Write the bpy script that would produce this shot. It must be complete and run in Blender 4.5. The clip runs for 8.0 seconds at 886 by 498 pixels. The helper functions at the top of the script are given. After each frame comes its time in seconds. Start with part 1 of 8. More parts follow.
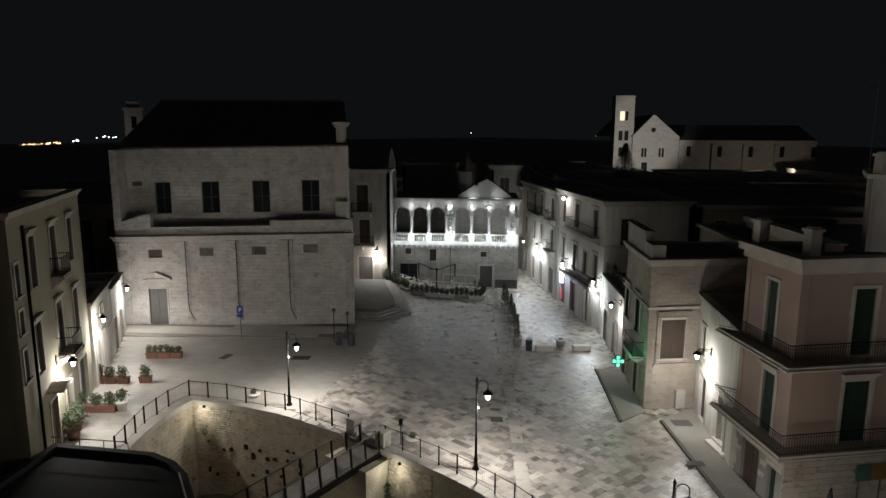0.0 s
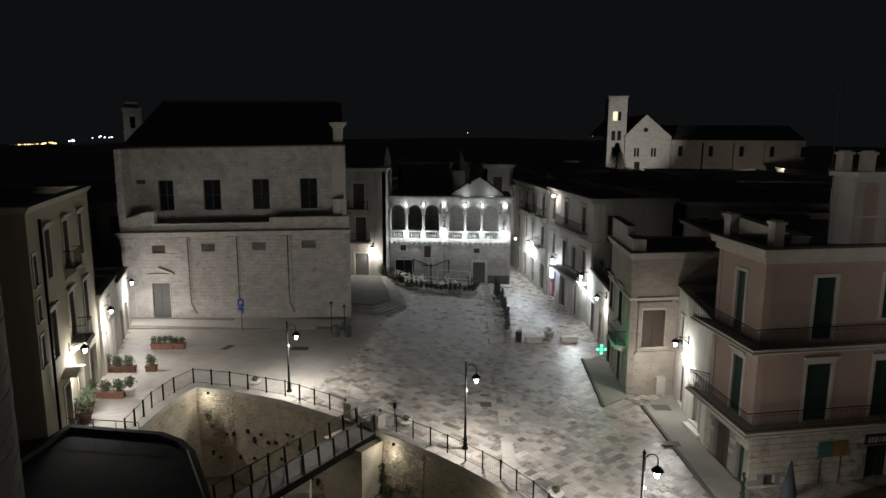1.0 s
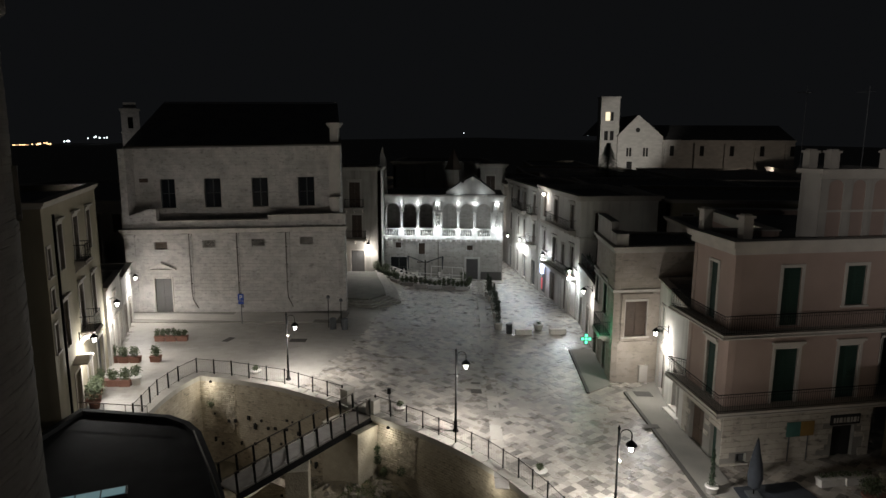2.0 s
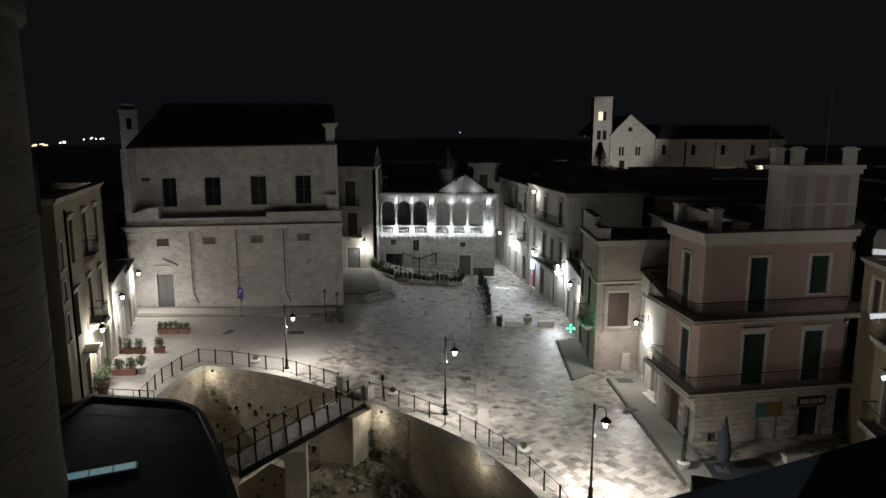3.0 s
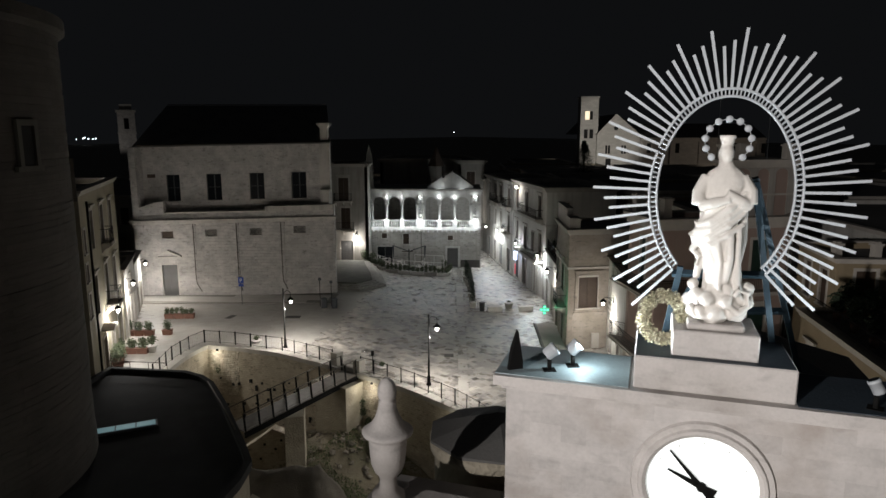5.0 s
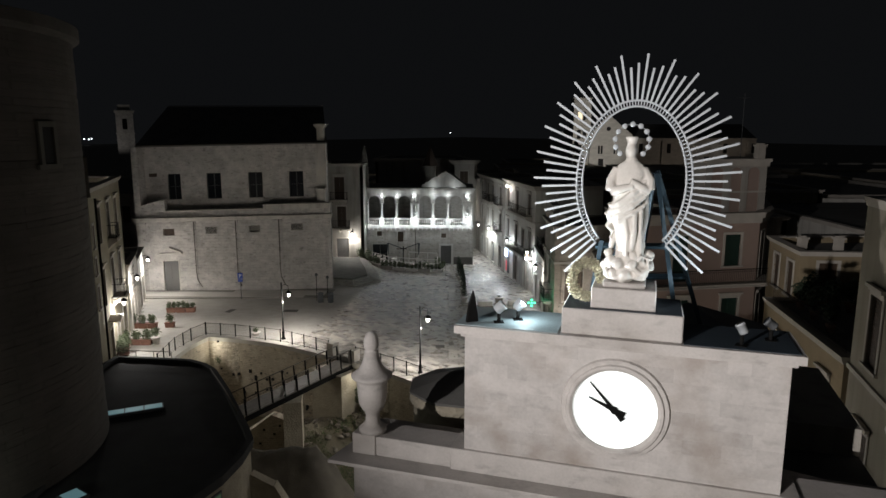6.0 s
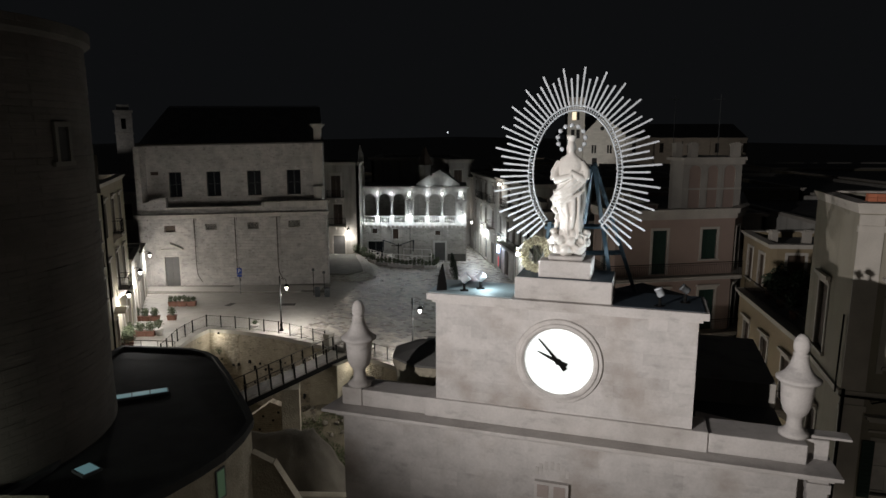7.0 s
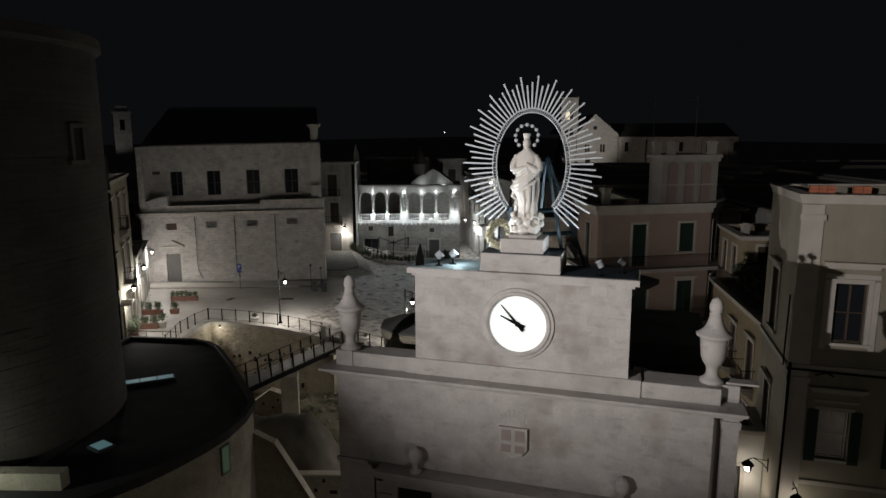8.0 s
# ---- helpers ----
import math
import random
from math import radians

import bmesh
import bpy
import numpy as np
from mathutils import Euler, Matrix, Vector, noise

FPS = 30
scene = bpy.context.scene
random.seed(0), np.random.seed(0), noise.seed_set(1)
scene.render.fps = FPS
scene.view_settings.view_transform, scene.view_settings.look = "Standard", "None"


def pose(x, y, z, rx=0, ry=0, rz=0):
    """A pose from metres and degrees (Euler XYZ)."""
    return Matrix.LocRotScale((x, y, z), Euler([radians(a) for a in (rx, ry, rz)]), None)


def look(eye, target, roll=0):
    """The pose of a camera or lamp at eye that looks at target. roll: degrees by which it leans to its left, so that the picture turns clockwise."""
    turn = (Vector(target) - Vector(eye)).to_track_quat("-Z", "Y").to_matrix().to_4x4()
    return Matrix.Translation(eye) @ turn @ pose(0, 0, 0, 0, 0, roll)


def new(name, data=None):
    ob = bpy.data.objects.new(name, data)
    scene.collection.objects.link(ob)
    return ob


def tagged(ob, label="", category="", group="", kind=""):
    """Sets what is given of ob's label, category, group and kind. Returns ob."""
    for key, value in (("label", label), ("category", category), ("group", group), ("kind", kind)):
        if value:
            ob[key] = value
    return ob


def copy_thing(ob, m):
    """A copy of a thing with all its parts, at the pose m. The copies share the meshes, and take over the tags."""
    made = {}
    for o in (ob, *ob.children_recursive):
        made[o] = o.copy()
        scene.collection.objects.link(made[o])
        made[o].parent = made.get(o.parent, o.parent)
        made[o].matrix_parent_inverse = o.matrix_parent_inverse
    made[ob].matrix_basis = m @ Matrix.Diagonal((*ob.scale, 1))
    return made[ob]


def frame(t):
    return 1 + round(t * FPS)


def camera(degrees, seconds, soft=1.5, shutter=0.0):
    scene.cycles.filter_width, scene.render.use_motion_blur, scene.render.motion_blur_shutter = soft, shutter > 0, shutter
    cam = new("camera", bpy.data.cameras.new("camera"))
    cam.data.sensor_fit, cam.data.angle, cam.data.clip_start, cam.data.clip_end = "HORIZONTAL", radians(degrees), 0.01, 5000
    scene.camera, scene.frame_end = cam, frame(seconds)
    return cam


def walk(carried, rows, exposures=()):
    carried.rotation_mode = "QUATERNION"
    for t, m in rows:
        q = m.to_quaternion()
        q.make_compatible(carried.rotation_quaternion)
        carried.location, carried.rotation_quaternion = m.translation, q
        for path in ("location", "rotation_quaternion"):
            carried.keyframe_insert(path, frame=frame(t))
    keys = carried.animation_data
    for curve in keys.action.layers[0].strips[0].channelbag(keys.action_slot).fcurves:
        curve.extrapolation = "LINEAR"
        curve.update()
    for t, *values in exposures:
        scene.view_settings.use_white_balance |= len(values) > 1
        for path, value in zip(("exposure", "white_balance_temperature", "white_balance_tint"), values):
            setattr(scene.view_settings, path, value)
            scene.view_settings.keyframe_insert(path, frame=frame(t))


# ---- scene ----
cam = camera(68.5, 8.0)
PATH = [
    (0, (-0.386, 1.694, 16.402), (-0.507, 3.66, 16.055), 0.3),
    (0.5, (-0.162, 0.753, 16.383), (-0.28, 2.719, 16.036), 0.3),
    (1, (0.039, -0.394, 16.39), (-0.072, 1.573, 16.043), 0.3),
    (2.5, (0.679, -3.411, 16.349), (0.584, -1.443, 16.003), 0.2),
    (3, (0.974, -4.511, 16.333), (0.883, -2.543, 15.987), 0.1),
    (3.5, (1.18, -5.501, 16.285), (1.094, -3.533, 15.939), 0.1),
    (4, (1.416, -6.655, 16.265), (1.336, -4.687, 15.918), 0.0),
    (4.5, (1.648, -7.725, 16.271), (1.571, -5.757, 15.923), -0.0),
    (6, (2.387, -11.106, 16.3), (2.324, -9.137, 15.953), -0.0),
    (6.5, (2.623, -12.09, 16.305), (2.564, -10.121, 15.959), 0.1),
    (7, (2.905, -13.221, 16.29), (2.85, -11.252, 15.942), -0.0),
    (7.5, (3.155, -14.295, 16.287), (3.103, -12.326, 15.938), -0.1),
    (8, (3.424, -15.529, 16.258), (3.377, -13.56, 15.91), -0.2),
]
walk(cam, [(t, look(eye, target, roll)) for t, eye, target, roll in PATH], [(0, 0.0), (4.5, 0.0), (6.5, -0.05), (7.2, -0.15), (8, -0.4)])

# ---- night sky ----
world = bpy.data.worlds.new("night_sky")
scene.world = world
world.use_nodes = True
bg = world.node_tree.nodes["Background"]
bg.inputs["Color"].default_value = (0.84, 0.9, 1.0, 1)
bg.inputs["Strength"].default_value = 0.0052


# ---- lamps ----
def glow(name, x, y, z, watts, colour=(1.0, 0.93, 0.82), radius=0.08):
    data = bpy.data.lights.new(name, "POINT")
    data.energy, data.color, data.shadow_soft_size = watts, colour, radius
    ob = new(name, data)
    ob.location = (x, y, z)
    return ob


def flood(name, eye, target, watts, degrees, colour=(1.0, 0.95, 0.88), blend=0.6, radius=0.1):
    data = bpy.data.lights.new(name, "SPOT")
    data.energy, data.color, data.shadow_soft_size = watts, colour, radius
    data.spot_size, data.spot_blend = radians(degrees), blend
    ob = new(name, data)
    ob.matrix_world = look(eye, target)
    return ob


WARM = (1.0, 0.9, 0.76)
NEUTRAL = (1.0, 0.97, 0.925)
COOL = (0.86, 0.95, 1.0)


def ground_z(x, y):
    def ease(v, a, b):
        q = min(max((v - a) / (b - a), 0), 1)
        return q * q * (3 - 2 * q)
    return -0.036 * min(max(x, -11.5), 12) - 0.7 * ease(y, 50, 76) * ease(x, -14, -4)


# ---- materials ----
def material(name, colour, rough=0.8, metal=0.0, spread=0.18, scale=1.5, grain=25.0, bump=0.3, depth=0.02,
             stain=0.0, stain_colour=(0.05, 0.045, 0.04), island=0.0, ob_random=0.0, courses=None, spec=0.4, streak=0.0, patch=0.0, gloss_spread=0.0, speck=0.0):
    """Colour with wear at two scales, fine relief, optional stains, stone courses and a tone per piece."""
    m = bpy.data.materials.new(name)
    m.use_nodes = True
    t = m.node_tree
    n, l = t.nodes, t.links
    bsdf = n["Principled BSDF"]
    bsdf.inputs["Roughness"].default_value = rough
    bsdf.inputs["Metallic"].default_value = metal
    bsdf.inputs["Specular IOR Level"].default_value = spec
    geo = n.new("ShaderNodeNewGeometry")
    pos = geo.outputs["Position"]

    def noise_node(s, detail=4.0, vec=None):
        q = n.new("ShaderNodeTexNoise")
        q.inputs["Scale"].default_value = s
        q.inputs["Detail"].default_value = detail
        l.new(vec or pos, q.inputs["Vector"])
        return q.outputs["Fac"]

    def maths(op, a, b):
        q = n.new("ShaderNodeMath")
        q.operation = op
        for i, v in enumerate((a, b)):
            if isinstance(v, (int, float)):
                q.inputs[i].default_value = v
            else:
                l.new(v, q.inputs[i])
        return q.outputs[0]

    big, fine = noise_node(scale, 6.0), noise_node(grain, 3.0)
    value = maths("ADD", maths("MULTIPLY", maths("SUBTRACT", big, 0.5), spread * 2.6), maths("MULTIPLY", maths("SUBTRACT", fine, 0.5), spread * 1.3))
    if island:
        value = maths("ADD", value, maths("MULTIPLY", maths("SUBTRACT", geo.outputs["Random Per Island"], 0.5), island * 2))
    if ob_random:
        info = n.new("ShaderNodeObjectInfo")
        value = maths("ADD", value, maths("MULTIPLY", maths("SUBTRACT", info.outputs["Random"], 0.5), ob_random * 2))
    if patch:
        info = n.new("ShaderNodeObjectInfo")
        tone = maths("FRACT", maths("ADD", geo.outputs["Random Per Island"], info.outputs["Random"]), 0.0)
        mask = n.new("ShaderNodeMapRange")
        mask.inputs["From Min"].default_value, mask.inputs["From Max"].default_value = 0.74, 0.82
        l.new(maths("ADD", maths("MULTIPLY", tone, 0.6), maths("MULTIPLY", noise_node(0.3, 2.0), 0.6)), mask.inputs["Value"])
        value = maths("ADD", value, maths("MULTIPLY", maths("SUBTRACT", tone, 0.5), patch * 1.5))
        value = maths("SUBTRACT", value, maths("MULTIPLY", mask.outputs[0], patch * 0.6))
    if speck:
        flat = n.new("ShaderNodeMapping")
        flat.inputs["Scale"].default_value = (1.0, 1.0, 2.2)
        l.new(pos, flat.inputs["Vector"])
        pits = n.new("ShaderNodeMapRange")
        pits.inputs["From Min"].default_value, pits.inputs["From Max"].default_value = 0.56, 0.7
        l.new(noise_node(2.6, 7.0, flat.outputs[0]), pits.inputs["Value"])
        value = maths("SUBTRACT", value, maths("MULTIPLY", pits.outputs[0], speck))
    if gloss_spread:
        l.new(maths("ADD", maths("MULTIPLY", maths("SUBTRACT", noise_node(1.1, 5.0), 0.5), gloss_spread), rough), bsdf.inputs["Roughness"])
    height = fine
    if courses:
        w, h, gap = courses
        mapping = n.new("ShaderNodeMapping")
        mapping.inputs["Rotation"].default_value = (radians(90), 0, 0)
        coord = n.new("ShaderNodeTexCoord")
        l.new(coord.outputs["Object"], mapping.inputs["Vector"])
        brick = n.new("ShaderNodeTexBrick")
        brick.inputs["Scale"].default_value = 1.0
        brick.inputs["Brick Width"].default_value = w
        brick.inputs["Row Height"].default_value = h
        brick.inputs["Mortar Size"].default_value = gap
        brick.inputs["Mortar Smooth"].default_value = 0.3
        brick.inputs["Color1"].default_value = (0.35, 0.35, 0.35, 1)
        brick.inputs["Color2"].default_value = (0.65, 0.65, 0.65, 1)
        brick.inputs["Mortar"].default_value = (0.3, 0.3, 0.3, 1)
        l.new(mapping.outputs[0], brick.inputs["Vector"])
        value = maths("ADD", value, maths("MULTIPLY", maths("SUBTRACT", brick.outputs["Color"], 0.5), 0.55))
        height = maths("SUBTRACT", maths("MULTIPLY", fine, 0.4), brick.outputs["Fac"])
    base = n.new("ShaderNodeHueSaturation")
    base.inputs["Color"].default_value = (*colour, 1)
    l.new(maths("ADD", value, 1.0), base.inputs["Value"])
    out = base.outputs[0]
    if stain or streak:
        mix = n.new("ShaderNodeMix")
        mix.data_type = "RGBA"
        ramp = n.new("ShaderNodeValToRGB")
        ramp.color_ramp.elements[0].position, ramp.color_ramp.elements[1].position = 0.5, 0.72
        if streak:
            sq = n.new("ShaderNodeMapping")
            sq.inputs["Scale"].default_value = (1.6, 1.6, 0.12)
            l.new(pos, sq.inputs["Vector"])
            l.new(noise_node(1.3, 5.0, sq.outputs[0]), ramp.inputs[0])
        else:
            l.new(noise_node(scale * 0.37 + 0.05, 7.0), ramp.inputs[0])
        l.new(maths("MULTIPLY", ramp.outputs[0], max(stain, streak)), mix.inputs["Factor"])
        l.new(out, mix.inputs["A"])
        mix.inputs["B"].default_value = (*stain_colour, 1)
        out = mix.outputs["Result"]
    l.new(out, bsdf.inputs["Base Color"])
    if bump:
        b = n.new("ShaderNodeBump")
        b.inputs["Strength"].default_value = bump
        b.inputs["Distance"].default_value = depth
        l.new(height, b.inputs["Height"])
        l.new(b.outputs[0], bsdf.inputs["Normal"])
    return m


def plain_glow(name, colour, strength):
    m = bpy.data.materials.new(name)
    m.use_nodes = True
    b = m.node_tree.nodes["Principled BSDF"]
    b.inputs["Base Color"].default_value = (*colour, 1)
    b.inputs["Emission Color"].default_value = (*colour, 1)
    b.inputs["Emission Strength"].default_value = strength
    return m


CHURCH = material("church_limestone", (0.46, 0.432, 0.405), 0.9, spread=0.26, scale=1.5, grain=12.0, courses=(0.62, 0.31, 0.012), bump=0.8, speck=0.35, stain=0.4, stain_colour=(0.25, 0.235, 0.215))
CHURCH_TRIM = material("church_trim_stone", (0.47, 0.44, 0.40), 0.9, spread=0.2, scale=1.2, streak=0.4, stain_colour=(0.15, 0.14, 0.12))
ASHLAR = material("gate_ashlar", (0.47, 0.442, 0.425), 0.9, spread=0.2, scale=2.4, grain=18.0, ob_random=0.07, stain=0.75, stain_colour=(0.27, 0.225, 0.19), bump=0.5, depth=0.015, speck=0.16)
MORTAR = material("gate_mortar", (0.44, 0.41, 0.39), 0.95, spread=0.15)
GATE_TRIM = material("gate_moulding_stone", (0.48, 0.45, 0.43), 0.88, spread=0.18, scale=2.0, stain=0.4, stain_colour=(0.25, 0.22, 0.19), bump=0.4, depth=0.015, speck=0.2)
LOGGIA = material("loggia_limestone", (0.50, 0.485, 0.455), 0.88, spread=0.2, scale=1.5, streak=0.35, stain_colour=(0.2, 0.19, 0.18), bump=0.5)
LOGGIA_WALL = material("loggia_wall_stone", (0.36, 0.34, 0.31), 0.92, spread=0.2, scale=0.8, courses=(0.7, 0.32, 0.012), speck=0.4, streak=0.4, stain_colour=(0.16, 0.15, 0.135))
PINK = material("pink_plaster", (0.315, 0.235, 0.2), 0.92, spread=0.10, scale=0.8, stain=0.25, stain_colour=(0.33, 0.24, 0.2), bump=0.15)
CREAM = material("cream_plaster", (0.29, 0.257, 0.185), 0.92, spread=0.12, scale=0.8, streak=0.35, stain_colour=(0.2, 0.175, 0.13), bump=0.2)
YELLOW = material("ochre_plaster", (0.26, 0.205, 0.13), 0.92, spread=0.12, scale=0.8, streak=0.3, stain_colour=(0.25, 0.2, 0.13), bump=0.2)
WHITE = material("white_plaster", (0.52, 0.50, 0.46), 0.92, spread=0.14, scale=0.8, streak=0.4, stain_colour=(0.24, 0.225, 0.2), bump=0.2)
GREY = material("grey_old_plaster", (0.36, 0.335, 0.30), 0.93, spread=0.18, scale=0.8, streak=0.5, stain_colour=(0.14, 0.13, 0.11), bump=0.3)
TRIM = material("pale_stone_trim", (0.43, 0.395, 0.35), 0.9, spread=0.14, scale=1.6, stain=0.3, stain_colour=(0.26, 0.23, 0.2), bump=0.25)
PALACE = material("dull_cream_plaster", (0.27, 0.245, 0.195), 0.92, spread=0.14, scale=0.9, streak=0.35, stain_colour=(0.15, 0.135, 0.1), bump=0.2)
STAINED = material("stained_beige_masonry", (0.31, 0.27, 0.228), 0.93, spread=0.22, scale=0.9, courses=(0.55, 0.28, 0.008), speck=0.35, stain=0.6, stain_colour=(0.2, 0.17, 0.13), bump=0.5)
RUSTIC = material("rusticated_limestone", (0.41, 0.37, 0.315), 0.92, speck=0.5, spread=0.16, scale=1.2, ob_random=0.09, stain=0.35, stain_colour=(0.25, 0.21, 0.17), bump=0.5)
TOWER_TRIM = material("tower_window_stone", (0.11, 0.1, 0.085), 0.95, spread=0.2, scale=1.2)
LEADED = material("dark_leaded_glass", (0.045, 0.05, 0.048), 0.35, spread=0.3, scale=2.0)
SHIELD = material("shield_fields", (0.34, 0.285, 0.26), 0.9, spread=0.15)
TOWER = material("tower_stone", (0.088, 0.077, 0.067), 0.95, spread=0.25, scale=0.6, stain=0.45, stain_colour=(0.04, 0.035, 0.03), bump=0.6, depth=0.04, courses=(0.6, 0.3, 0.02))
PAVING = material("worn_paving_slab", (0.345, 0.312, 0.275), 0.34, spread=0.24, scale=0.5, grain=9.0, bump=1.0, depth=0.03, spec=0.5, stain=0.5, stain_colour=(0.135, 0.122, 0.11), patch=0.85, gloss_spread=0.8)
PALEPAVE = material("pale_smooth_paving", (0.36, 0.335, 0.30), 0.6, spread=0.16, scale=0.3, grain=7.0, bump=0.4, depth=0.01, stain=0.35, stain_colour=(0.22, 0.205, 0.185), patch=0.12, gloss_spread=0.3)
JOINT = material("paving_joint", (0.235, 0.22, 0.195), 0.9, spread=0.3, scale=0.5, stain=0.3)
PAVEMENT = material("pale_pavement_slabs", (0.47, 0.44, 0.40), 0.75, spread=0.12, scale=0.5, island=0.08, stain=0.3, stain_colour=(0.22, 0.205, 0.185), bump=0.25)
COBBLE = material("dark_mossy_cobbles", (0.15, 0.145, 0.125), 0.85, spread=0.3, scale=1.0, grain=9.0, bump=0.8, depth=0.03, stain=0.4, stain_colour=(0.09, 0.095, 0.075))
KERB = material("dark_kerb_stone", (0.075, 0.07, 0.062), 0.8, spread=0.2)
IRON = material("black_wrought_iron", (0.008, 0.0078, 0.0075), 0.85, 0.0, spread=0.2, bump=0.1, spec=0.08)
RUST = material("weathered_steel", (0.12, 0.105, 0.09), 0.7, 0.4, spread=0.3, scale=3.0)
GREEN = material("dark_green_shutter_paint", (0.014, 0.036, 0.027), 0.55, spread=0.2, scale=3.0, bump=0.1)
BROWN = material("brown_wood", (0.062, 0.041, 0.028), 0.65, spread=0.25, scale=3.0, bump=0.3)
DARKDOOR = material("grey_door_paint", (0.1, 0.096, 0.092), 0.6, spread=0.15, scale=2.0, bump=0.1)
VOID = material("dark_interior", (0.02, 0.019, 0.018), 0.9, spread=0.1)
ROOF = material("dark_roof_felt", (0.13, 0.126, 0.12), 0.85, spread=0.3, scale=0.6, bump=0.3)
TILE = material("old_clay_roof_tile", (0.13, 0.095, 0.075), 0.9, spread=0.3, scale=1.0, island=0.2)
FELT = material("black_roof_felt", (0.045, 0.045, 0.046), 0.9, spread=0.3, scale=0.7, bump=0.4, spec=0.2)
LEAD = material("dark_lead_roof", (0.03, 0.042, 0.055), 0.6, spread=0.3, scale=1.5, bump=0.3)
# pale blue-grey that carries the floodlights' pool in its colour
LIT_SHEET = material("floodlit_blue_grey_sheet", (0.36, 0.43, 0.45), 0.55, 0.1, spread=0.25, scale=1.2, bump=0.2, stain=0.4)
STATUE = material("white_statue_stone", (0.62, 0.59, 0.55), 0.95, spec=0.15, spread=0.10, scale=3.0, stain=0.25, stain_colour=(0.4, 0.38, 0.35), bump=0.25)
RAYS = material("white_painted_metal", (0.38, 0.4, 0.42), 0.5, 0.1, spread=0.08, scale=4.0, bump=0.05)
BLUEIRON = material("blue_painted_steel", (0.032, 0.056, 0.075), 0.5, 0.3, spread=0.2, scale=4.0)
RUBBLE = material("rubble_masonry", (0.36, 0.32, 0.25), 0.95, spread=0.24, scale=1.4, grain=9.0, bump=1.0, depth=0.06, stain=0.45, stain_colour=(0.13, 0.11, 0.085))
RETAIN = material("retaining_wall_stone", (0.40, 0.345, 0.265), 0.93, speck=0.45, spread=0.24, scale=1.4, grain=12.0, courses=(0.27, 0.15, 0.02), bump=1.0, depth=0.05, stain=0.5, stain_colour=(0.15, 0.125, 0.095))
STONE = material("rough_moat_stone", (0.42, 0.37, 0.295), 0.93, spread=0.22, scale=2.0, grain=14.0, ob_random=0.22, bump=1.0, depth=0.03, stain=0.4, stain_colour=(0.16, 0.13, 0.1))
COPING = material("pale_coping_stone", (0.36, 0.335, 0.295), 0.85, spread=0.16, ob_random=0.08, stain=0.25, stain_colour=(0.25, 0.23, 0.2))
SOIL = material("moat_soil", (0.17, 0.145, 0.10), 1.0, spread=0.4, scale=0.8, bump=1.0, depth=0.08, stain=0.6, stain_colour=(0.045, 0.06, 0.025))
ROCK = material("rough_rock", (0.17, 0.15, 0.12), 0.95, spread=0.35, scale=1.0, bump=1.0, depth=0.08, ob_random=0.15, island=0.2)
GRASS = material("grass_blades", (0.065, 0.095, 0.032), 0.8, spread=0.2, island=0.35, bump=0)
LEAF = material("green_leaves", (0.078, 0.096, 0.05), 0.6, spread=0.15, scale=4.0, island=0.4, bump=0)
DRYLEAF = material("pale_dry_flowers", (0.46, 0.43, 0.31), 0.8, spread=0.2, island=0.3, bump=0)
PINE = material("dark_conifer_needles", (0.03, 0.045, 0.025), 0.8, spread=0.2, island=0.3, bump=0)
POT = material("terracotta_planter", (0.18, 0.088, 0.062), 0.85, spread=0.2, scale=4.0)
WHITEPOT = material("pale_stone_planter", (0.64, 0.61, 0.57), 0.85, spread=0.15, scale=4.0)
CATH = material("cathedral_limestone", (0.52, 0.49, 0.44), 0.9, spread=0.15, scale=0.25, courses=(1.1, 0.5, 0.02), bump=0.3)
CLOTH = material("dark_canvas", (0.035, 0.04, 0.05), 0.9, spread=0.2, scale=4.0)
BIN = material("grey_plastic", (0.09, 0.095, 0.10), 0.6, spread=0.15)
SIGNBLUE = material("blue_sign", (0.015, 0.05, 0.28), 0.4, spread=0.05, bump=0)
SIGNWHITE = material("white_sign_paint", (0.75, 0.75, 0.75), 0.5, spread=0.05, bump=0)
TEAL = material("teal_banner", (0.055, 0.14, 0.12), 0.7, spread=0.2, scale=3, bump=0)
OCHRE = material("ochre_banner", (0.23, 0.14, 0.04), 0.7, spread=0.2, scale=3, bump=0)
REDBRICK = material("red_clay_block", (0.38, 0.13, 0.07), 0.9, spread=0.2, scale=3)
LIT = plain_glow("lit_lantern_glass", (1.0, 0.96, 0.88), 9.0)
LITCOOL = plain_glow("lit_cool_lens", (0.9, 0.97, 1.0), 14.0)
LITGREEN = plain_glow("lit_green_cross", (0.16, 1.0, 0.6), 1.7)
LITSHOP = plain_glow("lit_shop_sign", (0.55, 0.66, 1.0), 3.5)
LITRED = plain_glow("lit_red_sign", (0.8, 0.16, 0.18), 0.3)
# emission added to lift the floodlit white dial
DIAL = plain_glow("brightened_clock_dial", (0.95, 1.0, 0.985), 0.55)
SKYLIGHT = plain_glow("lit_skylight_glass", (0.16, 0.30, 0.33), 0.42)
SLOTGLOW = plain_glow("dim_green_window", (0.05, 0.085, 0.05), 0.5)
CITY = plain_glow("far_city_light", (1.0, 0.62, 0.3), 5.0)
CITYCOOL = plain_glow("far_white_light", (0.85, 0.92, 1.0), 6.0)
GLASS = bpy.data.materials.new("window_glass")
GLASS.use_nodes = True
_g = GLASS.node_tree.nodes["Principled BSDF"]
_g.inputs["Base Color"].default_value = (0.015, 0.017, 0.02, 1)
_g.inputs["Roughness"].default_value = 0.08


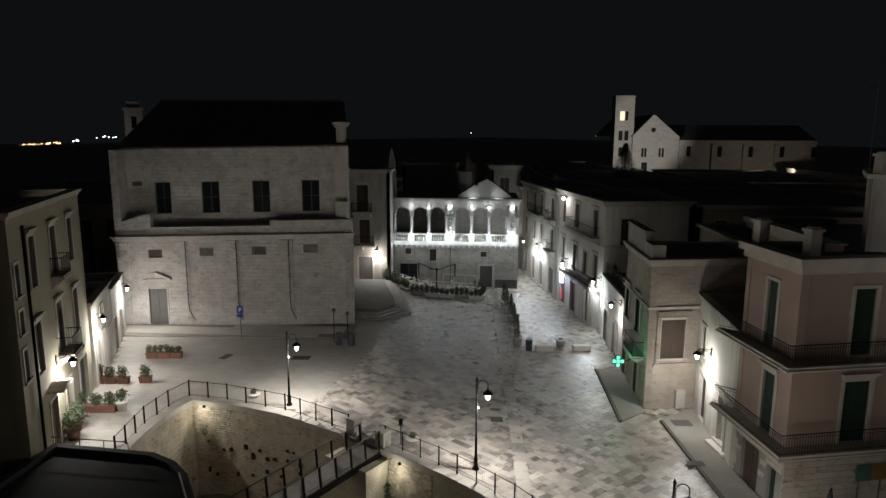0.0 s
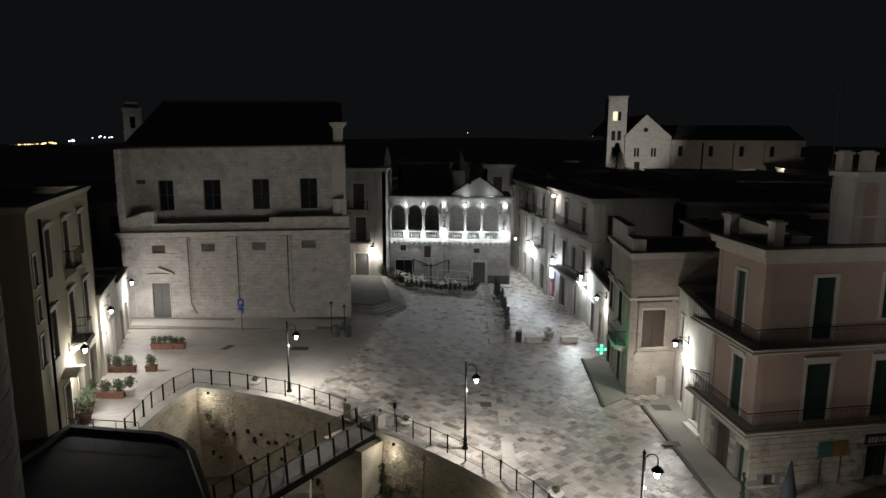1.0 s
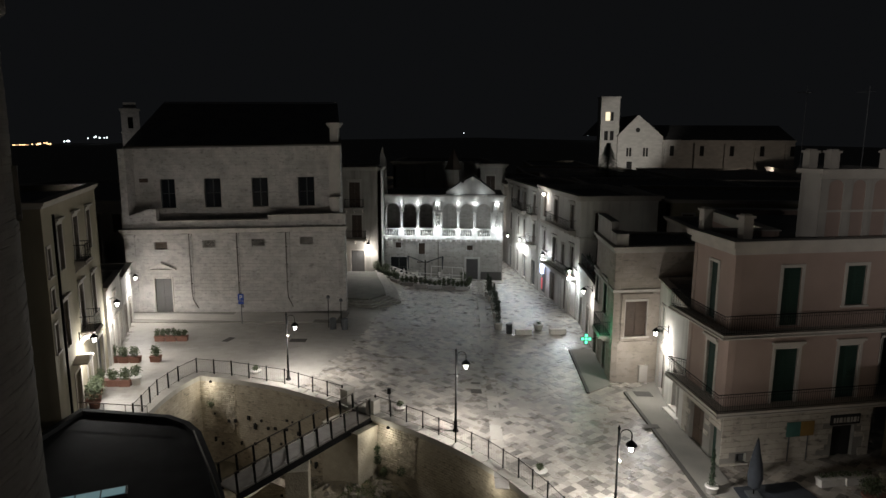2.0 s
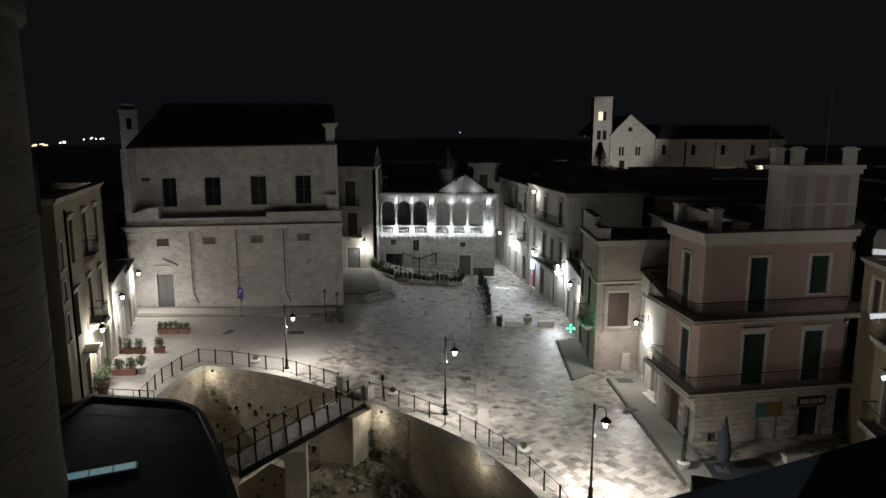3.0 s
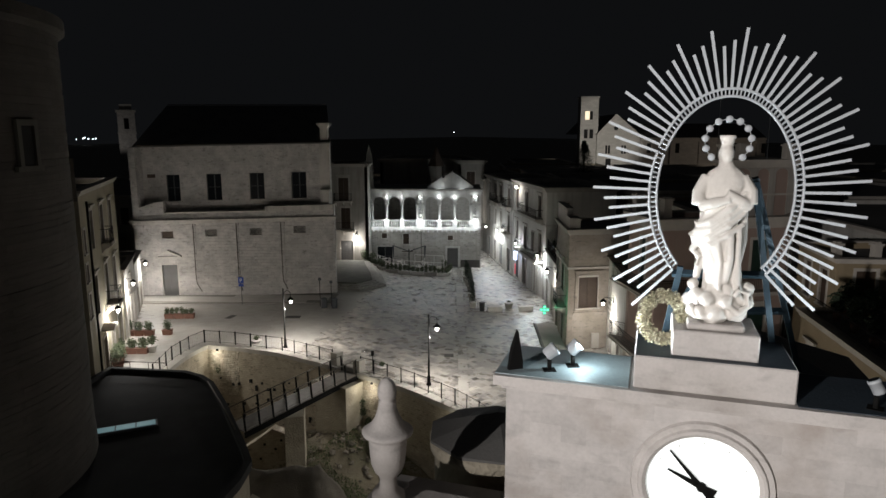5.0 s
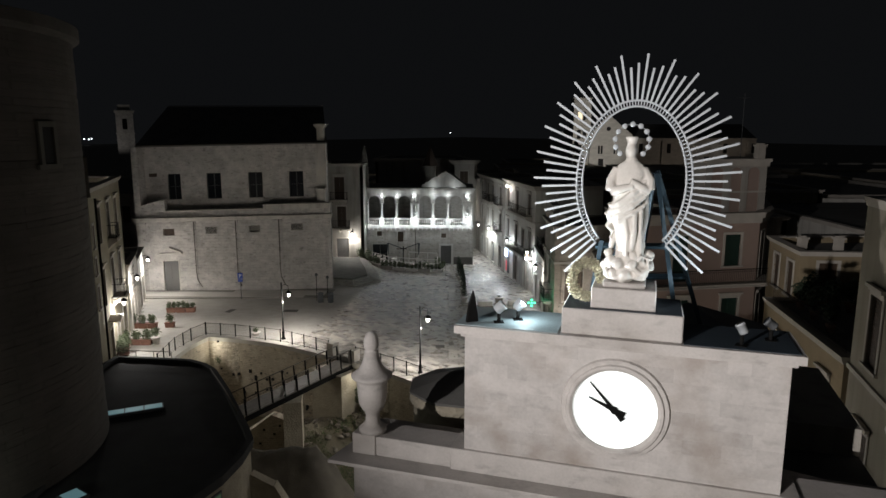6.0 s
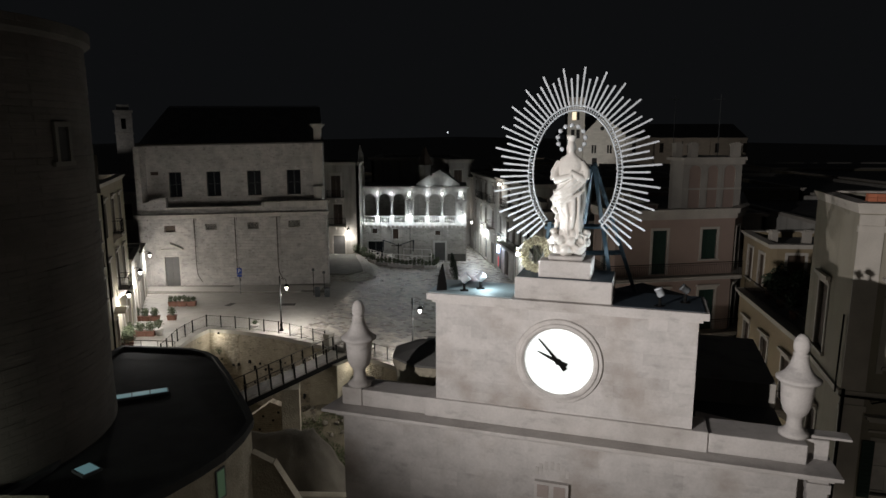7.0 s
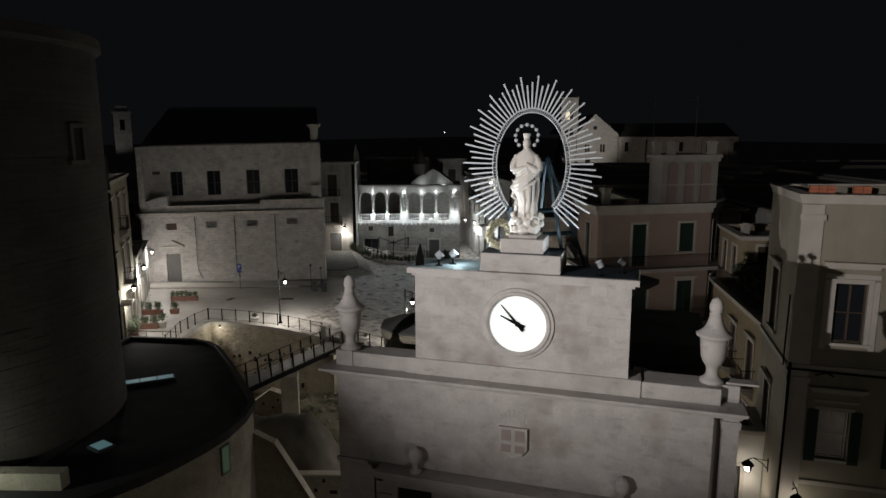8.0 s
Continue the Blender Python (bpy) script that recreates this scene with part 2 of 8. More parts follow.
# ---- mesh helpers ----
def box(bm, x0, x1, y0, y1, z0, z1, m=None, bevel=0.0):
    vs = [bm.verts.new((x, y, z)) for z in (z0, z1) for x, y in ((x0, y0), (x1, y0), (x1, y1), (x0, y1))]
    if m is not None:
        for v in vs:
            v.co = m @ v.co
    fs = [bm.faces.new([vs[i] for i in f]) for f in ((3, 2, 1, 0), (4, 5, 6, 7), (0, 1, 5, 4), (1, 2, 6, 5), (2, 3, 7, 6), (3, 0, 4, 7))]
    if bevel:
        es = {e for f in fs for e in f.edges}
        bmesh.ops.bevel(bm, geom=list(es), offset=bevel, segments=1, affect="EDGES", profile=0.5)
    return vs


def lathe(bm, rings, seg=20, cx=0.0, cy=0.0, smooth=True):
    """rings: (radius, z) from the bottom up."""
    loops = []
    for r, z in rings:
        loops.append([bm.verts.new((cx + r * math.cos(2 * math.pi * i / seg), cy + r * math.sin(2 * math.pi * i / seg), z)) for i in range(seg)])
    for a, b in zip(loops, loops[1:]):
        for i in range(seg):
            f = bm.faces.new((a[i], a[(i + 1) % seg], b[(i + 1) % seg], b[i]))
            f.smooth = smooth
    bm.faces.new(loops[0][::-1])
    bm.faces.new(loops[-1])


def tube(bm, pts, r, seg=6, r1=None):
    pts = [Vector(p) for p in pts]
    loops = []
    for i, p in enumerate(pts):
        d = (pts[min(i + 1, len(pts) - 1)] - pts[max(i - 1, 0)]).normalized()
        u = d.orthogonal().normalized() if abs(d.z) > 0.95 else d.cross(Vector((0, 0, 1))).normalized()
        w = d.cross(u)
        rr = r if r1 is None else r + (r1 - r) * i / (len(pts) - 1)
        loops.append([bm.verts.new(p + u * rr * math.cos(2 * math.pi * k / seg) + w * rr * math.sin(2 * math.pi * k / seg)) for k in range(seg)])
    for a, b in zip(loops, loops[1:]):
        for k in range(seg):
            f = bm.faces.new((a[k], a[(k + 1) % seg], b[(k + 1) % seg], b[k]))
            f.smooth = seg > 5
    bm.faces.new(loops[0][::-1])
    bm.faces.new(loops[-1])


def prism(bm, poly, z0, z1):
    lo = [bm.verts.new((x, y, z0)) for x, y in poly]
    hi = [bm.verts.new((x, y, z1)) for x, y in poly]
    n = len(poly)
    for i in range(n):
        bm.faces.new((lo[i], lo[(i + 1) % n], hi[(i + 1) % n], hi[i]))
    bm.faces.new(lo[::-1])
    bm.faces.new(hi)


def slab_from(bm, outline, y0, y1):
    """An upright plate: outline in (x, z), from y0 to y1."""
    a = [bm.verts.new((x, y0, z)) for x, z in outline]
    b = [bm.verts.new((x, y1, z)) for x, z in outline]
    n = len(outline)
    for i in range(n):
        bm.faces.new((a[i], a[(i + 1) % n], b[(i + 1) % n], b[i]))
    bm.faces.new(a[::-1])
    bm.faces.new(b)


def ico(bm, r, m, sub=1):
    return bmesh.ops.create_icosphere(bm, subdivisions=sub, radius=r, matrix=m)["verts"]


def part(name, bm, mat, parent=None, label="", m=None):
    me = bpy.data.meshes.new(name)
    bmesh.ops.recalc_face_normals(bm, faces=bm.faces)
    bm.to_mesh(me)
    bm.free()
    me.materials.append(mat)
    ob = new(name, me)
    ob.parent = parent
    if m is not None:
        ob.matrix_basis = m
    if label:
        tagged(ob, label)
    return ob


def share(name, me, parent, m):
    ob = new(name, me)
    ob.parent = parent
    ob.matrix_basis = m
    return ob


def thing(name, label, category, m=None, group="", kind=""):
    ob = new(name)
    ob.empty_display_size = 0.2
    ob.matrix_basis = m or Matrix()
    return tagged(ob, label, category, group, kind)


def boxes(*rows):
    bm = bmesh.new()
    for r in rows:
        box(bm, *r)
    return bm


def frame_at(p, q, z=0.0):
    """A pose whose x axis runs along the ground from p to q; -y is then the side to the right of that way."""
    return pose(p[0], p[1], z, 0, 0, math.degrees(math.atan2(q[1] - p[1], q[0] - p[0])))


def wall_sheet(bm, length, z0, z1, holes, thick=0.4, top=None):
    """A wall along x with its front at y=0 and holes (x0, x1, z0, z1) through it."""
    xs = sorted({0.0, length, *[h[0] for h in holes], *[h[1] for h in holes]})
    zs = sorted({z0, z1, *[h[2] for h in holes], *[h[3] for h in holes]})
    inside = lambda x, z: any(h[0] < x < h[1] and h[2] < z < h[3] for h in holes)
    cache = {}

    def v(x, y, z):
        k = (round(x, 4), round(y, 4), round(z, 4))
        if k not in cache:
            cache[k] = bm.verts.new(k)
        return cache[k]
    solid = [[not inside((xs[i] + xs[i + 1]) / 2, (zs[j] + zs[j + 1]) / 2) for j in range(len(zs) - 1)] for i in range(len(xs) - 1)]
    for i in range(len(xs) - 1):
        for j in range(len(zs) - 1):
            if not solid[i][j]:
                continue
            a, b, c, d = xs[i], xs[i + 1], zs[j], zs[j + 1]
            bm.faces.new((v(a, 0, c), v(b, 0, c), v(b, 0, d), v(a, 0, d)))
            bm.faces.new((v(a, thick, c), v(a, thick, d), v(b, thick, d), v(b, thick, c)))
            if i == 0 or not solid[i - 1][j]:
                bm.faces.new((v(a, 0, c), v(a, 0, d), v(a, thick, d), v(a, thick, c)))
            if i == len(xs) - 2 or not solid[i + 1][j]:
                bm.faces.new((v(b, 0, c), v(b, thick, c), v(b, thick, d), v(b, 0, d)))
            if j == 0 or not solid[i][j - 1]:
                bm.faces.new((v(a, 0, c), v(a, thick, c), v(b, thick, c), v(b, 0, c)))
            if j == len(zs) - 2 or not solid[i][j + 1]:
                bm.faces.new((v(a, 0, d), v(b, 0, d), v(b, thick, d), v(a, thick, d)))


def leaf_blob(bm, n, centre, size, leaf=0.07, shape=None):
    """n small leaves scattered in an uneven ellipsoid."""
    for _ in range(n):
        while True:
            p = Vector((random.uniform(-1, 1), random.uniform(-1, 1), random.uniform(-1, 1)))
            if p.length < 1:
                break
        p = p * (0.55 + 0.45 * noise.noise(p * 2.3 + Vector(centre)) + 0.2)
        c = Vector((centre[0] + p.x * size[0], centre[1] + p.y * size[1], centre[2] + p.z * size[2]))
        r = Euler((random.uniform(-1, 1), random.uniform(-1, 1), random.uniform(0, 6.28))).to_matrix()
        s = leaf * random.uniform(0.6, 1.4)
        vs = [bm.verts.new(c + r @ Vector(q) * s) for q in ((-1, 0, 0), (0, -0.45, 0.15), (1, 0, 0), (0, 0.45, 0.15))]
        bm.faces.new(vs)


# ---- ground, moat, walls ----
HOLE = [(-18.3, 29.5), (-18.55, 34.5), (-18.3, 36.8), (-17.85, 38.0), (-15.85, 37.75), (-11.9, 36.5), (-7.6, 34.35), (-5.5, 33.15), (-2.63, 31.4), (-0.77, 29.95), (0.93, 28.42), (2.32, 26.74), (3.48, 24.8), (4.6, 22.45),
        (5.4, 19.1), (6.0, 10.0), (6.0, 4.5), (-1.0, 4.0), (-8.0, 3.0), (-26.0, 3.0), (-26.0, 29.5)]


def in_poly(x, y, poly):
    hit = False
    for (ax, ay), (bx, by) in zip(poly, poly[1:] + poly[:1]):
        if (ay > y) != (by > y) and x < (bx - ax) * (y - ay) / (by - ay) + ax:
            hit = not hit
    return hit


def build_ground():
    from mathutils.geometry import delaunay_2d_cdt
    pts = [Vector(p) for p in HOLE]
    edges = [(i, (i + 1) % len(HOLE)) for i in range(len(HOLE))]
    for x in range(-46, 47, 4):
        for y in range(-30, 131, 4):
            pts.append(Vector((x, y)))
    for x, y in ((-4000, -600), (4000, -600), (4000, 4200), (-4000, 4200), (0, 4200), (-4000, 1500), (4000, 1500), (-300, 300), (300, 300), (-300, -100), (300, -100)):
        pts.append(Vector((x, y)))
    vs, _, fs, *_ = delaunay_2d_cdt(pts, edges, [], 0, 0.001)
    bm = bmesh.new()
    made = [bm.verts.new((v.x, v.y, ground_z(v.x, v.y) - 0.03 - (0 if abs(v.x) < 60 else 0.026 * min(abs(v.x), 3000)))) for v in vs]
    for f in fs:
        cx, cy = sum(vs[i].x for i in f) / 3, sum(vs[i].y for i in f) / 3
        if not in_poly(cx, cy, HOLE):
            bm.faces.new([made[i] for i in f])
    return tagged(part("ground", bm, JOINT), "dark earth and mortar bed under the worn stone paving", "ground", kind="structure")


build_ground()

# moat floor with rubble slopes
bm = bmesh.new()
N = 46
rows = []
for j in range(N + 1):
    row = []
    for i in range(N + 1):
        x, y = -27 + 35.5 * i / N, 2.5 + 37 * j / N
        near = max(0.0, 1 - math.hypot(x + 5.6, y - 31.6) / 7.5)
        z = -5.7 + 2.3 * near * near * (3 - 2 * near) + 0.35 * noise.noise(Vector((x * 0.35, y * 0.35, 0))) + 0.12 * noise.noise(Vector((x * 1.4, y * 1.4, 3)))
        z += 0.5 * max(0.0, 1 - abs((y - (41.5 - 0.55 * (x + 18))) / 6.0)) * (0.5 + 0.5 * noise.noise(Vector((x * 0.5, 2, y * 0.5))))
        row.append(bm.verts.new((x, y, z)))
    rows.append(row)
for a, b in zip(rows, rows[1:]):
    for i in range(N):
        f = bm.faces.new((a[i], a[i + 1], b[i + 1], b[i]))
        f.smooth = True
tagged(part("moat_floor", bm, SOIL), "uneven moat floor of earth, rubble and thin grass", "ground", kind="structure")


def moat_wall(name, run, mat, label, batter=0.35):
    """A retaining wall below the rim, from a run of points with the moat on its left."""
    bm = bmesh.new()
    rows_ = []
    for i, (x, y) in enumerate(run):
        ax, ay = run[max(i - 1, 0)]
        bx, by = run[min(i + 1, len(run) - 1)]
        d = Vector((bx - ax, by - ay)).normalized()
        nx, ny = -d.y, d.x
        z = ground_z(x, y)
        cols = []
        for k in range(9):
            f = k / 8
            lean = batter * f + 0.05 * noise.noise(Vector((x * 0.7, y * 0.7, f * 5)))
            cols.append((x + nx * lean, y + ny * lean, z - 0.25 + (-6.9 - z + 0.25) * f))
        back = [(x - nx * 0.5, y - ny * 0.5, z - 0.25), (x - nx * 0.5, y - ny * 0.5, -7.0)]
        rows_.append([bm.verts.new(c) for c in cols] + [bm.verts.new(c) for c in back])
    for a, b in zip(rows_, rows_[1:]):
        for k in range(8):
            bm.faces.new((a[k], b[k], b[k + 1], a[k + 1]))
        bm.faces.new((a[9], b[9], b[0], a[0]))
        bm.faces.new((a[9], a[10], b[10], b[9]))
    return tagged(part(name, bm, mat), label, "retaining wall", kind="structure")


def subdivided(run, step=1.0):
    out = []
    for (ax, ay), (bx, by) in zip(run, run[1:]):
        n = max(1, round(math.hypot(bx - ax, by - ay) / step))
        out += [(ax + (bx - ax) * i / n, ay + (by - ay) * i / n) for i in range(n)]
    return out + [run[-1]]


moat_wall("moat_wall_west", subdivided([(-17.85, 38.0), (-18.3, 36.8), (-18.55, 34.5), (-18.3, 29.5)]), RETAIN, "pale stained masonry retaining wall of the moat")
NORTH_WALL = moat_wall("moat_wall_north", subdivided([(-7.6, 34.35), (-11.9, 36.5), (-15.85, 37.75), (-17.85, 38.0)]), RETAIN, "tall coursed stone retaining wall with putlog holes and stains")
moat_wall("moat_wall_bridge", subdivided([(-5.5, 33.15), (-7.6, 34.35)]), RETAIN, "stone abutment wall under the footbridge landing")
EAST_WALL = moat_wall("moat_wall_east", subdivided([(5.4, 19.1), (4.6, 22.45), (3.48, 24.8), (2.32, 26.74), (0.93, 28.42), (-0.77, 29.95), (-2.63, 31.4), (-5.5, 33.15)]), RETAIN, "curved coursed stone retaining wall lit from its rim")
moat_wall("moat_wall_south", subdivided([(-8.0, 3.0), (-1.0, 4.0), (6.0, 4.5), (6.0, 10.0), (5.4, 19.1)]), RUBBLE, "dark rubble retaining wall beside the gate")


# ---- house kit ----
def offset_poly(poly, d):
    out = []
    n = len(poly)
    for i in range(n):
        a, b, c = (Vector(poly[(i + k) % n]) for k in (-1, 0, 1))
        u, v = (b - a).normalized(), (c - b).normalized()
        nu, nv = Vector((u.y, -u.x)), Vector((v.y, -v.x))
        m = (nu + nv)
        m = m / max(m.dot(nu), 0.3)
        out.append((b.x + m.x * d, b.y + m.y * d))
    return out


def ring(bm, poly, inner, outer, z0, z1):
    a, b = offset_poly(poly, inner), offset_poly(poly, outer)
    n = len(poly)
    va = [[bm.verts.new((x, y, z)) for x, y in a] for z in (z0, z1)]
    vb = [[bm.verts.new((x, y, z)) for x, y in b] for z in (z0, z1)]
    for i in range(n):
        j = (i + 1) % n
        bm.faces.new((vb[0][i], vb[0][j], vb[1][j], vb[1][i]))
        bm.faces.new((va[0][j], va[0][i], va[1][i], va[1][j]))
        bm.faces.new((vb[1][i], vb[1][j], va[1][j], va[1][i]))
        bm.faces.new((va[0][i], va[0][j], vb[0][j], vb[0][i]))


def opening(house, m, x0, x1, z0, z1, kind="shutter", leaf=None, trim=None, hood=False, border=0.16, sill=True):
    """Fills one hole of a wall: a stone surround, and shutters, a door, a window or a grille in it."""
    trim, leaf = trim or TRIM, leaf or GREEN
    name = {"shutter": "window", "glass": "window", "door": "door", "balcony": "balcony_door", "dark": "window", "grille": "grille", "shop": "shop_window"}[kind]
    bm = bmesh.new()
    b = border
    if b:
        box(bm, x0 - b, x0, -0.05, 0.1, z0, z1 + b)
        box(bm, x1, x1 + b, -0.05, 0.1, z0, z1 + b)
        box(bm, x0, x1, -0.05, 0.1, z1, z1 + b)
    if sill and kind in ("shutter", "glass", "dark"):
        box(bm, x0 - b - 0.06, x1 + b + 0.06, -0.12, 0.1, z0 - 0.1, z0)
    else:
        box(bm, x0, x1, 0.02, 0.3, z0 - 0.04, z0 + 0.01)
    if hood:
        box(bm, x0 - b - 0.1, x1 + b + 0.1, -0.2, -0.052, z1 + b + 0.10, z1 + b + 0.22)
        box(bm, x0 - b - 0.03, x1 + b + 0.03, -0.1, -0.052, z1 + b - 0.02, z1 + b + 0.10)
    w = part(name, bm, trim, house, m=m)
    xm = (x0 + x1) / 2
    if kind in ("shutter", "balcony"):
        for a, c in ((x0, xm - 0.01), (xm + 0.01, x1)):
            bm = bmesh.new()
            box(bm, a, c, 0.12, 0.16, z0, z1)
            for e, f in ((a, a + 0.07), (c - 0.07, c)):
                box(bm, e, f, 0.095, 0.119, z0, z1)
            k = max(2, int((z1 - z0) / 0.16))
            for i in range(k):
                zz = z0 + 0.06 + (z1 - z0 - 0.12) * i / k
                box(bm, a + 0.075, c - 0.075, 0.1, 0.119, zz, zz + 0.09)
            part("shutter", bm, leaf, w)
    elif kind == "glass":
        bm = bmesh.new()
        for e, f, g, h in ((x0, x0 + 0.06, z0, z1), (x1 - 0.06, x1, z0, z1), (xm - 0.04, xm + 0.04, z0, z1), (x0, x1, z0, z0 + 0.06), (x0, x1, z1 - 0.06, z1), (x0, x1, (z0 + z1) / 2 - 0.02, (z0 + z1) / 2 + 0.02)):
            box(bm, e + 0.001, f - 0.001, 0.14, 0.19, g + 0.001, h - 0.001)
        part("window_frame", bm, leaf, w)
        part("pane", boxes((x0, x1, 0.2, 0.21, z0, z1)), GLASS, w)
    elif kind == "dark":
        bm = bmesh.new()
        box(bm, x0, x1, 0.2, 0.25, z0, z1)
        for e in (x0 + (x1 - x0) * 0.48,):
            box(bm, e, e + 0.07, 0.16, 0.199, z0, z1)
        box(bm, x0, x1, 0.165, 0.198, z0 + (z1 - z0) * 0.55, z0 + (z1 - z0) * 0.55 + 0.06)
        part("pane", bm, leaf, w)
    elif kind in ("door", "shop"):
        bm = bmesh.new()
        box(bm, x0, x1, 0.2, 0.26, z0, z1)
        if kind == "door":
            for a, c in ((x0 + 0.08, xm - 0.05), (xm + 0.05, x1 - 0.08)):
                for g, h in ((0.06, 0.46), (0.52, 0.95)):
                    box(bm, a, c, 0.175, 0.199, z0 + (z1 - z0) * g, z0 + (z1 - z0) * h)
        else:
            for i in range(9):
                zz = z0 + (z1 - z0) * i / 9
                box(bm, x0, x1, 0.18, 0.199, zz, zz + (z1 - z0) / 11)
        part("door_leaf", bm, leaf, w)
    elif kind == "grille":
        part("backing", boxes((x0, x1, 0.28, 0.3, z0, z1)), VOID, w)
        bm = bmesh.new()
        k = max(3, int((x1 - x0) / 0.16))
        for i in range(-6, k + 6):
            for sgn in (1, -1):
                cx = x0 + (x1 - x0) * (i + 0.5) / k
                h = z1 - z0
                p0, p1 = Vector((cx - sgn * h / 2, 0.12, z0)), Vector((cx + sgn * h / 2, 0.12, z1))
                d = p1 - p0
                lo, hi = 0.0, 1.0
                for t in range(2):
                    ta, tb = sorted(((x0 - p0.x) / d.x, (x1 - p0.x) / d.x))
                    lo, hi = max(lo, ta), min(hi, tb)
                if hi - lo > 0.05:
                    tube(bm, [p0 + d * lo, p0 + d * hi], 0.014, 4)
        part("lattice", bm, trim, w)
    return w


def balcony(house, m, x0, x1, z, depth=0.85, slab=TRIM, rail=IRON, step=0.13, height=0.95):
    """A balcony slab on brackets, with an iron railing, before a wall along x."""
    bm = bmesh.new()
    box(bm, x0, x1, -depth, -0.003, z - 0.12, z)
    box(bm, x0 - 0.05, x1 + 0.05, -depth - 0.05, -0.003, z - 0.19, z - 0.121)
    n = max(2, round((x1 - x0) / 1.5))
    for i in range(n + 1):
        xx = x0 + 0.15 + (x1 - x0 - 0.3) * i / n
        prof = [(-0.003, z - 0.7), (-0.003, z - 0.192), (-depth * 0.85, z - 0.192), (-depth * 0.8, z - 0.32), (-depth * 0.35, z - 0.42)]
        a = [bm.verts.new((xx - 0.07, y, q)) for y, q in prof]
        b = [bm.verts.new((xx + 0.07, y, q)) for y, q in prof]
        for k in range(5):
            bm.faces.new((a[k], a[(k + 1) % 5], b[(k + 1) % 5], b[k]))
        bm.faces.new(a[::-1])
        bm.faces.new(b)
    s = part("balcony", bm, slab, house, m=m)
    bm = bmesh.new()
    d = depth - 0.06
    tube(bm, [(x0 + 0.05, -0.01, z + height), (x0 + 0.05, -d, z + height), (x1 - 0.05, -d, z + height), (x1 - 0.05, -0.01, z + height)], 0.022, 5)
    tube(bm, [(x0 + 0.05, -0.01, z + 0.09), (x0 + 0.05, -d, z + 0.09), (x1 - 0.05, -d, z + 0.09), (x1 - 0.05, -0.01, z + 0.09)], 0.015, 4)
    k = int((x1 - x0 - 0.1) / step)
    for i in range(k + 1):
        xx = x0 + 0.05 + (x1 - x0 - 0.1) * i / k
        tube(bm, [(xx, -d, z), (xx, -d, z + height)], 0.009, 4)
    for xx in (x0 + 0.05, x1 - 0.05):
        for i in range(1, int(d / step)):
            tube(bm, [(xx, -i * step, z), (xx, -i * step, z + height)], 0.009, 4)
    part("railing", bm, rail, s)
    return s


def house(label, poly, z0, z1, mat, holes=None, roof=ROOF, cornice=None, parapet=0.35, group="", floor_lines=(), trim=TRIM, name="house", roof_name="roof", thick=0.4):
    """A house on a plan given anticlockwise; holes: for each side, a list of (x0, x1, z0, z1, kind, leaf, hood)."""
    h = thing(name, label, name.replace("_", " "), group=group)
    for i, p in enumerate(poly):
        q = poly[(i + 1) % len(poly)]
        m = frame_at(p, q)
        length = math.hypot(q[0] - p[0], q[1] - p[1])
        here = (holes or {}).get(i, [])
        bm = bmesh.new()
        wall_sheet(bm, length, z0, z1, [o[:4] for o in here], thick)
        part("wall", bm, mat, h, m=m)
        for o in here:
            opening(h, m, *o[:4], kind=o[4], leaf=o[5] if len(o) > 5 else None, trim=trim, hood=o[6] if len(o) > 6 else False)
    bm = bmesh.new()
    prism(bm, offset_poly(poly, -thick + 0.02), z1 - parapet - 0.15, z1 - parapet)
    part(roof_name, bm, roof, h)
    if cornice:
        proud, tall = cornice
        bm = bmesh.new()
        ring(bm, poly, 0.003, proud * 0.45, z1 - tall, z1 - tall * 0.45)
        part("frieze", bm, trim, h)
        bm = bmesh.new()
        ring(bm, poly, 0.003, proud, z1 - tall * 0.45 + 0.002, z1 - 0.002)
        part("cornice", bm, trim, h)
        bm = bmesh.new()
        ring(bm, poly, -thick * 0.9, proud + 0.04, z1 + 0.002, z1 + 0.07)
        part("coping", bm, trim, h)
    for zz in floor_lines:
        bm = bmesh.new()
        ring(bm, poly, 0.003, 0.09, zz - 0.09, zz + 0.09)
        part("string_course", bm, trim, h)
    return h


def chimney(house_, x, y, z, h=1.5, w=0.5, mat=None, tilt=0.0):
    bm = bmesh.new()
    box(bm, -w / 2, w / 2, -w / 2, w / 2, 0, h)
    box(bm, -w / 2 - 0.07, w / 2 + 0.07, -w / 2 - 0.07, w / 2 + 0.07, h, h + 0.12)
    box(bm, -w / 2 + 0.05, w / 2 - 0.05, -w / 2 + 0.05, w / 2 - 0.05, h + 0.121, h + 0.2)
    return part("chimney", bm, mat or TRIM, house_, m=pose(x, y, z, 0, 0, tilt))


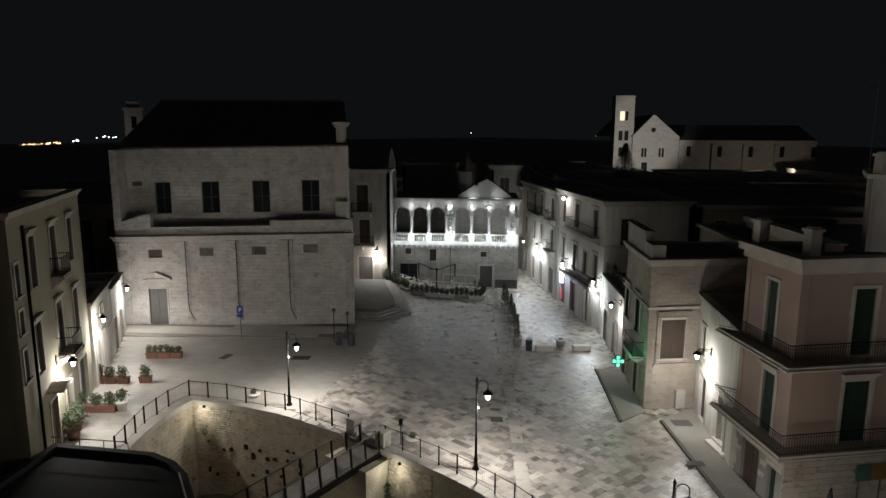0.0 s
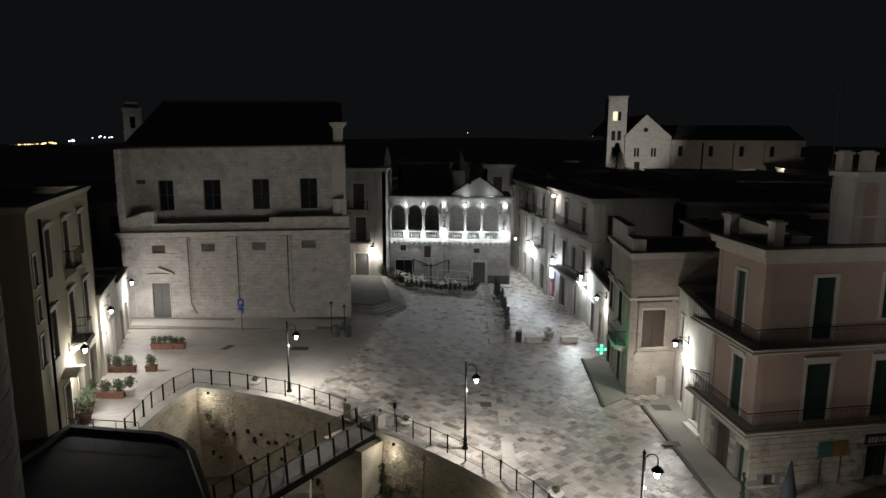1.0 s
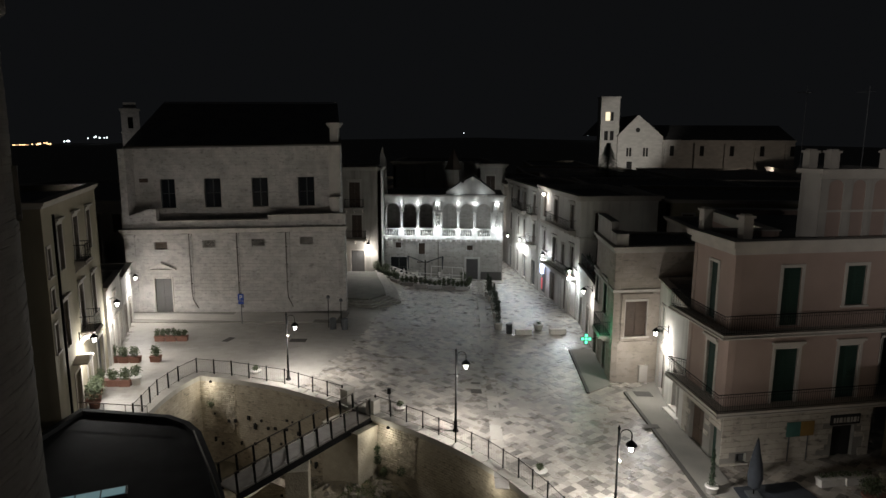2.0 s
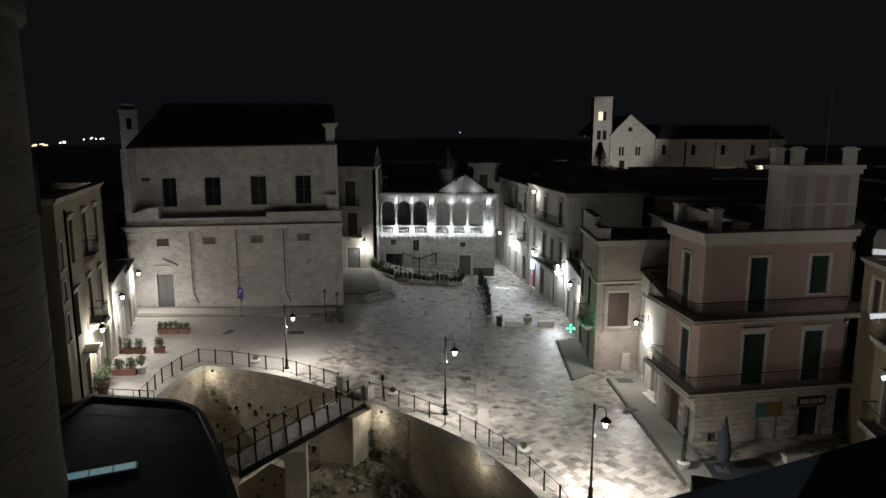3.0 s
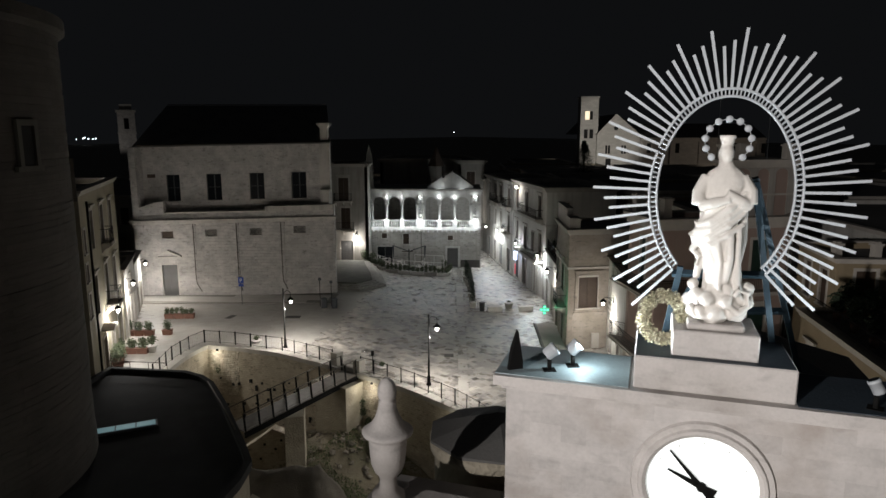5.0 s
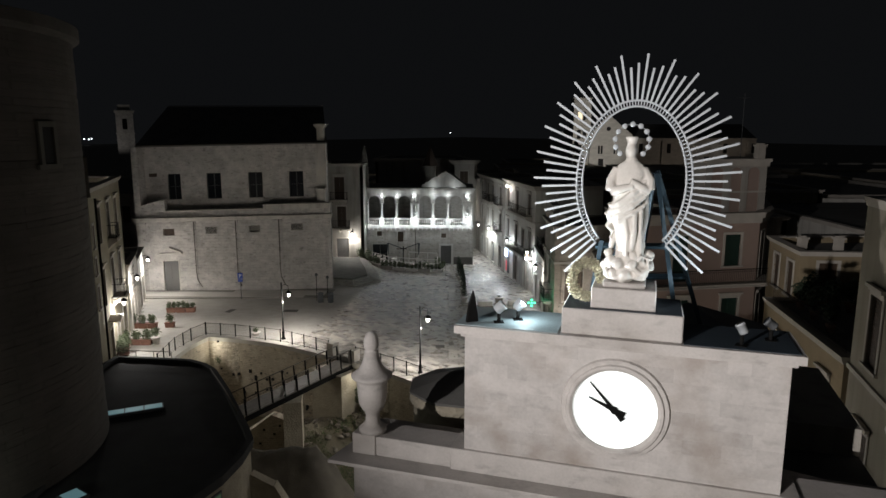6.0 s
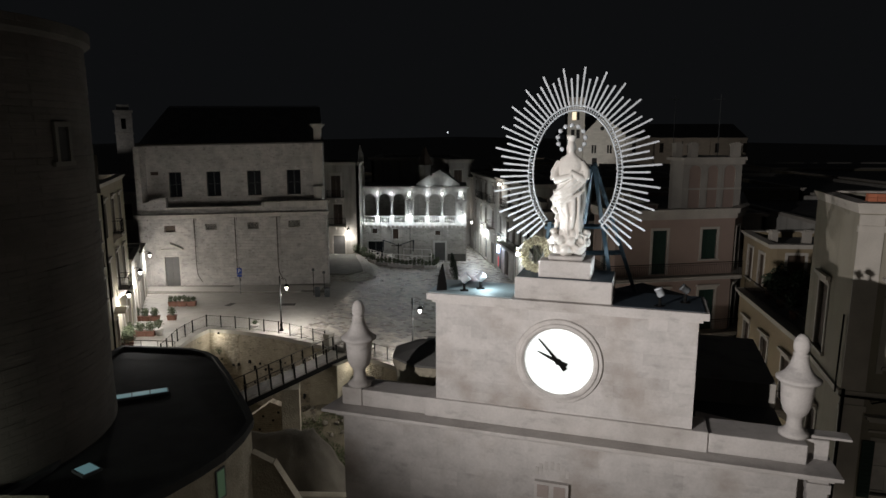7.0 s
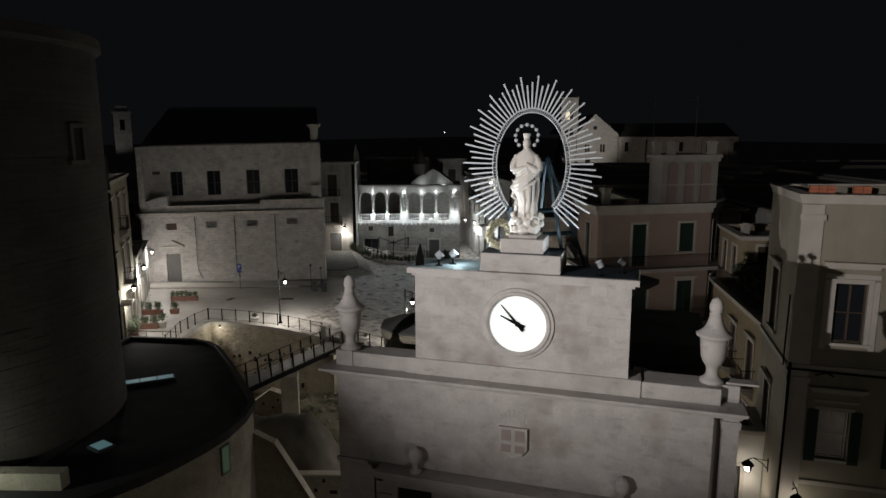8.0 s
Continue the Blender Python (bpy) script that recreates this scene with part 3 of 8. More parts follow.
# ---- the big church ----
church = thing("church", "large plain limestone church with low aisle and high nave wall", "church")
CX0, CX1, CY = -30.6, -10.9, 52.9
m = pose(CX0, CY, 0)
holes = [(2.5, 4.05, 0.35, 3.5, "door"), (2.68, 3.85, 6.12, 6.82, "plain"), (7.05, 8.2, 6.22, 6.9, "grille"), (11.45, 12.6, 6.27, 6.95, "grille"), (15.7, 16.9, 6.35, 7.05, "grille")]
bm = bmesh.new()
wall_sheet(bm, CX1 - CX0, 0.2, 8.55, [h[:4] for h in holes], 0.6)
part("aisle_wall", bm, CHURCH, church, m=m)
for h in holes:
    if h[4] == "door":
        d = opening(church, m, *h[:4], kind="door", leaf=DARKDOOR, trim=CHURCH_TRIM, border=0.12)
        bm = bmesh.new()
        box(bm, 2.0, 4.55, -0.32, -0.003, 4.26, 4.37)
        slab_from(bm, [(2.0, 4.372), (2.22, 4.372), (3.275, 4.82), (4.33, 4.372), (4.55, 4.372), (4.55, 4.42), (3.275, 4.98), (2.0, 4.42)], -0.34, -0.003)
        part("pediment", bm, CHURCH_TRIM, d)
        bm = bmesh.new()
        slab_from(bm, [(2.24, 4.374), (4.31, 4.374), (3.275, 4.80)], -0.02, -0.003)
        part("tympanum", bm, CHURCH, d)
    elif h[4] == "grille":
        opening(church, m, *h[:4], kind="grille", trim=CHURCH_TRIM, border=0.0)
    else:
        opening(church, m, *h[:4], kind="dark", leaf=BROWN, trim=CHURCH_TRIM, border=0.0, sill=False)
for a, b in ((0.0, 0.95), (5.2, 6.05), (9.45, 10.3), (13.9, 14.8), (18.9, 19.7)):
    bm = bmesh.new()
    box(bm, a, b, -0.05, -0.003, 0.2, 7.25)
    box(bm, a - 0.04, b + 0.04, -0.12, -0.003, 7.252, 7.35)
    box(bm, a - 0.08, b + 0.08, -0.17, -0.003, 7.352, 7.5)
    part("pilaster", bm, CHURCH, church, m=m)
bm = bmesh.new()
box(bm, -0.12, 19.82, -0.14, -0.003, 7.55, 7.7)
box(bm, -0.2, 19.9, -0.3, -0.003, 7.702, 7.86)
box(bm, -0.28, 19.98, -0.42, -0.003, 7.862, 7.98)
part("cornice", bm, CHURCH_TRIM, church, m=m)
bm = bmesh.new()
box(bm, 3.06, 13.0, -0.02, 0.5, 8.552, 8.68)
box(bm, 13.0, 19.7, -0.02, 0.5, 8.552, 9.08)
part("aisle_parapet", bm, CHURCH_TRIM, church, m=m)
bm = bmesh.new()
slab_from(bm, [(0.0, 8.552), (3.05, 8.552), (3.05, 9.72), (2.35, 9.72), (0.05, 9.02), (0.0, 9.0)], 0.0, 0.55)
part("buttress", bm, CHURCH, church, m=m)
part("aisle_roof", boxes((0.3, 19.5, 0.5, 1.5, 8.1, 8.3)), ROOF, church, m=m)
for px, pb in ((5.95, 6.2), (10.2, 10.25), (14.55, 14.75)):
    bm = bmesh.new()
    tube(bm, [(px, -0.24, 7.5), (px, -0.24, 2.4), (px + 0.05, -0.22, 1.6), (pb + 0.25, -0.2, 0.75)], 0.04, 6)
    for q in (6.2, 4.6, 3.0):
        box(bm, px - 0.08, px + 0.08, -0.26, -0.12, q, q + 0.05)
    part("downpipe", bm, RUST, church, m=m)
for a in (0.0,):
    bm = bmesh.new()
    wall_sheet(bm, 40.0, 0.2, 8.55, [], 0.6)
    part("side_wall", bm, CHURCH, church, m=frame_at((CX1, CY + 0.003), (CX1 - 8.8, CY + 40)))
    bm = bmesh.new()
    wall_sheet(bm, 40.0, 0.2, 15.0, [], 0.6)
    part("side_wall", bm, CHURCH, church, m=frame_at((CX0, CY + 40), (CX0, CY + 0.003)))
# nave wall with four tall shuttered windows
NY = 54.35
m2 = pose(CX0 + 0.05, NY, 0)
ws = [(2.85, 4.2), (6.85, 8.35), (11.15, 12.6), (15.3, 16.75)]
bm = bmesh.new()
wall_sheet(bm, 19.1, 8.0, 15.0, [(a, b, 9.65, 12.27) for a, b in ws], 0.6)
part("nave_wall", bm, CHURCH, church, m=m2)
for a, b in ws:
    opening(church, m2, a, b, 9.65, 12.27, kind="glass", leaf=LEADED, trim=CHURCH_TRIM, border=0.06)
part("wall_vent", boxes((0.95, 1.75, -0.02, 0.05, 12.0, 12.35)), BROWN, church, m=m2)
bm = bmesh.new()
slab_from(bm, [(53.9, 15.0), (70.8, 15.0), (70.8, 15.12), (62.3, 19.0), (53.9, 15.12)], -0.1, 19.3)
for v in bm.verts:
    v.co = Vector((CX0 + 0.05 + v.co.y - (max(0.0, v.co.x - 54) * 0.24 if v.co.y > 5 else 0.0), v.co.x, v.co.z))
part("nave_roof", bm, ROOF, church)
bm = bmesh.new()
for i in range(184):
    x = CX0 + 0.1 + (i % 92) * 0.208
    for y, z in (((53.82, 15.13), (62.3, 19.06))[i // 92],):
        if i > 91 and x > -13.4:
            continue
        for k in range(5):
            a0, a1 = math.pi * k / 5, math.pi * (k + 1) / 5
            q = [(x + 0.085 * math.cos(t), y + s, z + 0.085 * math.sin(t)) for t, s in ((a0, 0), (a1, 0), (a1, 0.45), (a0, 0.45))]
            bm.faces.new([bm.verts.new(p) for p in q])
tagged(part("eave_tiles", bm, TILE, church), kind="stuff")
bm = bmesh.new()
box(bm, 18.1, 19.1, -0.15, -0.003, 8.7, 15.2)
part("corner_pilaster", bm, CHURCH_TRIM, church, m=m2)
bm = bmesh.new()
wall_sheet(bm, 16.0, 8.3, 15.0, [], 0.5)
part("nave_side_wall", bm, CHURCH, church, m=frame_at((CX0 + 19.15, NY + 0.6), (CX0 + 15.3, NY + 16.4)))
bm = bmesh.new()
box(bm, 18.25, 18.95, -0.1, 0.6, 15.3, 16.55)
box(bm, 18.15, 19.05, -0.18, 0.68, 16.552, 16.68)
box(bm, 18.05, 19.15, -0.26, 0.76, 16.682, 16.82)
box(bm, 17.98, 19.22, -0.33, 0.83, 16.822, 16.98)
part("acroterion", bm, CHURCH_TRIM, church, m=m2)
bm = bmesh.new()
box(bm, 18.3, 19.1, -0.9, -0.2, 9.1, 10.35)
box(bm, 18.22, 19.18, -0.98, -0.152, 10.352, 10.5)
part("pedestal", bm, CHURCH_TRIM, church, m=m2)

# the church stands a little askew, and its courses rise with the ground towards the alley
for ob in church.children_recursive:
    to_world = ob.matrix_basis.copy() if ob.parent == church else ob.parent.matrix_basis @ ob.matrix_basis
    back_ = to_world.inverted()
    for v in ob.data.vertices:
        w = to_world @ v.co
        run_ = max(0.0, w.x - CX0) if w.y < 56 else 19.0
        v.co = back_ @ Vector((w.x * (1 + 0.0013 * run_), w.y + 0.07 * run_, w.z + 0.02 * run_))

# bell tower far behind
bell = thing("bell_tower", "small stone bell tower with arched opening behind the church", "tower")
bm = bmesh.new()
wall_sheet(bm, 4.2, 0, 22.0, [(1.5, 2.7, 17.6, 20.4)], 4.2)
part("shaft", bm, CHURCH, bell, m=pose(-89.0, 160, 0, 0, 0, 28))
for nm, b in (("cornice", (-0.3, 4.5, -0.3, 4.5, 22.0, 22.5)), ("string_course", (-0.2, 4.4, -0.2, -0.003, 16.4, 16.7)), ("cap", (0.6, 3.6, 0.6, 3.6, 22.5, 24.0))):
    part(nm, boxes(b), CHURCH_TRIM, bell, m=pose(-89.0, 160, 0, 0, 0, 28))
part("bell_opening", boxes((1.5, 2.7, 2.0, 2.1, 17.6, 20.4)), VOID, bell, m=pose(-89.0, 160, 0, 0, 0, 28))
flood("bell_tower_flood", (-88.0, 146.0, 9.0), (-88.0, 160.5, 20.0), 950, 60, NEUTRAL)

# ---- loggia ----
loggia = thing("loggia", "stone town loggia with six lit arches above a plain ground floor", "loggia")
LX0, LX1, LY = -11.6, 3.65, 74.1
m = pose(0, LY, 0)
lower = [(-9.15, -8.45, 2.95, 3.65, "dark"), (-6.38, -5.6, 2.2, 3.6, "dark"), (-0.6, 0.1, 2.75, 3.4, "dark"), (-0.65, 0.75, -1.1, 1.75, "door"), (-9.75, -7.75, -0.7, 1.9, "glass"), (-6.6, -5.1, 1.15, 1.35, "dark")]
bm = bmesh.new()
wall_sheet(bm, LX1 - LX0, -1.6, 4.1, [(a - LX0, b - LX0, c, d) for a, b, c, d, k in lower], 0.5)
part("ground_wall", bm, LOGGIA_WALL, loggia, m=pose(LX0, LY, 0))
for a, b, c, d, k in lower:
    opening(loggia, m, a, b, c, d, kind=k, leaf=DARKDOOR if k == "door" else LEADED if k == "glass" else BROWN, trim=LOGGIA, border=0.25 if k == "door" else 0.05, sill=False)
for xx in (LX0 + 0.003, LX1 - 0.5):
    bm = bmesh.new()
    box(bm, xx, xx + 0.497, LY + 0.5, LY + 9, -1.6, 4.1)
    part("side_wall", bm, LOGGIA_WALL, loggia)
part("floor_slab", boxes((LX0, LX1, LY - 0.25, LY + 9, 4.1, 4.3)), LOGGIA, loggia)
for i in range(26):
    x = LX0 + 0.2 + (LX1 - LX0 - 0.5) * i / 25
    part("bracket", boxes((x, x + 0.16, LY - 0.42, LY - 0.003, 3.85, 4.099)), LOGGIA, loggia)
bm = bmesh.new()
tube(bm, [(-4.0, LY - 0.08, 3.8), (-4.0, LY - 0.08, -1.0)], 0.05, 6)
part("downpipe", bm, RUST, loggia)
part("dado", boxes((1.1, LX1 - 0.1, LY - 0.06, LY - 0.003, -1.3, 0.2)), KERB, loggia)
part("back_wall", boxes((-4.4, LX1 - 0.4, LY + 3.6, LY + 4.0, 4.302, 9.098)), LOGGIA_WALL, loggia)
# deeper left room and partition are assumed, to keep those arches dark
part("back_wall", boxes((LX0 + 0.4, -4.4, LY + 8.4, LY + 8.8, 4.302, 9.098)), LOGGIA_WALL, loggia)
part("partition", boxes((-4.4, -4.1, LY + 0.5, LY + 3.59, 4.302, 9.098)), LOGGIA_WALL, loggia)
ARCHES = [(-10.2, -8.62), (-8.23, -6.64), (-6.28, -4.67), (-3.47, -1.87), (-1.45, 0.12), (0.52, 2.15)]
SPRING, CROWN = 7.55, 8.75
bm = bmesh.new()
prev = LX0
for a, b in ARCHES:
    r, c = (b - a) / 2, (a + b) / 2
    box(bm, prev, a, LY, LY + 0.45, SPRING, CROWN)
    k = 14
    arc = [(c - r * math.cos(math.pi * i / k), SPRING + r * math.sin(math.pi * i / k)) for i in range(k + 1)]
    for (xa, za), (xb, zb) in zip(arc, arc[1:]):
        slab_from(bm, [(xa, za), (xb, zb), (xb, CROWN), (xa, CROWN)], LY, LY + 0.45)
    prev = b
box(bm, prev, LX1, LY, LY + 0.45, SPRING, CROWN)
bmesh.ops.remove_doubles(bm, verts=bm.verts, dist=0.001)
part("arcade", bm, LOGGIA, loggia)
for a, b in ARCHES:
    r, c = (b - a) / 2, (a + b) / 2
    bm = bmesh.new()
    k = 18
    for i in range(k):
        t0, t1 = math.pi * i / k, math.pi * (i + 1) / k
        pts = [(c - q * math.cos(t), SPRING + q * math.sin(t)) for q, t in ((r + 0.02, t0), (r + 0.17, t0), (r + 0.17, t1), (r + 0.02, t1))]
        slab_from(bm, pts, LY - 0.08, LY - 0.003)
    bmesh.ops.remove_doubles(bm, verts=bm.verts, dist=0.001)
    part("archivolt", bm, LOGGIA, loggia)
for x in (-8.425, -6.46, -1.66, 0.32):
    bm = bmesh.new()
    lathe(bm, [(0.24, 5.4), (0.24, 5.5), (0.17, 5.6), (0.165, 6.4), (0.14, 7.1), (0.15, 7.14), (0.24, 7.36)], 14, x, LY + 0.2)
    box(bm, x - 0.26, x + 0.26, LY - 0.06, LY + 0.46, 7.362, 7.549)
    part("column", bm, LOGGIA, loggia)
    bm = bmesh.new()
    box(bm, x - 0.2, x + 0.2, LY - 0.12, LY - 0.003, 7.6, 8.74)
    box(bm, x - 0.12, x + 0.12, LY - 0.2, LY - 0.121, 7.8, 8.6)
    part("bracket", bm, LOGGIA, loggia)
for a, b in ((LX0, -10.2), (-4.67, -3.47), (2.15, LX1)):
    bm = bmesh.new()
    box(bm, a, b, LY - 0.02, LY + 0.45, 5.4, 7.549)
    for q in (a + 0.16, b - 0.16):
        lathe(bm, [(0.15, 5.4), (0.11, 5.55), (0.1, 7.2), (0.16, 7.5)], 10, q, LY - 0.05)
    for q in range(5):
        lathe(bm, [(0.05, 5.6 + q * 0.36), (0.2, 5.72 + q * 0.36), (0.05, 5.9 + q * 0.36)], 8, (a + b) / 2, LY - 0.08)
    box(bm, a - 0.05, b + 0.05, LY - 0.14, LY - 0.021, 7.2, 7.4)
    for q in (0.3, 0.7):
        lathe(bm, [(0.08, 7.6), (0.22, 7.9), (0.16, 8.3), (0.05, 8.6)], 8, a + (b - a) * q, LY - 0.08)
    part("carved_pier", bm, LOGGIA, loggia)
bm = bmesh.new()
box(bm, LX0 - 0.05, LX1 + 0.05, LY - 0.12, LY + 0.5, 8.752, 9.1)
box(bm, LX0 - 0.2, LX1 + 0.2, LY - 0.3, LY + 0.6, 9.102, 9.25)
box(bm, LX0 - 0.3, LX1 + 0.3, LY - 0.42, LY + 0.65, 9.252, 9.4)
part("cornice", bm, LOGGIA, loggia)
bm = bmesh.new()
box(bm, LX0 - 0.05, LX1 + 0.05, LY - 0.3, LY + 0.25, 4.302, 4.55)
box(bm, LX0 - 0.05, LX1 + 0.05, LY - 0.28, LY + 0.2, 5.25, 5.398)
for a, b in ((LX0, -10.2), (-8.72, -8.13), (-6.74, -6.18), (-4.67, -3.47), (-1.95, -1.37), (0.02, 0.62), (2.15, LX1)):
    box(bm, a, b, LY - 0.25, LY + 0.18, 4.552, 5.249)
    box(bm, a + 0.1, b - 0.1, LY - 0.29, LY - 0.251, 4.65, 5.15)
part("balustrade", bm, LOGGIA, loggia)
for a, b in ARCHES:
    for i in range(6):
        x = a + 0.14 + (b - a - 0.28) * i / 5
        bm = bmesh.new()
        lathe(bm, [(0.06, 4.552), (0.05, 4.62), (0.09, 4.8), (0.045, 5.05), (0.06, 5.249)], 8, x, LY - 0.05)
        part("baluster", bm, LOGGIA, loggia)
part("roof", boxes((LX0, LX1, LY + 0.6, LY + 9, 9.1, 9.3)), ROOF, loggia)
bm = bmesh.new()
slab_from(bm, [(-3.2, 9.42), (2.7, 9.42), (2.7, 9.62), (0.9, 10.95), (0.0, 11.5), (-0.9, 11.05), (-1.0, 11.0), (-1.0, 10.75), (-1.35, 10.75), (-1.35, 10.95), (-1.5, 10.75), (-3.2, 9.62)], LY + 0.9, LY + 1.4)
part("gable", bm, LOGGIA, loggia)
bm = bmesh.new()
slab_from(bm, [(-3.0, 9.5), (2.5, 9.5), (0.0, 11.35)], LY + 1.45, LY + 8.5)
part("gable_roof", bm, ROOF, loggia)

# ---- the alley house beside the loggia ----
alley = house("narrow pale house with two iron balconies beside the loggia", [(-16.8, 71.5), (-10.45, 71.5), (-10.45, 74.0), (-11.7, 74.0), (-11.7, 82.0), (-16.8, 82.0)], -0.8, 12.6, GREY,
              {0: [(2.7, 3.95, 8.1, 10.95, "balcony", BROWN, True), (2.95, 4.1, 4.55, 7.2, "balcony", BROWN, False), (2.8, 4.35, 0.2, 3.05, "door", DARKDOOR, False)]}, cornice=(0.25, 0.3))
mh = frame_at((-16.8, 71.5), (-10.45, 71.5))
balcony(alley, mh, 2.2, 4.4, 8.1)
balcony(alley, mh, 2.0, 4.6, 4.5)
# plate cut to the outline of light on a building's corner
pier = thing("corner_pier", "thin tapering plate shaped like a lit wall edge beside the loggia roof", "pier")
bm = bmesh.new()
slab_from(bm, [(-11.2, 9.3), (-10.2, 9.3), (-10.35, 13.4), (-10.75, 14.9), (-11.05, 13.8)], LY + 1.0, LY + 1.3)
part("wall", bm, GREY, pier)

# ---- street houses ----
street = []
S4 = [(9.83, 56.2), (17.0, 57.5), (14.6, 70.4), (7.5, 69.0)]
h4 = house("pale three-storey corner house with long balconies on the shopping street", S4, -0.9, 10.95, WHITE,
           {0: [(1.35, 2.4, 7.1, 9.5, "shutter", BROWN)],
            3: [(1.1, 2.2, 7.75, 10.0, "balcony", BROWN, True), (5.2, 6.3, 7.75, 10.0, "balcony", BROWN, True), (10.2, 11.3, 7.75, 10.0, "balcony", BROWN, True),
                (1.2, 2.3, 4.2, 6.3, "shutter", BROWN, True), (5.0, 6.1, 3.5, 6.1, "balcony", BROWN, True), (7.9, 8.8, 3.9, 5.9, "shutter", BROWN), (10.6, 11.6, 3.5, 6.1, "balcony", BROWN, True),
                (0.7, 2.7, -0.6, 2.3, "shop", BIN), (4.4, 6.0, -0.6, 2.4, "door", BROWN), (8.4, 9.5, -0.5, 2.5, "door", BROWN), (10.4, 12.4, -0.5, 2.6, "shop", WHITEPOT)]}, cornice=(0.35, 0.4), floor_lines=(7.2,))
mh = frame_at(S4[3], S4[0])
balcony(h4, mh, 4.2, 12.0, 7.7, 0.8)
balcony(h4, mh, 3.6, 12.6, 3.45, 0.9)
S5 = [(7.45, 69.3), (14.5, 70.7), (11.5, 86.5), (4.65, 85.2)]
h5 = house("grey three-storey house with narrow balconies along the street", S5, -0.9, 10.6, GREY,
           {3: [(2.0, 3.1, 7.6, 9.7, "balcony", BROWN, True), (6.0, 7.0, 7.6, 9.7, "balcony", BROWN, True), (9.0, 10.0, 7.6, 9.7, "balcony", BROWN, True), (13.5, 14.5, 7.6, 9.7, "balcony", BROWN, True),
                (2.0, 3.1, 4.2, 6.4, "balcony", BROWN, True), (6.0, 7.0, 4.2, 6.4, "balcony", BROWN, True), (9.0, 10.0, 4.2, 6.4, "balcony", BROWN), (13.5, 14.5, 4.2, 6.4, "balcony", BROWN, True),
                (1.6, 3.2, -0.7, 2.0, "shop", BIN), (5.6, 7.0, -0.7, 2.1, "door", BROWN), (9.0, 10.6, -0.7, 2.1, "shop", BIN), (13.2, 15.0, -0.7, 2.2, "shop", DARKDOOR)]}, cornice=(0.3, 0.35))
mh = frame_at(S5[3], S5[0])
balcony(h5, mh, 12.6, 15.2, 7.5, 0.7)
balcony(h5, mh, 5.2, 10.6, 7.5, 0.7)
balcony(h5, mh, 12.6, 15.2, 4.15, 0.7)
S6 = [(4.6, 85.5), (12.0, 87.0), (9.0, 112.0), (1.2, 110.0)]
h6 = house("dim three-storey house closing the far end of the street", S6, -0.9, 9.8, GREY,
           {3: [(3.0, 4.0, 3.8, 6.2, "balcony", BROWN), (9.0, 10.0, 3.8, 6.2, "balcony", BROWN), (15.0, 16.0, 3.8, 6.2, "balcony", BROWN), (21.0, 22.0, 3.8, 6.2, "balcony", BROWN),
                (9.0, 10.0, 6.8, 9.0, "balcony", BROWN), (15.0, 16.0, 6.8, 9.0, "balcony", BROWN), (21.0, 22.0, 6.8, 9.0, "balcony", BROWN), (20.0, 22.5, -0.6, 2.2, "shop", WHITEPOT)]}, cornice=(0.3, 0.3))
big = house("tall dark palace with a row of shuttered windows behind the loggia", [(0.6, 88.0), (4.4, 88.0), (0.9, 112.0), (-12.0, 112.0), (-12.0, 95.0), (0.6, 95.0)], -0.9, 12.4, GREY,
            {1: [(4.0 + 4 * i, 5.2 + 4 * i, 8.4, 10.8, "shutter", BROWN) for i in range(5)], 0: [(1.2, 2.4, 8.6, 10.8, "shutter", BROWN)]}, cornice=(0.4, 0.5))

# ---- house with the brown window, and the narrow white house ----
P2 = [(9.74, 40.5), (12.95, 41.15), (16.5, 41.85), (16.5, 47.4), (9.74, 47.4)]
h2 = house("two-storey plastered house with a brown shuttered window and small balcony", P2, -0.8, 9.05, STAINED,
           {0: [(0.85, 2.4, 2.9, 5.35, "shutter", BROWN)],
            4: [(3.6, 4.7, 3.9, 6.2, "shutter", GREEN, True), (4.0, 5.0, -0.4, 2.1, "door", BROWN), (0.6, 1.6, 4.0, 6.2, "shutter", GREEN, True), (0.5, 2.0, -0.4, 2.2, "shop", WHITEPOT)]}, floor_lines=(6.1,), cornice=(0.22, 0.36), parapet=0.1)
bm = bmesh.new()
box(bm, 9.75, 10.25, 42.4, 47.3, 9.13, 10.45)
box(bm, 9.7, 10.3, 42.35, 47.35, 10.452, 10.55)
box(bm, 9.75, 10.55, 40.65, 42.4, 9.13, 9.95)
part("parapet", bm, GREY, h2)
bm = bmesh.new()
box(bm, 0.6, 2.65, -0.07, -0.003, 5.55, 5.75)
box(bm, 0.5, 2.75, -0.12, -0.003, 5.75, 5.9)
box(bm, 0.55, 0.8, -0.06, -0.003, 2.6, 5.549)
box(bm, 2.45, 2.7, -0.06, -0.003, 2.6, 5.549)
box(bm, 0.4, 2.85, -0.16, -0.003, 2.42, 2.6)
part("window_surround", bm, STAINED, h2, m=frame_at(P2[0], P2[1]))
part("utility_box", boxes((2.0, 2.6, -0.22, -0.003, -0.35, 0.85)), TRIM, h2, m=frame_at(P2[0], P2[1]))
PT = [(9.86, 47.45), (16.5, 47.45), (16.5, 56.0), (9.86, 55.9)]
ht = house("low white house with a roof terrace behind an iron railing", PT, -0.9, 4.9, WHITE,
           {3: [(1.0, 2.1, -0.5, 2.2, "door", BROWN), (4.6, 6.4, -0.5, 2.3, "shop", WHITEPOT)]}, cornice=(0.14, 0.2), parapet=0.1)
bm = bmesh.new()
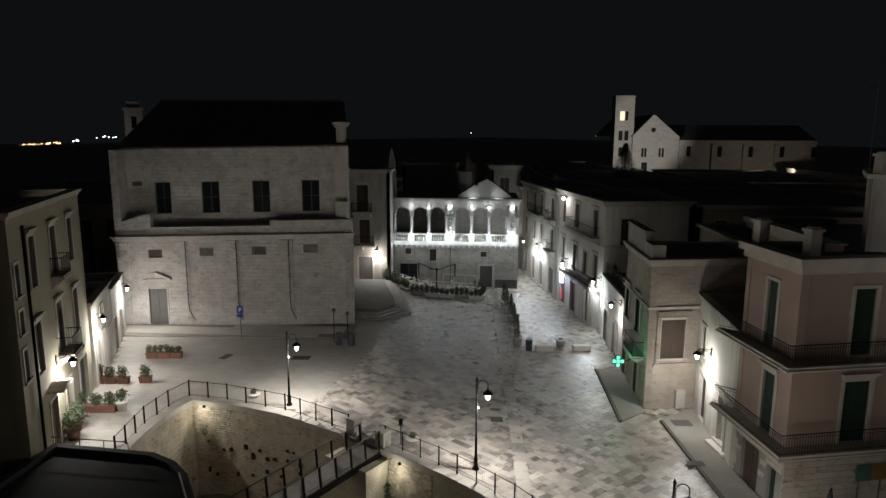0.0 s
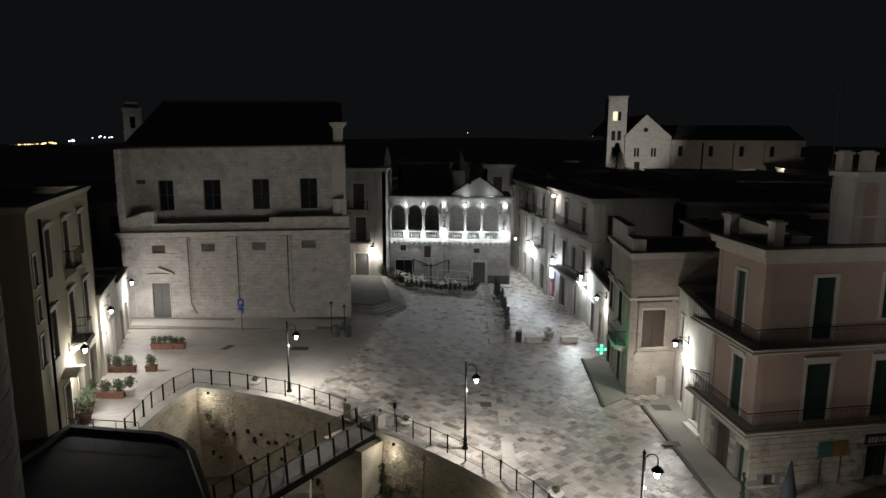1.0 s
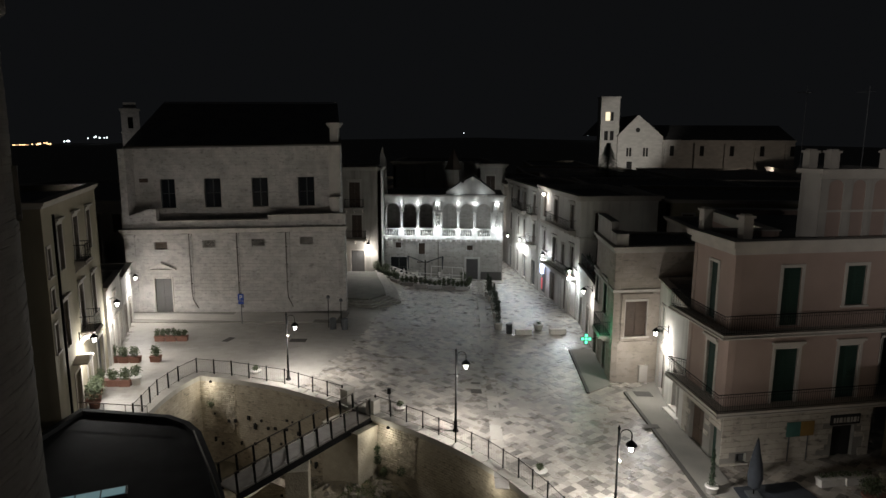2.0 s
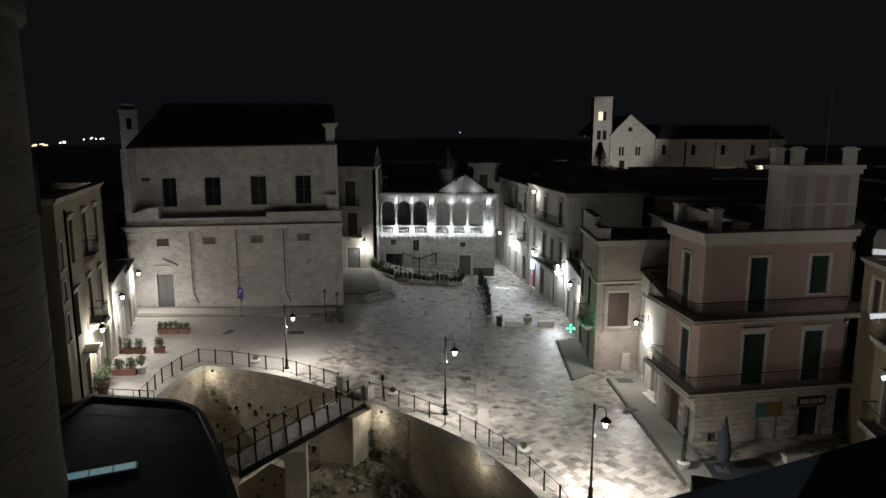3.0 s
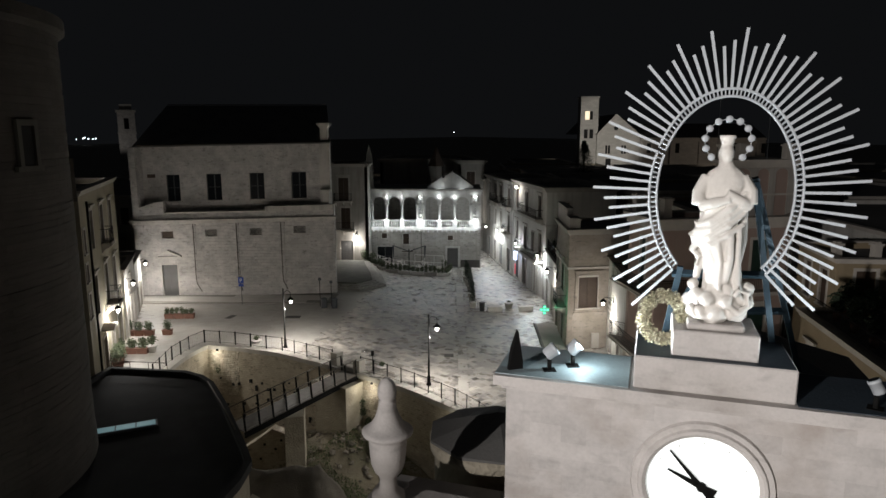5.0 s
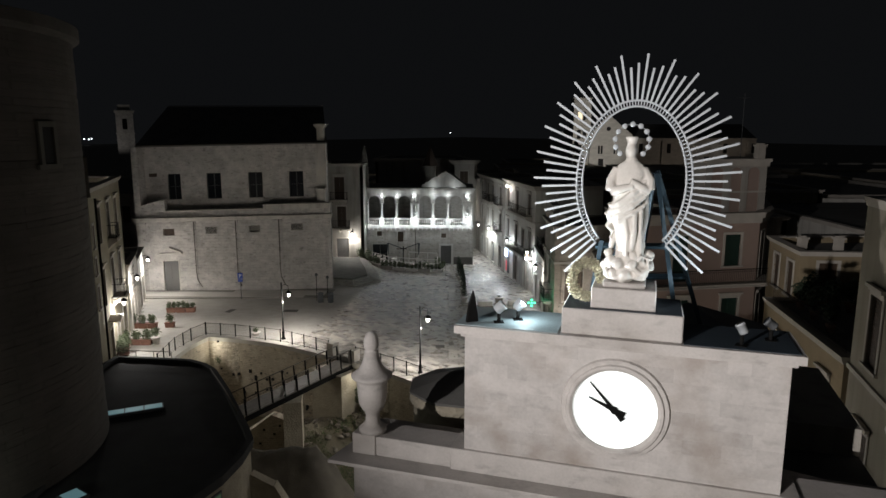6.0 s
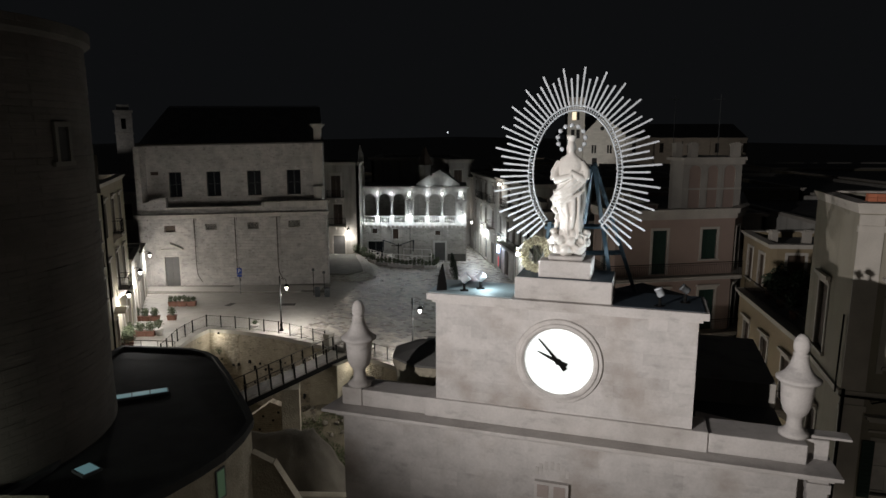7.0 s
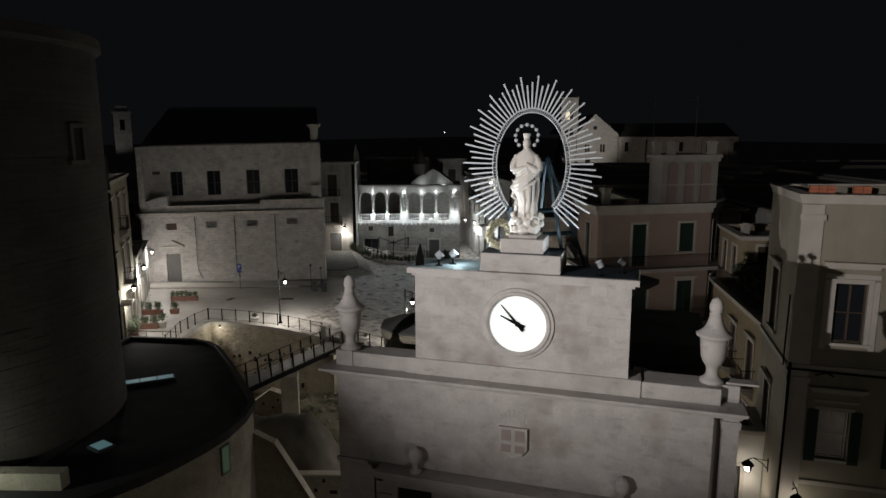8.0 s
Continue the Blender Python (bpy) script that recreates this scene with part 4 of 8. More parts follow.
for hz, rr in ((5.98, 0.024), (5.1, 0.014)):
    tube(bm, [(15.9, 47.75, hz), (9.95, 47.75, hz), (9.95, 55.6, hz)], rr, 5)
for i in range(62):
    tube(bm, [(9.95, 47.75 + 7.85 * i / 61, 4.97), (9.95, 47.75 + 7.85 * i / 61, 5.98)], 0.009, 4)
part("railing", bm, IRON, ht)
for k, (px_, py_) in enumerate(((10.3, 49.0), (10.35, 51.2), (10.3, 53.6), (10.5, 54.9))):
    tp = thing("terrace_plant", "dark bushy potted plant on the roof terrace", "potted plant", pose(px_, py_, 4.81), "roof terrace plants")
    bm = bmesh.new()
    lathe(bm, [(0.14, 0), (0.2, 0.35), (0.17, 0.35)], 10)
    part("pot", bm, POT, tp)
    bm = bmesh.new()
    for j in range(26):
        a = j * 2.4
        lean = 0.12 + 0.35 * random.random()
        tip = Vector((math.cos(a) * lean, math.sin(a) * lean, 0.7 + 0.75 * random.random()))
        side = Vector((-math.sin(a), math.cos(a), 0)) * 0.045
        foot = Vector((0, 0, 0.34))
        mid = foot.lerp(tip, 0.55) + Vector((0, 0, 0.12))
        vs = [bm.verts.new(c) for c in (foot, mid - side, tip, mid + side)]
        bm.faces.new(vs)
    part("leaves", bm, PINE, tp)
P3 = [(12.5, 33.65), (16.4, 33.75), (16.4, 41.4), (12.95, 41.1)]
h3 = house("narrow white house with a bracket lantern and a low portal", P3, -0.8, 6.9, WHITE,
           {3: [(0.9, 1.7, 3.6, 5.3, "shutter", GREEN), (1.1, 2.5, -0.4, 2.3, "door", BROWN), (5.0, 6.2, -0.3, 2.5, "door", WHITEPOT)]}, cornice=(0.15, 0.2), floor_lines=(2.9,))

# ---- pink corner house ----
PC, PR = (13.1, 29.4), (21.58, 31.33)
PK = [PC, PR, (22.9, 33.2), (27.0, 44.0), (16.6, 44.0), (16.6, 33.7), (12.5, 33.6)]
pink = house("pink plastered corner house with green shutters and two long wraparound balconies", PK, 2.45, 11.3, PINK,
             {0: [(2.62, 3.95, 2.86, 5.75, "balcony", GREEN, True), (6.3, 7.5, 2.86, 5.75, "balcony", GREEN, True), (2.65, 3.7, 6.95, 9.95, "balcony", GREEN), (6.28, 7.4, 7.9, 9.95, "shutter", GREEN)],
              1: [(0.55, 1.6, 2.86, 5.75, "balcony", GREEN, True), (0.6, 1.5, 6.95, 9.95, "balcony", GREEN)],
              2: [(1.5, 2.6, 3.4, 5.6, "shutter", GREEN, True), (5.0, 6.1, 3.4, 5.6, "shutter", GREEN, True), (1.5, 2.6, 7.6, 9.7, "shutter", GREEN)],
              6: [(2.2, 3.1, 2.86, 5.75, "balcony", GREEN, True), (1.9, 2.7, 6.95, 9.95, "balcony", GREEN)]}, cornice=(0.32, 0.62), parapet=0.3)
for z in (2.85, 6.85):
    bm = bmesh.new()
    strip = [(12.5, 33.6), PC, PR, (22.9, 33.2)]
    full = offset_poly(PK, 0.8)
    rim = [full[6], full[0], full[1], full[2]]
    prism(bm, [strip[0], strip[1], strip[2], strip[3], rim[3], rim[2], rim[1], rim[0]], z - 0.13, z)
    edge = offset_poly(PK, 0.87)
    edge = [edge[6], edge[0], edge[1], edge[2]]
    prism(bm, [strip[0], strip[1], strip[2], strip[3], edge[3], edge[2], edge[1], edge[0]], z - 0.21, z - 0.132)
    slab = part("balcony", bm, TRIM, pink, "long stone balcony with scrolled brackets")
    bm = bmesh.new()
    inner = offset_poly(PK, 0.74)
    line = [strip[0], inner[6], inner[0], inner[1], inner[2], strip[3]]
    line = [(line[0][0] - 0.02, line[0][1])] + line[1:]
    for hz, rr in ((0.95, 0.024), (0.1, 0.015), (0.8, 0.01)):
        tube(bm, [(x, y, z + hz) for x, y in line], rr, 5)
    for (ax, ay), (bx, by) in zip(line, line[1:]):
        k = max(1, int(math.hypot(bx - ax, by - ay) / 0.13))
        for i in range(k):
            x, y = ax + (bx - ax) * i / k, ay + (by - ay) * i / k
            tube(bm, [(x, y, z), (x, y, z + 0.95)], 0.009, 4)
    part("railing", bm, IRON, slab)
# panelled attic block and chimneys on the roof
AT = [(18.1, 32.05), (22.45, 33.0), (22.05, 37.0), (19.45, 36.8), (17.45, 32.8)]
for a in range(5):
    b = (a + 1) % 5
    bm = bmesh.new()
    wall_sheet(bm, math.hypot(AT[b][0] - AT[a][0], AT[b][1] - AT[a][1]), 11.0, 14.5, [], 0.2)
    part("attic_wall", bm, GREY if a else PINK, pink, m=frame_at(AT[a], AT[b]))
am = frame_at(AT[0], AT[1])
for a, b in ((0.0, 0.45), (1.33, 1.85), (2.64, 3.1), (3.97, 4.45)):
    part("attic_pilaster", boxes((a, b, -0.08, -0.003, 11.0, 14.2)), GREY, pink, m=am)
for a, b in ((0.452, 1.328), (1.852, 2.638), (3.102, 3.968)):
    bm = bmesh.new()
    r, c, k = (b - a) / 2, (a + b) / 2, 8
    arc = [(c - r * math.cos(math.pi * i / k), 13.85 + 0.32 * math.sin(math.pi * i / k)) for i in range(k + 1)]
    for (xa, za), (xb, zb) in zip(arc, arc[1:]):
        slab_from(bm, [(xa, za), (xb, zb), (xb, 14.2), (xa, 14.2)], -0.07, -0.003)
    part("attic_arch", bm, GREY, pink, m=am)
part("attic_band", boxes((0, 4.45, -0.11, -0.082, 12.5, 12.62)), TRIM, pink, m=am)
part("attic_cornice", boxes((-0.1, 4.55, -0.2, -0.003, 14.22, 14.5)), TRIM, pink, m=am)
bm = bmesh.new()
prism(bm, offset_poly(AT, 0.25), 14.502, 14.72)
part("attic_cap", bm, TRIM, pink)
for x, y, z, h in ((13.75, 30.2, 11.2, 1.2), (12.85, 33.2, 11.2, 1.2), (17.95, 33.05, 14.72, 0.8), (18.95, 32.85, 14.72, 0.8), (22.1, 33.4, 14.72, 0.8)):
    chimney(pink, x, y, z, h, 0.5, TRIM, 12)

# ---- ochre houses across the side street ----
YH = [(18.4, 15.5), (28.5, 14.9), (28.5, 25.0), (19.7, 25.3)]
ochre = house("ochre plastered house with hooded windows and a roof terrace", YH, -0.8, 7.1, YELLOW,
              {3: [(1.2, 2.2, 3.4, 5.6, "balcony", BROWN, True), (4.4, 5.4, 3.4, 5.6, "balcony", BROWN, True), (7.6, 8.6, 3.4, 5.6, "balcony", BROWN, True), (1.3, 2.4, -0.4, 2.1, "door", BROWN), (4.4, 5.6, -0.4, 2.1, "shop", DARKDOOR), (7.6, 8.7, -0.4, 2.1, "door", BROWN)]}, cornice=(0.22, 0.3), parapet=0.12)
mo = frame_at(YH[3], YH[0])
for q in (0.7, 3.9, 7.1):
    balcony(ochre, mo, q, q + 2.0, 3.35, 0.7)
bm = bmesh.new()
for hz, rr in ((8.02, 0.024), (7.3, 0.014)):
    tube(bm, [(mo @ Vector((0.2, 0.15, 0))).to_tuple()[:2] + (hz,), (mo @ Vector((9.6, 0.15, 0))).to_tuple()[:2] + (hz,)], rr, 5)
for i in range(72):
    p = mo @ Vector((0.2 + 9.4 * i / 71, 0.15, 0))
    tube(bm, [(p.x, p.y, 7.1), (p.x, p.y, 8.02)], 0.009, 4)
part("railing", bm, IRON, ochre)
YU = [(21.3, 25.35), (29.0, 24.9), (29.0, 31.5), (22.1, 30.9)]
ochre_up = house("taller ochre house with dark shutters behind the roof terrace", YU, -0.8, 9.8, YELLOW,
                 {0: [(1.0, 2.0, 7.1, 9.2, "balcony", BROWN), (3.6, 4.6, 7.1, 9.2, "balcony", BROWN)], 3: [(1.2, 2.2, 7.0, 9.0, "shutter", BROWN), (3.6, 4.6, 7.0, 9.0, "shutter", BROWN)]}, cornice=(0.16, 0.2))
for x, y, h in ((22.3, 27.3, 0.8), (24.0, 26.6, 0.9)):
    chimney(ochre_up, x, y, 9.45, h, 0.4, TRIM, 8)

# ---- big house by the gate ----
RC = (15.7, 7.9)
RH = [RC, (27.3, 4.9), (29.5, 12.6), (16.95, 12.75)]
rh = house("large cream palace with moulded windows and a string course", RH, -0.8, 14.05, PALACE,
           {0: [(1.32, 2.36, 8.74, 10.95, "glass", BROWN), (3.9, 4.94, 8.74, 10.95, "glass", BROWN), (6.5, 7.54, 8.74, 10.95, "glass", BROWN),
                (1.2, 2.2, 4.22, 6.1, "glass", WHITEPOT), (3.76, 4.76, 4.22, 6.1, "glass", WHITEPOT), (6.35, 7.35, 4.22, 6.1, "glass", WHITEPOT)],
            3: [(1.5, 2.6, 8.35, 10.85, "shutter", BROWN, True), (1.6, 2.6, 4.0, 6.0, "shutter", BROWN, True)]},
           cornice=(0.1, 0.26), floor_lines=(7.74,))
rm, rs = frame_at(RH[0], RH[1]), frame_at(RH[3], RH[0])
bm = bmesh.new()
box(bm, 0.0, 0.72, -0.07, -0.003, -0.6, 7.64)
box(bm, 0.0, 0.72, -0.07, -0.003, 7.84, 13.75)
box(bm, -0.04, 0.78, -0.13, -0.003, 13.2, 13.4)
box(bm, -0.04, 0.78, -0.13, -0.003, 7.15, 7.35)
part("corner_pilaster", bm, TRIM, rh, m=rm)
part("ground_band", boxes((0.75, 11.9, -0.06, -0.003, 3.1, 3.26)), TRIM, rh, m=rm)
for a, b in ((1.32, 2.36), (3.9, 4.94), (6.5, 7.54)):
    bm = bmesh.new()
    box(bm, a - 0.48, b + 0.38, -0.34, -0.003, 11.62, 11.74)
    box(bm, a - 0.36, b + 0.28, -0.18, -0.003, 11.5, 11.618)
    box(bm, a - 0.36, a - 0.17, -0.06, -0.003, 8.5, 11.05)
    box(bm, b + 0.17, b + 0.36, -0.06, -0.003, 8.5, 11.05)
    box(bm, a - 0.36, b + 0.36, -0.06, -0.003, 11.13, 11.3)
    part("window_hood", bm, TRIM, rh, m=rm)
for a, b in ((1.2, 2.2), (3.76, 4.76), (6.35, 7.35)):
    bm = bmesh.new()
    box(bm, a - 0.42, b + 0.46, -0.3, -0.003, 6.94, 7.06)
    box(bm, a - 0.3, b + 0.34, -0.15, -0.003, 6.82, 6.938)
    box(bm, a - 0.24, b + 0.26, -0.07, -0.003, 6.44, 6.52)
    part("window_hood", bm, TRIM, rh, m=rm)
    # pale slatted blind behind the panes
    bm = bmesh.new()
    box(bm, a + 0.07, b - 0.07, 0.193, 0.199, 4.29, 6.03)
    part("blind", bm, WHITEPOT, rh, "pale blind behind the window", m=rm)
    for x0 in (a - 0.4, b + 0.04):
        bm = bmesh.new()
        box(bm, x0, x0 + 0.36, -0.13, -0.08, 4.1, 6.14)
        for q in range(12):
            box(bm, x0 + 0.05, x0 + 0.31, -0.15, -0.131, 4.2 + q * 0.155, 4.3 + q * 0.155)
        part("shutter", bm, GREEN, rh, "open dark green louvred shutter", m=rm)
bm = bmesh.new()
tube(bm, [(0.05, -0.16, 7.9), (0.02, -0.16, 3.0), (0.0, -0.16, -0.4)], 0.05, 6)
part("downpipe", bm, IRON, rh, m=rm)
bm = bmesh.new()
tube(bm, [(-0.05, -0.14, 7.66), (3.0, -0.15, 7.6), (11.0, -0.15, 7.55)], 0.04, 5)
tube(bm, [(0.9, -0.2, 7.5), (1.25, -0.2, 7.62), (1.5, -0.2, 7.5)], 0.03, 5)
part("cable", bm, IRON, rh, m=rm)
bm = bmesh.new()
tube(bm, [(4.9, -0.1, 10.4), (4.86, -0.12, 8.2), (4.95, -0.14, 7.7)], 0.03, 5)
part("side_cable", bm, IRON, rh, m=rs)
for x, w in ((0.35, 0.85), (1.75, 0.7), (3.4, 1.1), (6.2, 1.0)):
    bs = thing("block_stack", "small stack of red clay blocks on the palace roof edge", "brick stack", rm @ pose(x, 0.55, 14.125), "red block stacks")
    for q in range(int(w / 0.28)):
        for lay in range(2):
            part("block", boxes((q * 0.28, q * 0.28 + 0.265, 0, 0.25, lay * 0.13, lay * 0.13 + 0.12)), REDBRICK, bs)
# low white portal in the alley beside the palace
port = house("low white plastered passage house in the alley beside the gate", [(12.6, 11.0), (16.3, 10.3), (16.9, 12.6), (13.2, 13.3)], -0.8, 3.9, WHITE,
             {0: [(1.5, 2.9, -0.4, 2.3, "door", DARKDOOR)]}, cornice=(0.1, 0.16), name="house")

# ---- left palace and the low houses beside it ----
LH = [(-20.5, 27.7), (-24.9, 39.55), (-33.0, 36.4), (-28.6, 24.7)]
left = house("cream three-storey palace with tall shuttered windows and a downpipe", LH, -0.5, 13.0, CREAM,
             {0: [(2.5, 3.4, 9.15, 11.6, "balcony", BROWN, True), (6.0, 7.0, 9.15, 11.6, "balcony", BROWN, True), (9.45, 10.4, 9.15, 11.6, "balcony", BROWN, True),
                  (2.2, 3.2, 4.95, 7.5, "balcony", BROWN, True), (5.95, 6.95, 4.95, 7.6, "balcony", BROWN, True), (9.4, 10.3, 4.95, 7.5, "balcony", BROWN, True),
                  (0.4, 0.9, 9.3, 10.7, "shutter", BROWN), (0.4, 0.9, 5.4, 6.8, "shutter", BROWN), (0.4, 0.9, 7.6, 8.6, "shutter", BROWN),
                  (3.4, 4.6, 0.4, 3.1, "door", BROWN), (6.4, 7.6, 0.4, 3.0, "door", BROWN), (9.4, 11.2, 0.4, 3.2, "shop", BIN)]}, cornice=(0.2, 0.25))
mh = frame_at(LH[0], LH[1])
balcony(left, mh, 5.6, 7.4, 9.1, 0.6)
balcony(left, mh, 5.5, 7.5, 4.9, 0.8)
bm = bmesh.new()
tube(bm, [(1.65, -0.12, 12.3), (1.65, -0.12, 4.6), (1.65, -0.12, 0.5)], 0.07, 6)
part("downpipe", bm, IRON, left, m=mh)
bm = bmesh.new()
slab_from(bm, [(3.1, 3.75), (4.9, 3.75), (4.9, 3.85), (4.0, 4.05), (3.1, 3.85)], -0.75, -0.003)
part("entrance_canopy", bm, TRIM, left, m=mh)
LW = [(-24.7, 39.55), (-27.0, 45.4), (-33.5, 43.0), (-32.0, 37.0)]
low1 = house("low white shop house with a lantern and a parapet", LW, -0.5, 5.9, WHITE,
             {0: [(0.6, 1.7, 0.4, 3.2, "shop", BIN), (2.6, 3.8, 0.4, 3.3, "door", BROWN), (4.6, 5.6, 0.4, 3.0, "shop", DARKDOOR), (2.6, 3.6, 3.9, 5.0, "shutter", BROWN)]}, cornice=(0.12, 0.2))
LW2 = [(-27.05, 45.6), (-29.3, 51.2), (-35.5, 49.0), (-33.5, 43.2)]
low2 = house("low pale plastered house running up to the church", LW2, -0.5, 5.3, WHITE,
             {0: [(0.7, 1.7, 0.4, 2.9, "door", BROWN), (3.4, 4.4, 0.4, 2.9, "door", BROWN)]}, cornice=(0.12, 0.2))
dish = thing("satellite_dish", "white satellite dish on the parapet of the low shop house", "satellite dish", pose(-25.6, 40.0, 5.97))
bm = bmesh.new()
lathe(bm, [(0.02, 0.0), (0.25, 0.05), (0.42, 0.16), (0.44, 0.17), (0.26, 0.07), (0.02, 0.02)], 18)
for v in bm.verts:
    v.co = Matrix.Rotation(radians(80), 3, "X") @ v.co + Vector((0, 0, 0.6))
part("reflector", bm, WHITEPOT, dish)
bm = bmesh.new()
tube(bm, [(0, 0, 0), (0, 0, 0.62)], 0.03, 6)
part("mast", bm, IRON, dish)

# dark houses that close the place, roofs under the night sky
CLOSE = [(-33, -12, -16, 2, 7.0), (-60, 20, -33.5, 33, 10.5), (-62, 36, -37, 60, 8.5), (-60, 62, -34, 92, 9.5), (-30, 95, -14, 120, 8.0), (-60, 96, -34, 125, 7.0),
         (17.2, 45, 30, 55.5, 9.3), (31, 34, 46, 60, 9.5), (18, 58.5, 40, 76, 10.5), (15, 78, 36, 98, 10.0), (13, 100, 34, 128, 9.0), (30, 16, 44, 31, 8.6), (38, 64, 60, 100, 9.5),
         (-28, 128, 6, 152, 8.0), (10, 132, 34, 156, 9.0), (37, 110, 62, 150, 9.0), (48, 20, 70, 60, 9.0), (64, 66, 96, 118, 9.5), (-16, 86, -1.5, 93, 8.5), (66, 122, 110, 150, 9.5), (14, 158, 29, 190, 9.0)]
for k, (x0, y0, x1, y1, hh) in enumerate(CLOSE):
    w = x1 - x0
    n = max(2, int(w / 4))
    house(random.choice(["dark flat-roofed town house in the old quarter", "unlit flat-roofed plaster house among the old roofs", "dim old town house with a flat roof terrace"]),
          [(x0, y0), (x1, y0), (x1, y1), (x0, y1)], -1.5, hh, (GREY, WHITE, CREAM)[k % 3],
          {0: [(w * (i + 0.35) / n, w * (i + 0.35) / n + 1.0, hh - 3.2, hh - 1.3, "shutter", BROWN) for i in range(n)]}, cornice=(0.2, 0.25), group="old town houses")
hut = thing("roof_hut", "small stair hut with a clay tiled pyramid roof", "roof hut", pose(-2.8, 89.5, 8.15))
part("wall", boxes((-0.8, 0.8, -0.8, 0.8, 0, 3.4)), GREY, hut)
bm = bmesh.new()
lathe(bm, [(1.25, 3.4), (1.2, 3.5), (0.05, 6.3)], 4, smooth=False)
part("roof", bm, TILE, hut)

# ---- floodlit cathedral on the skyline ----
FAR = Matrix.Translation((-0.39, 1.69, 16.4)) @ Matrix.Scale(0.897, 4) @ Matrix.Translation((0.39, -1.69, -16.4))
cath = thing("cathedral", "floodlit pale stone cathedral with gabled front, bell tower and long nave", "cathedral", FAR)
bm = bmesh.new()
wall_sheet(bm, 12.4, -4, 15.9, [(2.5, 3.1, 10.6, 13.0), (3.3, 3.9, 10.6, 13.0), (7.1, 7.7, 10.6, 13.0), (7.9, 8.5, 10.6, 13.0), (2.7, 4.2, 6.0, 9.2)], 0.8)
part("front_wall", bm, CATH, cath, m=pose(39.7, 183, 0))
bm = bmesh.new()
k = 20
gable = [(0.0, 15.9), (12.4, 15.9), (12.4, 16.1), (5.6, 21.85), (5.2, 21.85), (0.0, 16.3)]
slab_from(bm, gable, 0.003, 0.8)
part("gable", bm, CATH, cath, m=pose(39.7, 183, 0))
bm = bmesh.new()
lathe(bm, [(0.62, -0.1), (0.62, 0.0)], 20)
for v in bm.verts:
    v.co = Matrix.Rotation(radians(90), 3, "X") @ v.co
part("rose_window", bm, VOID, cath, m=pose(45.1, 182.97, 17.9))
bm = bmesh.new()
slab_from(bm, [(-0.3, 16.1), (12.7, 16.0), (5.4, 22.0)], 0.85, 60)
part("nave_roof", bm, ROOF, cath, m=pose(39.7, 183, 0, 0, 0, 0))
bm = bmesh.new()
hl = [(2.0 + 8.2 * i, 3.2 + 8.2 * i, 10.8, 13.6) for i in range(5)]
wall_sheet(bm, 36.0, -4, 15.2, hl, 0.8)
part("side_wall", bm, CATH, cath, m=pose(52.3, 183.6, 0))
for h in hl:
    opening(cath, pose(52.3, 183.6, 0), *h, kind="dark", leaf=VOID, trim=CATH, border=0.0, sill=False)
for h in ((2.5, 3.1), (3.3, 3.9), (7.1, 7.7), (7.9, 8.5)):
    opening(cath, pose(39.7, 183, 0), h[0], h[1], 10.6, 13.0, kind="dark", leaf=VOID, trim=CATH, border=0.0, sill=False)
for i in range(5):
    part("buttress", boxes((0.4 + 8.2 * i, 1.3 + 8.2 * i, -0.6, -0.003, 2, 14.2)), CATH, cath, m=pose(52.3, 183.6, 0))
part("eave", boxes((0, 36, -0.35, -0.003, 14.6, 15.2)), CATH, cath, m=pose(52.3, 183.6, 0))
bm = bmesh.new()
slab_from(bm, [(183.6, 15.25), (195, 15.25), (195, 19.4)], 52.3, 88.3)
for v in bm.verts:
    v.co = Vector((v.co.y, v.co.x, v.co.z))
part("side_roof", bm, ROOF, cath)
bm = bmesh.new()
wall_sheet(bm, 5.1, -4, 26.6, [(1.1, 2.2, 15.0, 17.6), (2.7, 3.8, 15.0, 17.6), (1.3, 2.6, 10.8, 13.2), (1.3, 2.6, 20.4, 22.8)], 0.9)
tw = part("tower_wall", bm, CATH, cath, m=pose(35.05, 184.5, 0))
part("tower_body", boxes((0, 5.1, 0.95, 5.1, -4, 26.6)), CATH, cath, m=pose(35.05, 184.5, 0))
for r in ((-0.15, 5.25, -0.2, -0.003, 18.6, 18.95), (-0.15, 5.25, -0.2, -0.003, 14.0, 14.25), (-0.2, 5.3, -0.25, 5.3, 26.602, 27.0)):
    part("string_course", boxes(r), CATH, cath, m=pose(35.05, 184.5, 0))
for a, b, c, d in ((1.1, 2.2, 15.0, 17.6), (2.7, 3.8, 15.0, 17.6), (1.3, 2.6, 10.8, 13.2)):
    part("belfry_opening", boxes((a, b, 0.3, 0.4, c, d)), VOID, cath, m=pose(35.05, 184.5, 0))
part("belfry_opening", boxes((2.7, 3.5, -0.02, -0.004, 20.4, 22.8)), VOID, cath, m=pose(35.05, 184.5, 0))
part("portal", boxes((2.7, 4.2, -0.05, 0.4, 6.0, 9.2)), VOID, cath, m=pose(39.7, 183, 0))
part("lit_opening", boxes((1.3, 2.6, 0.5, 0.6, 20.4, 22.8)), plain_glow("warm_belfry_glow", (1.0, 0.85, 0.6), 0.9), cath, m=pose(35.05, 184.5, 0))
flood("cathedral_flood", FAR @ Vector((36, 152, 10.5)), FAR @ Vector((41.5, 183, 16)), 11700, 48, NEUTRAL)
flood("cathedral_side_flood", FAR @ Vector((72, 161.5, 8.6)), FAR @ Vector((72, 184, 12)), 900, 140, (1.0, 0.85, 0.72))

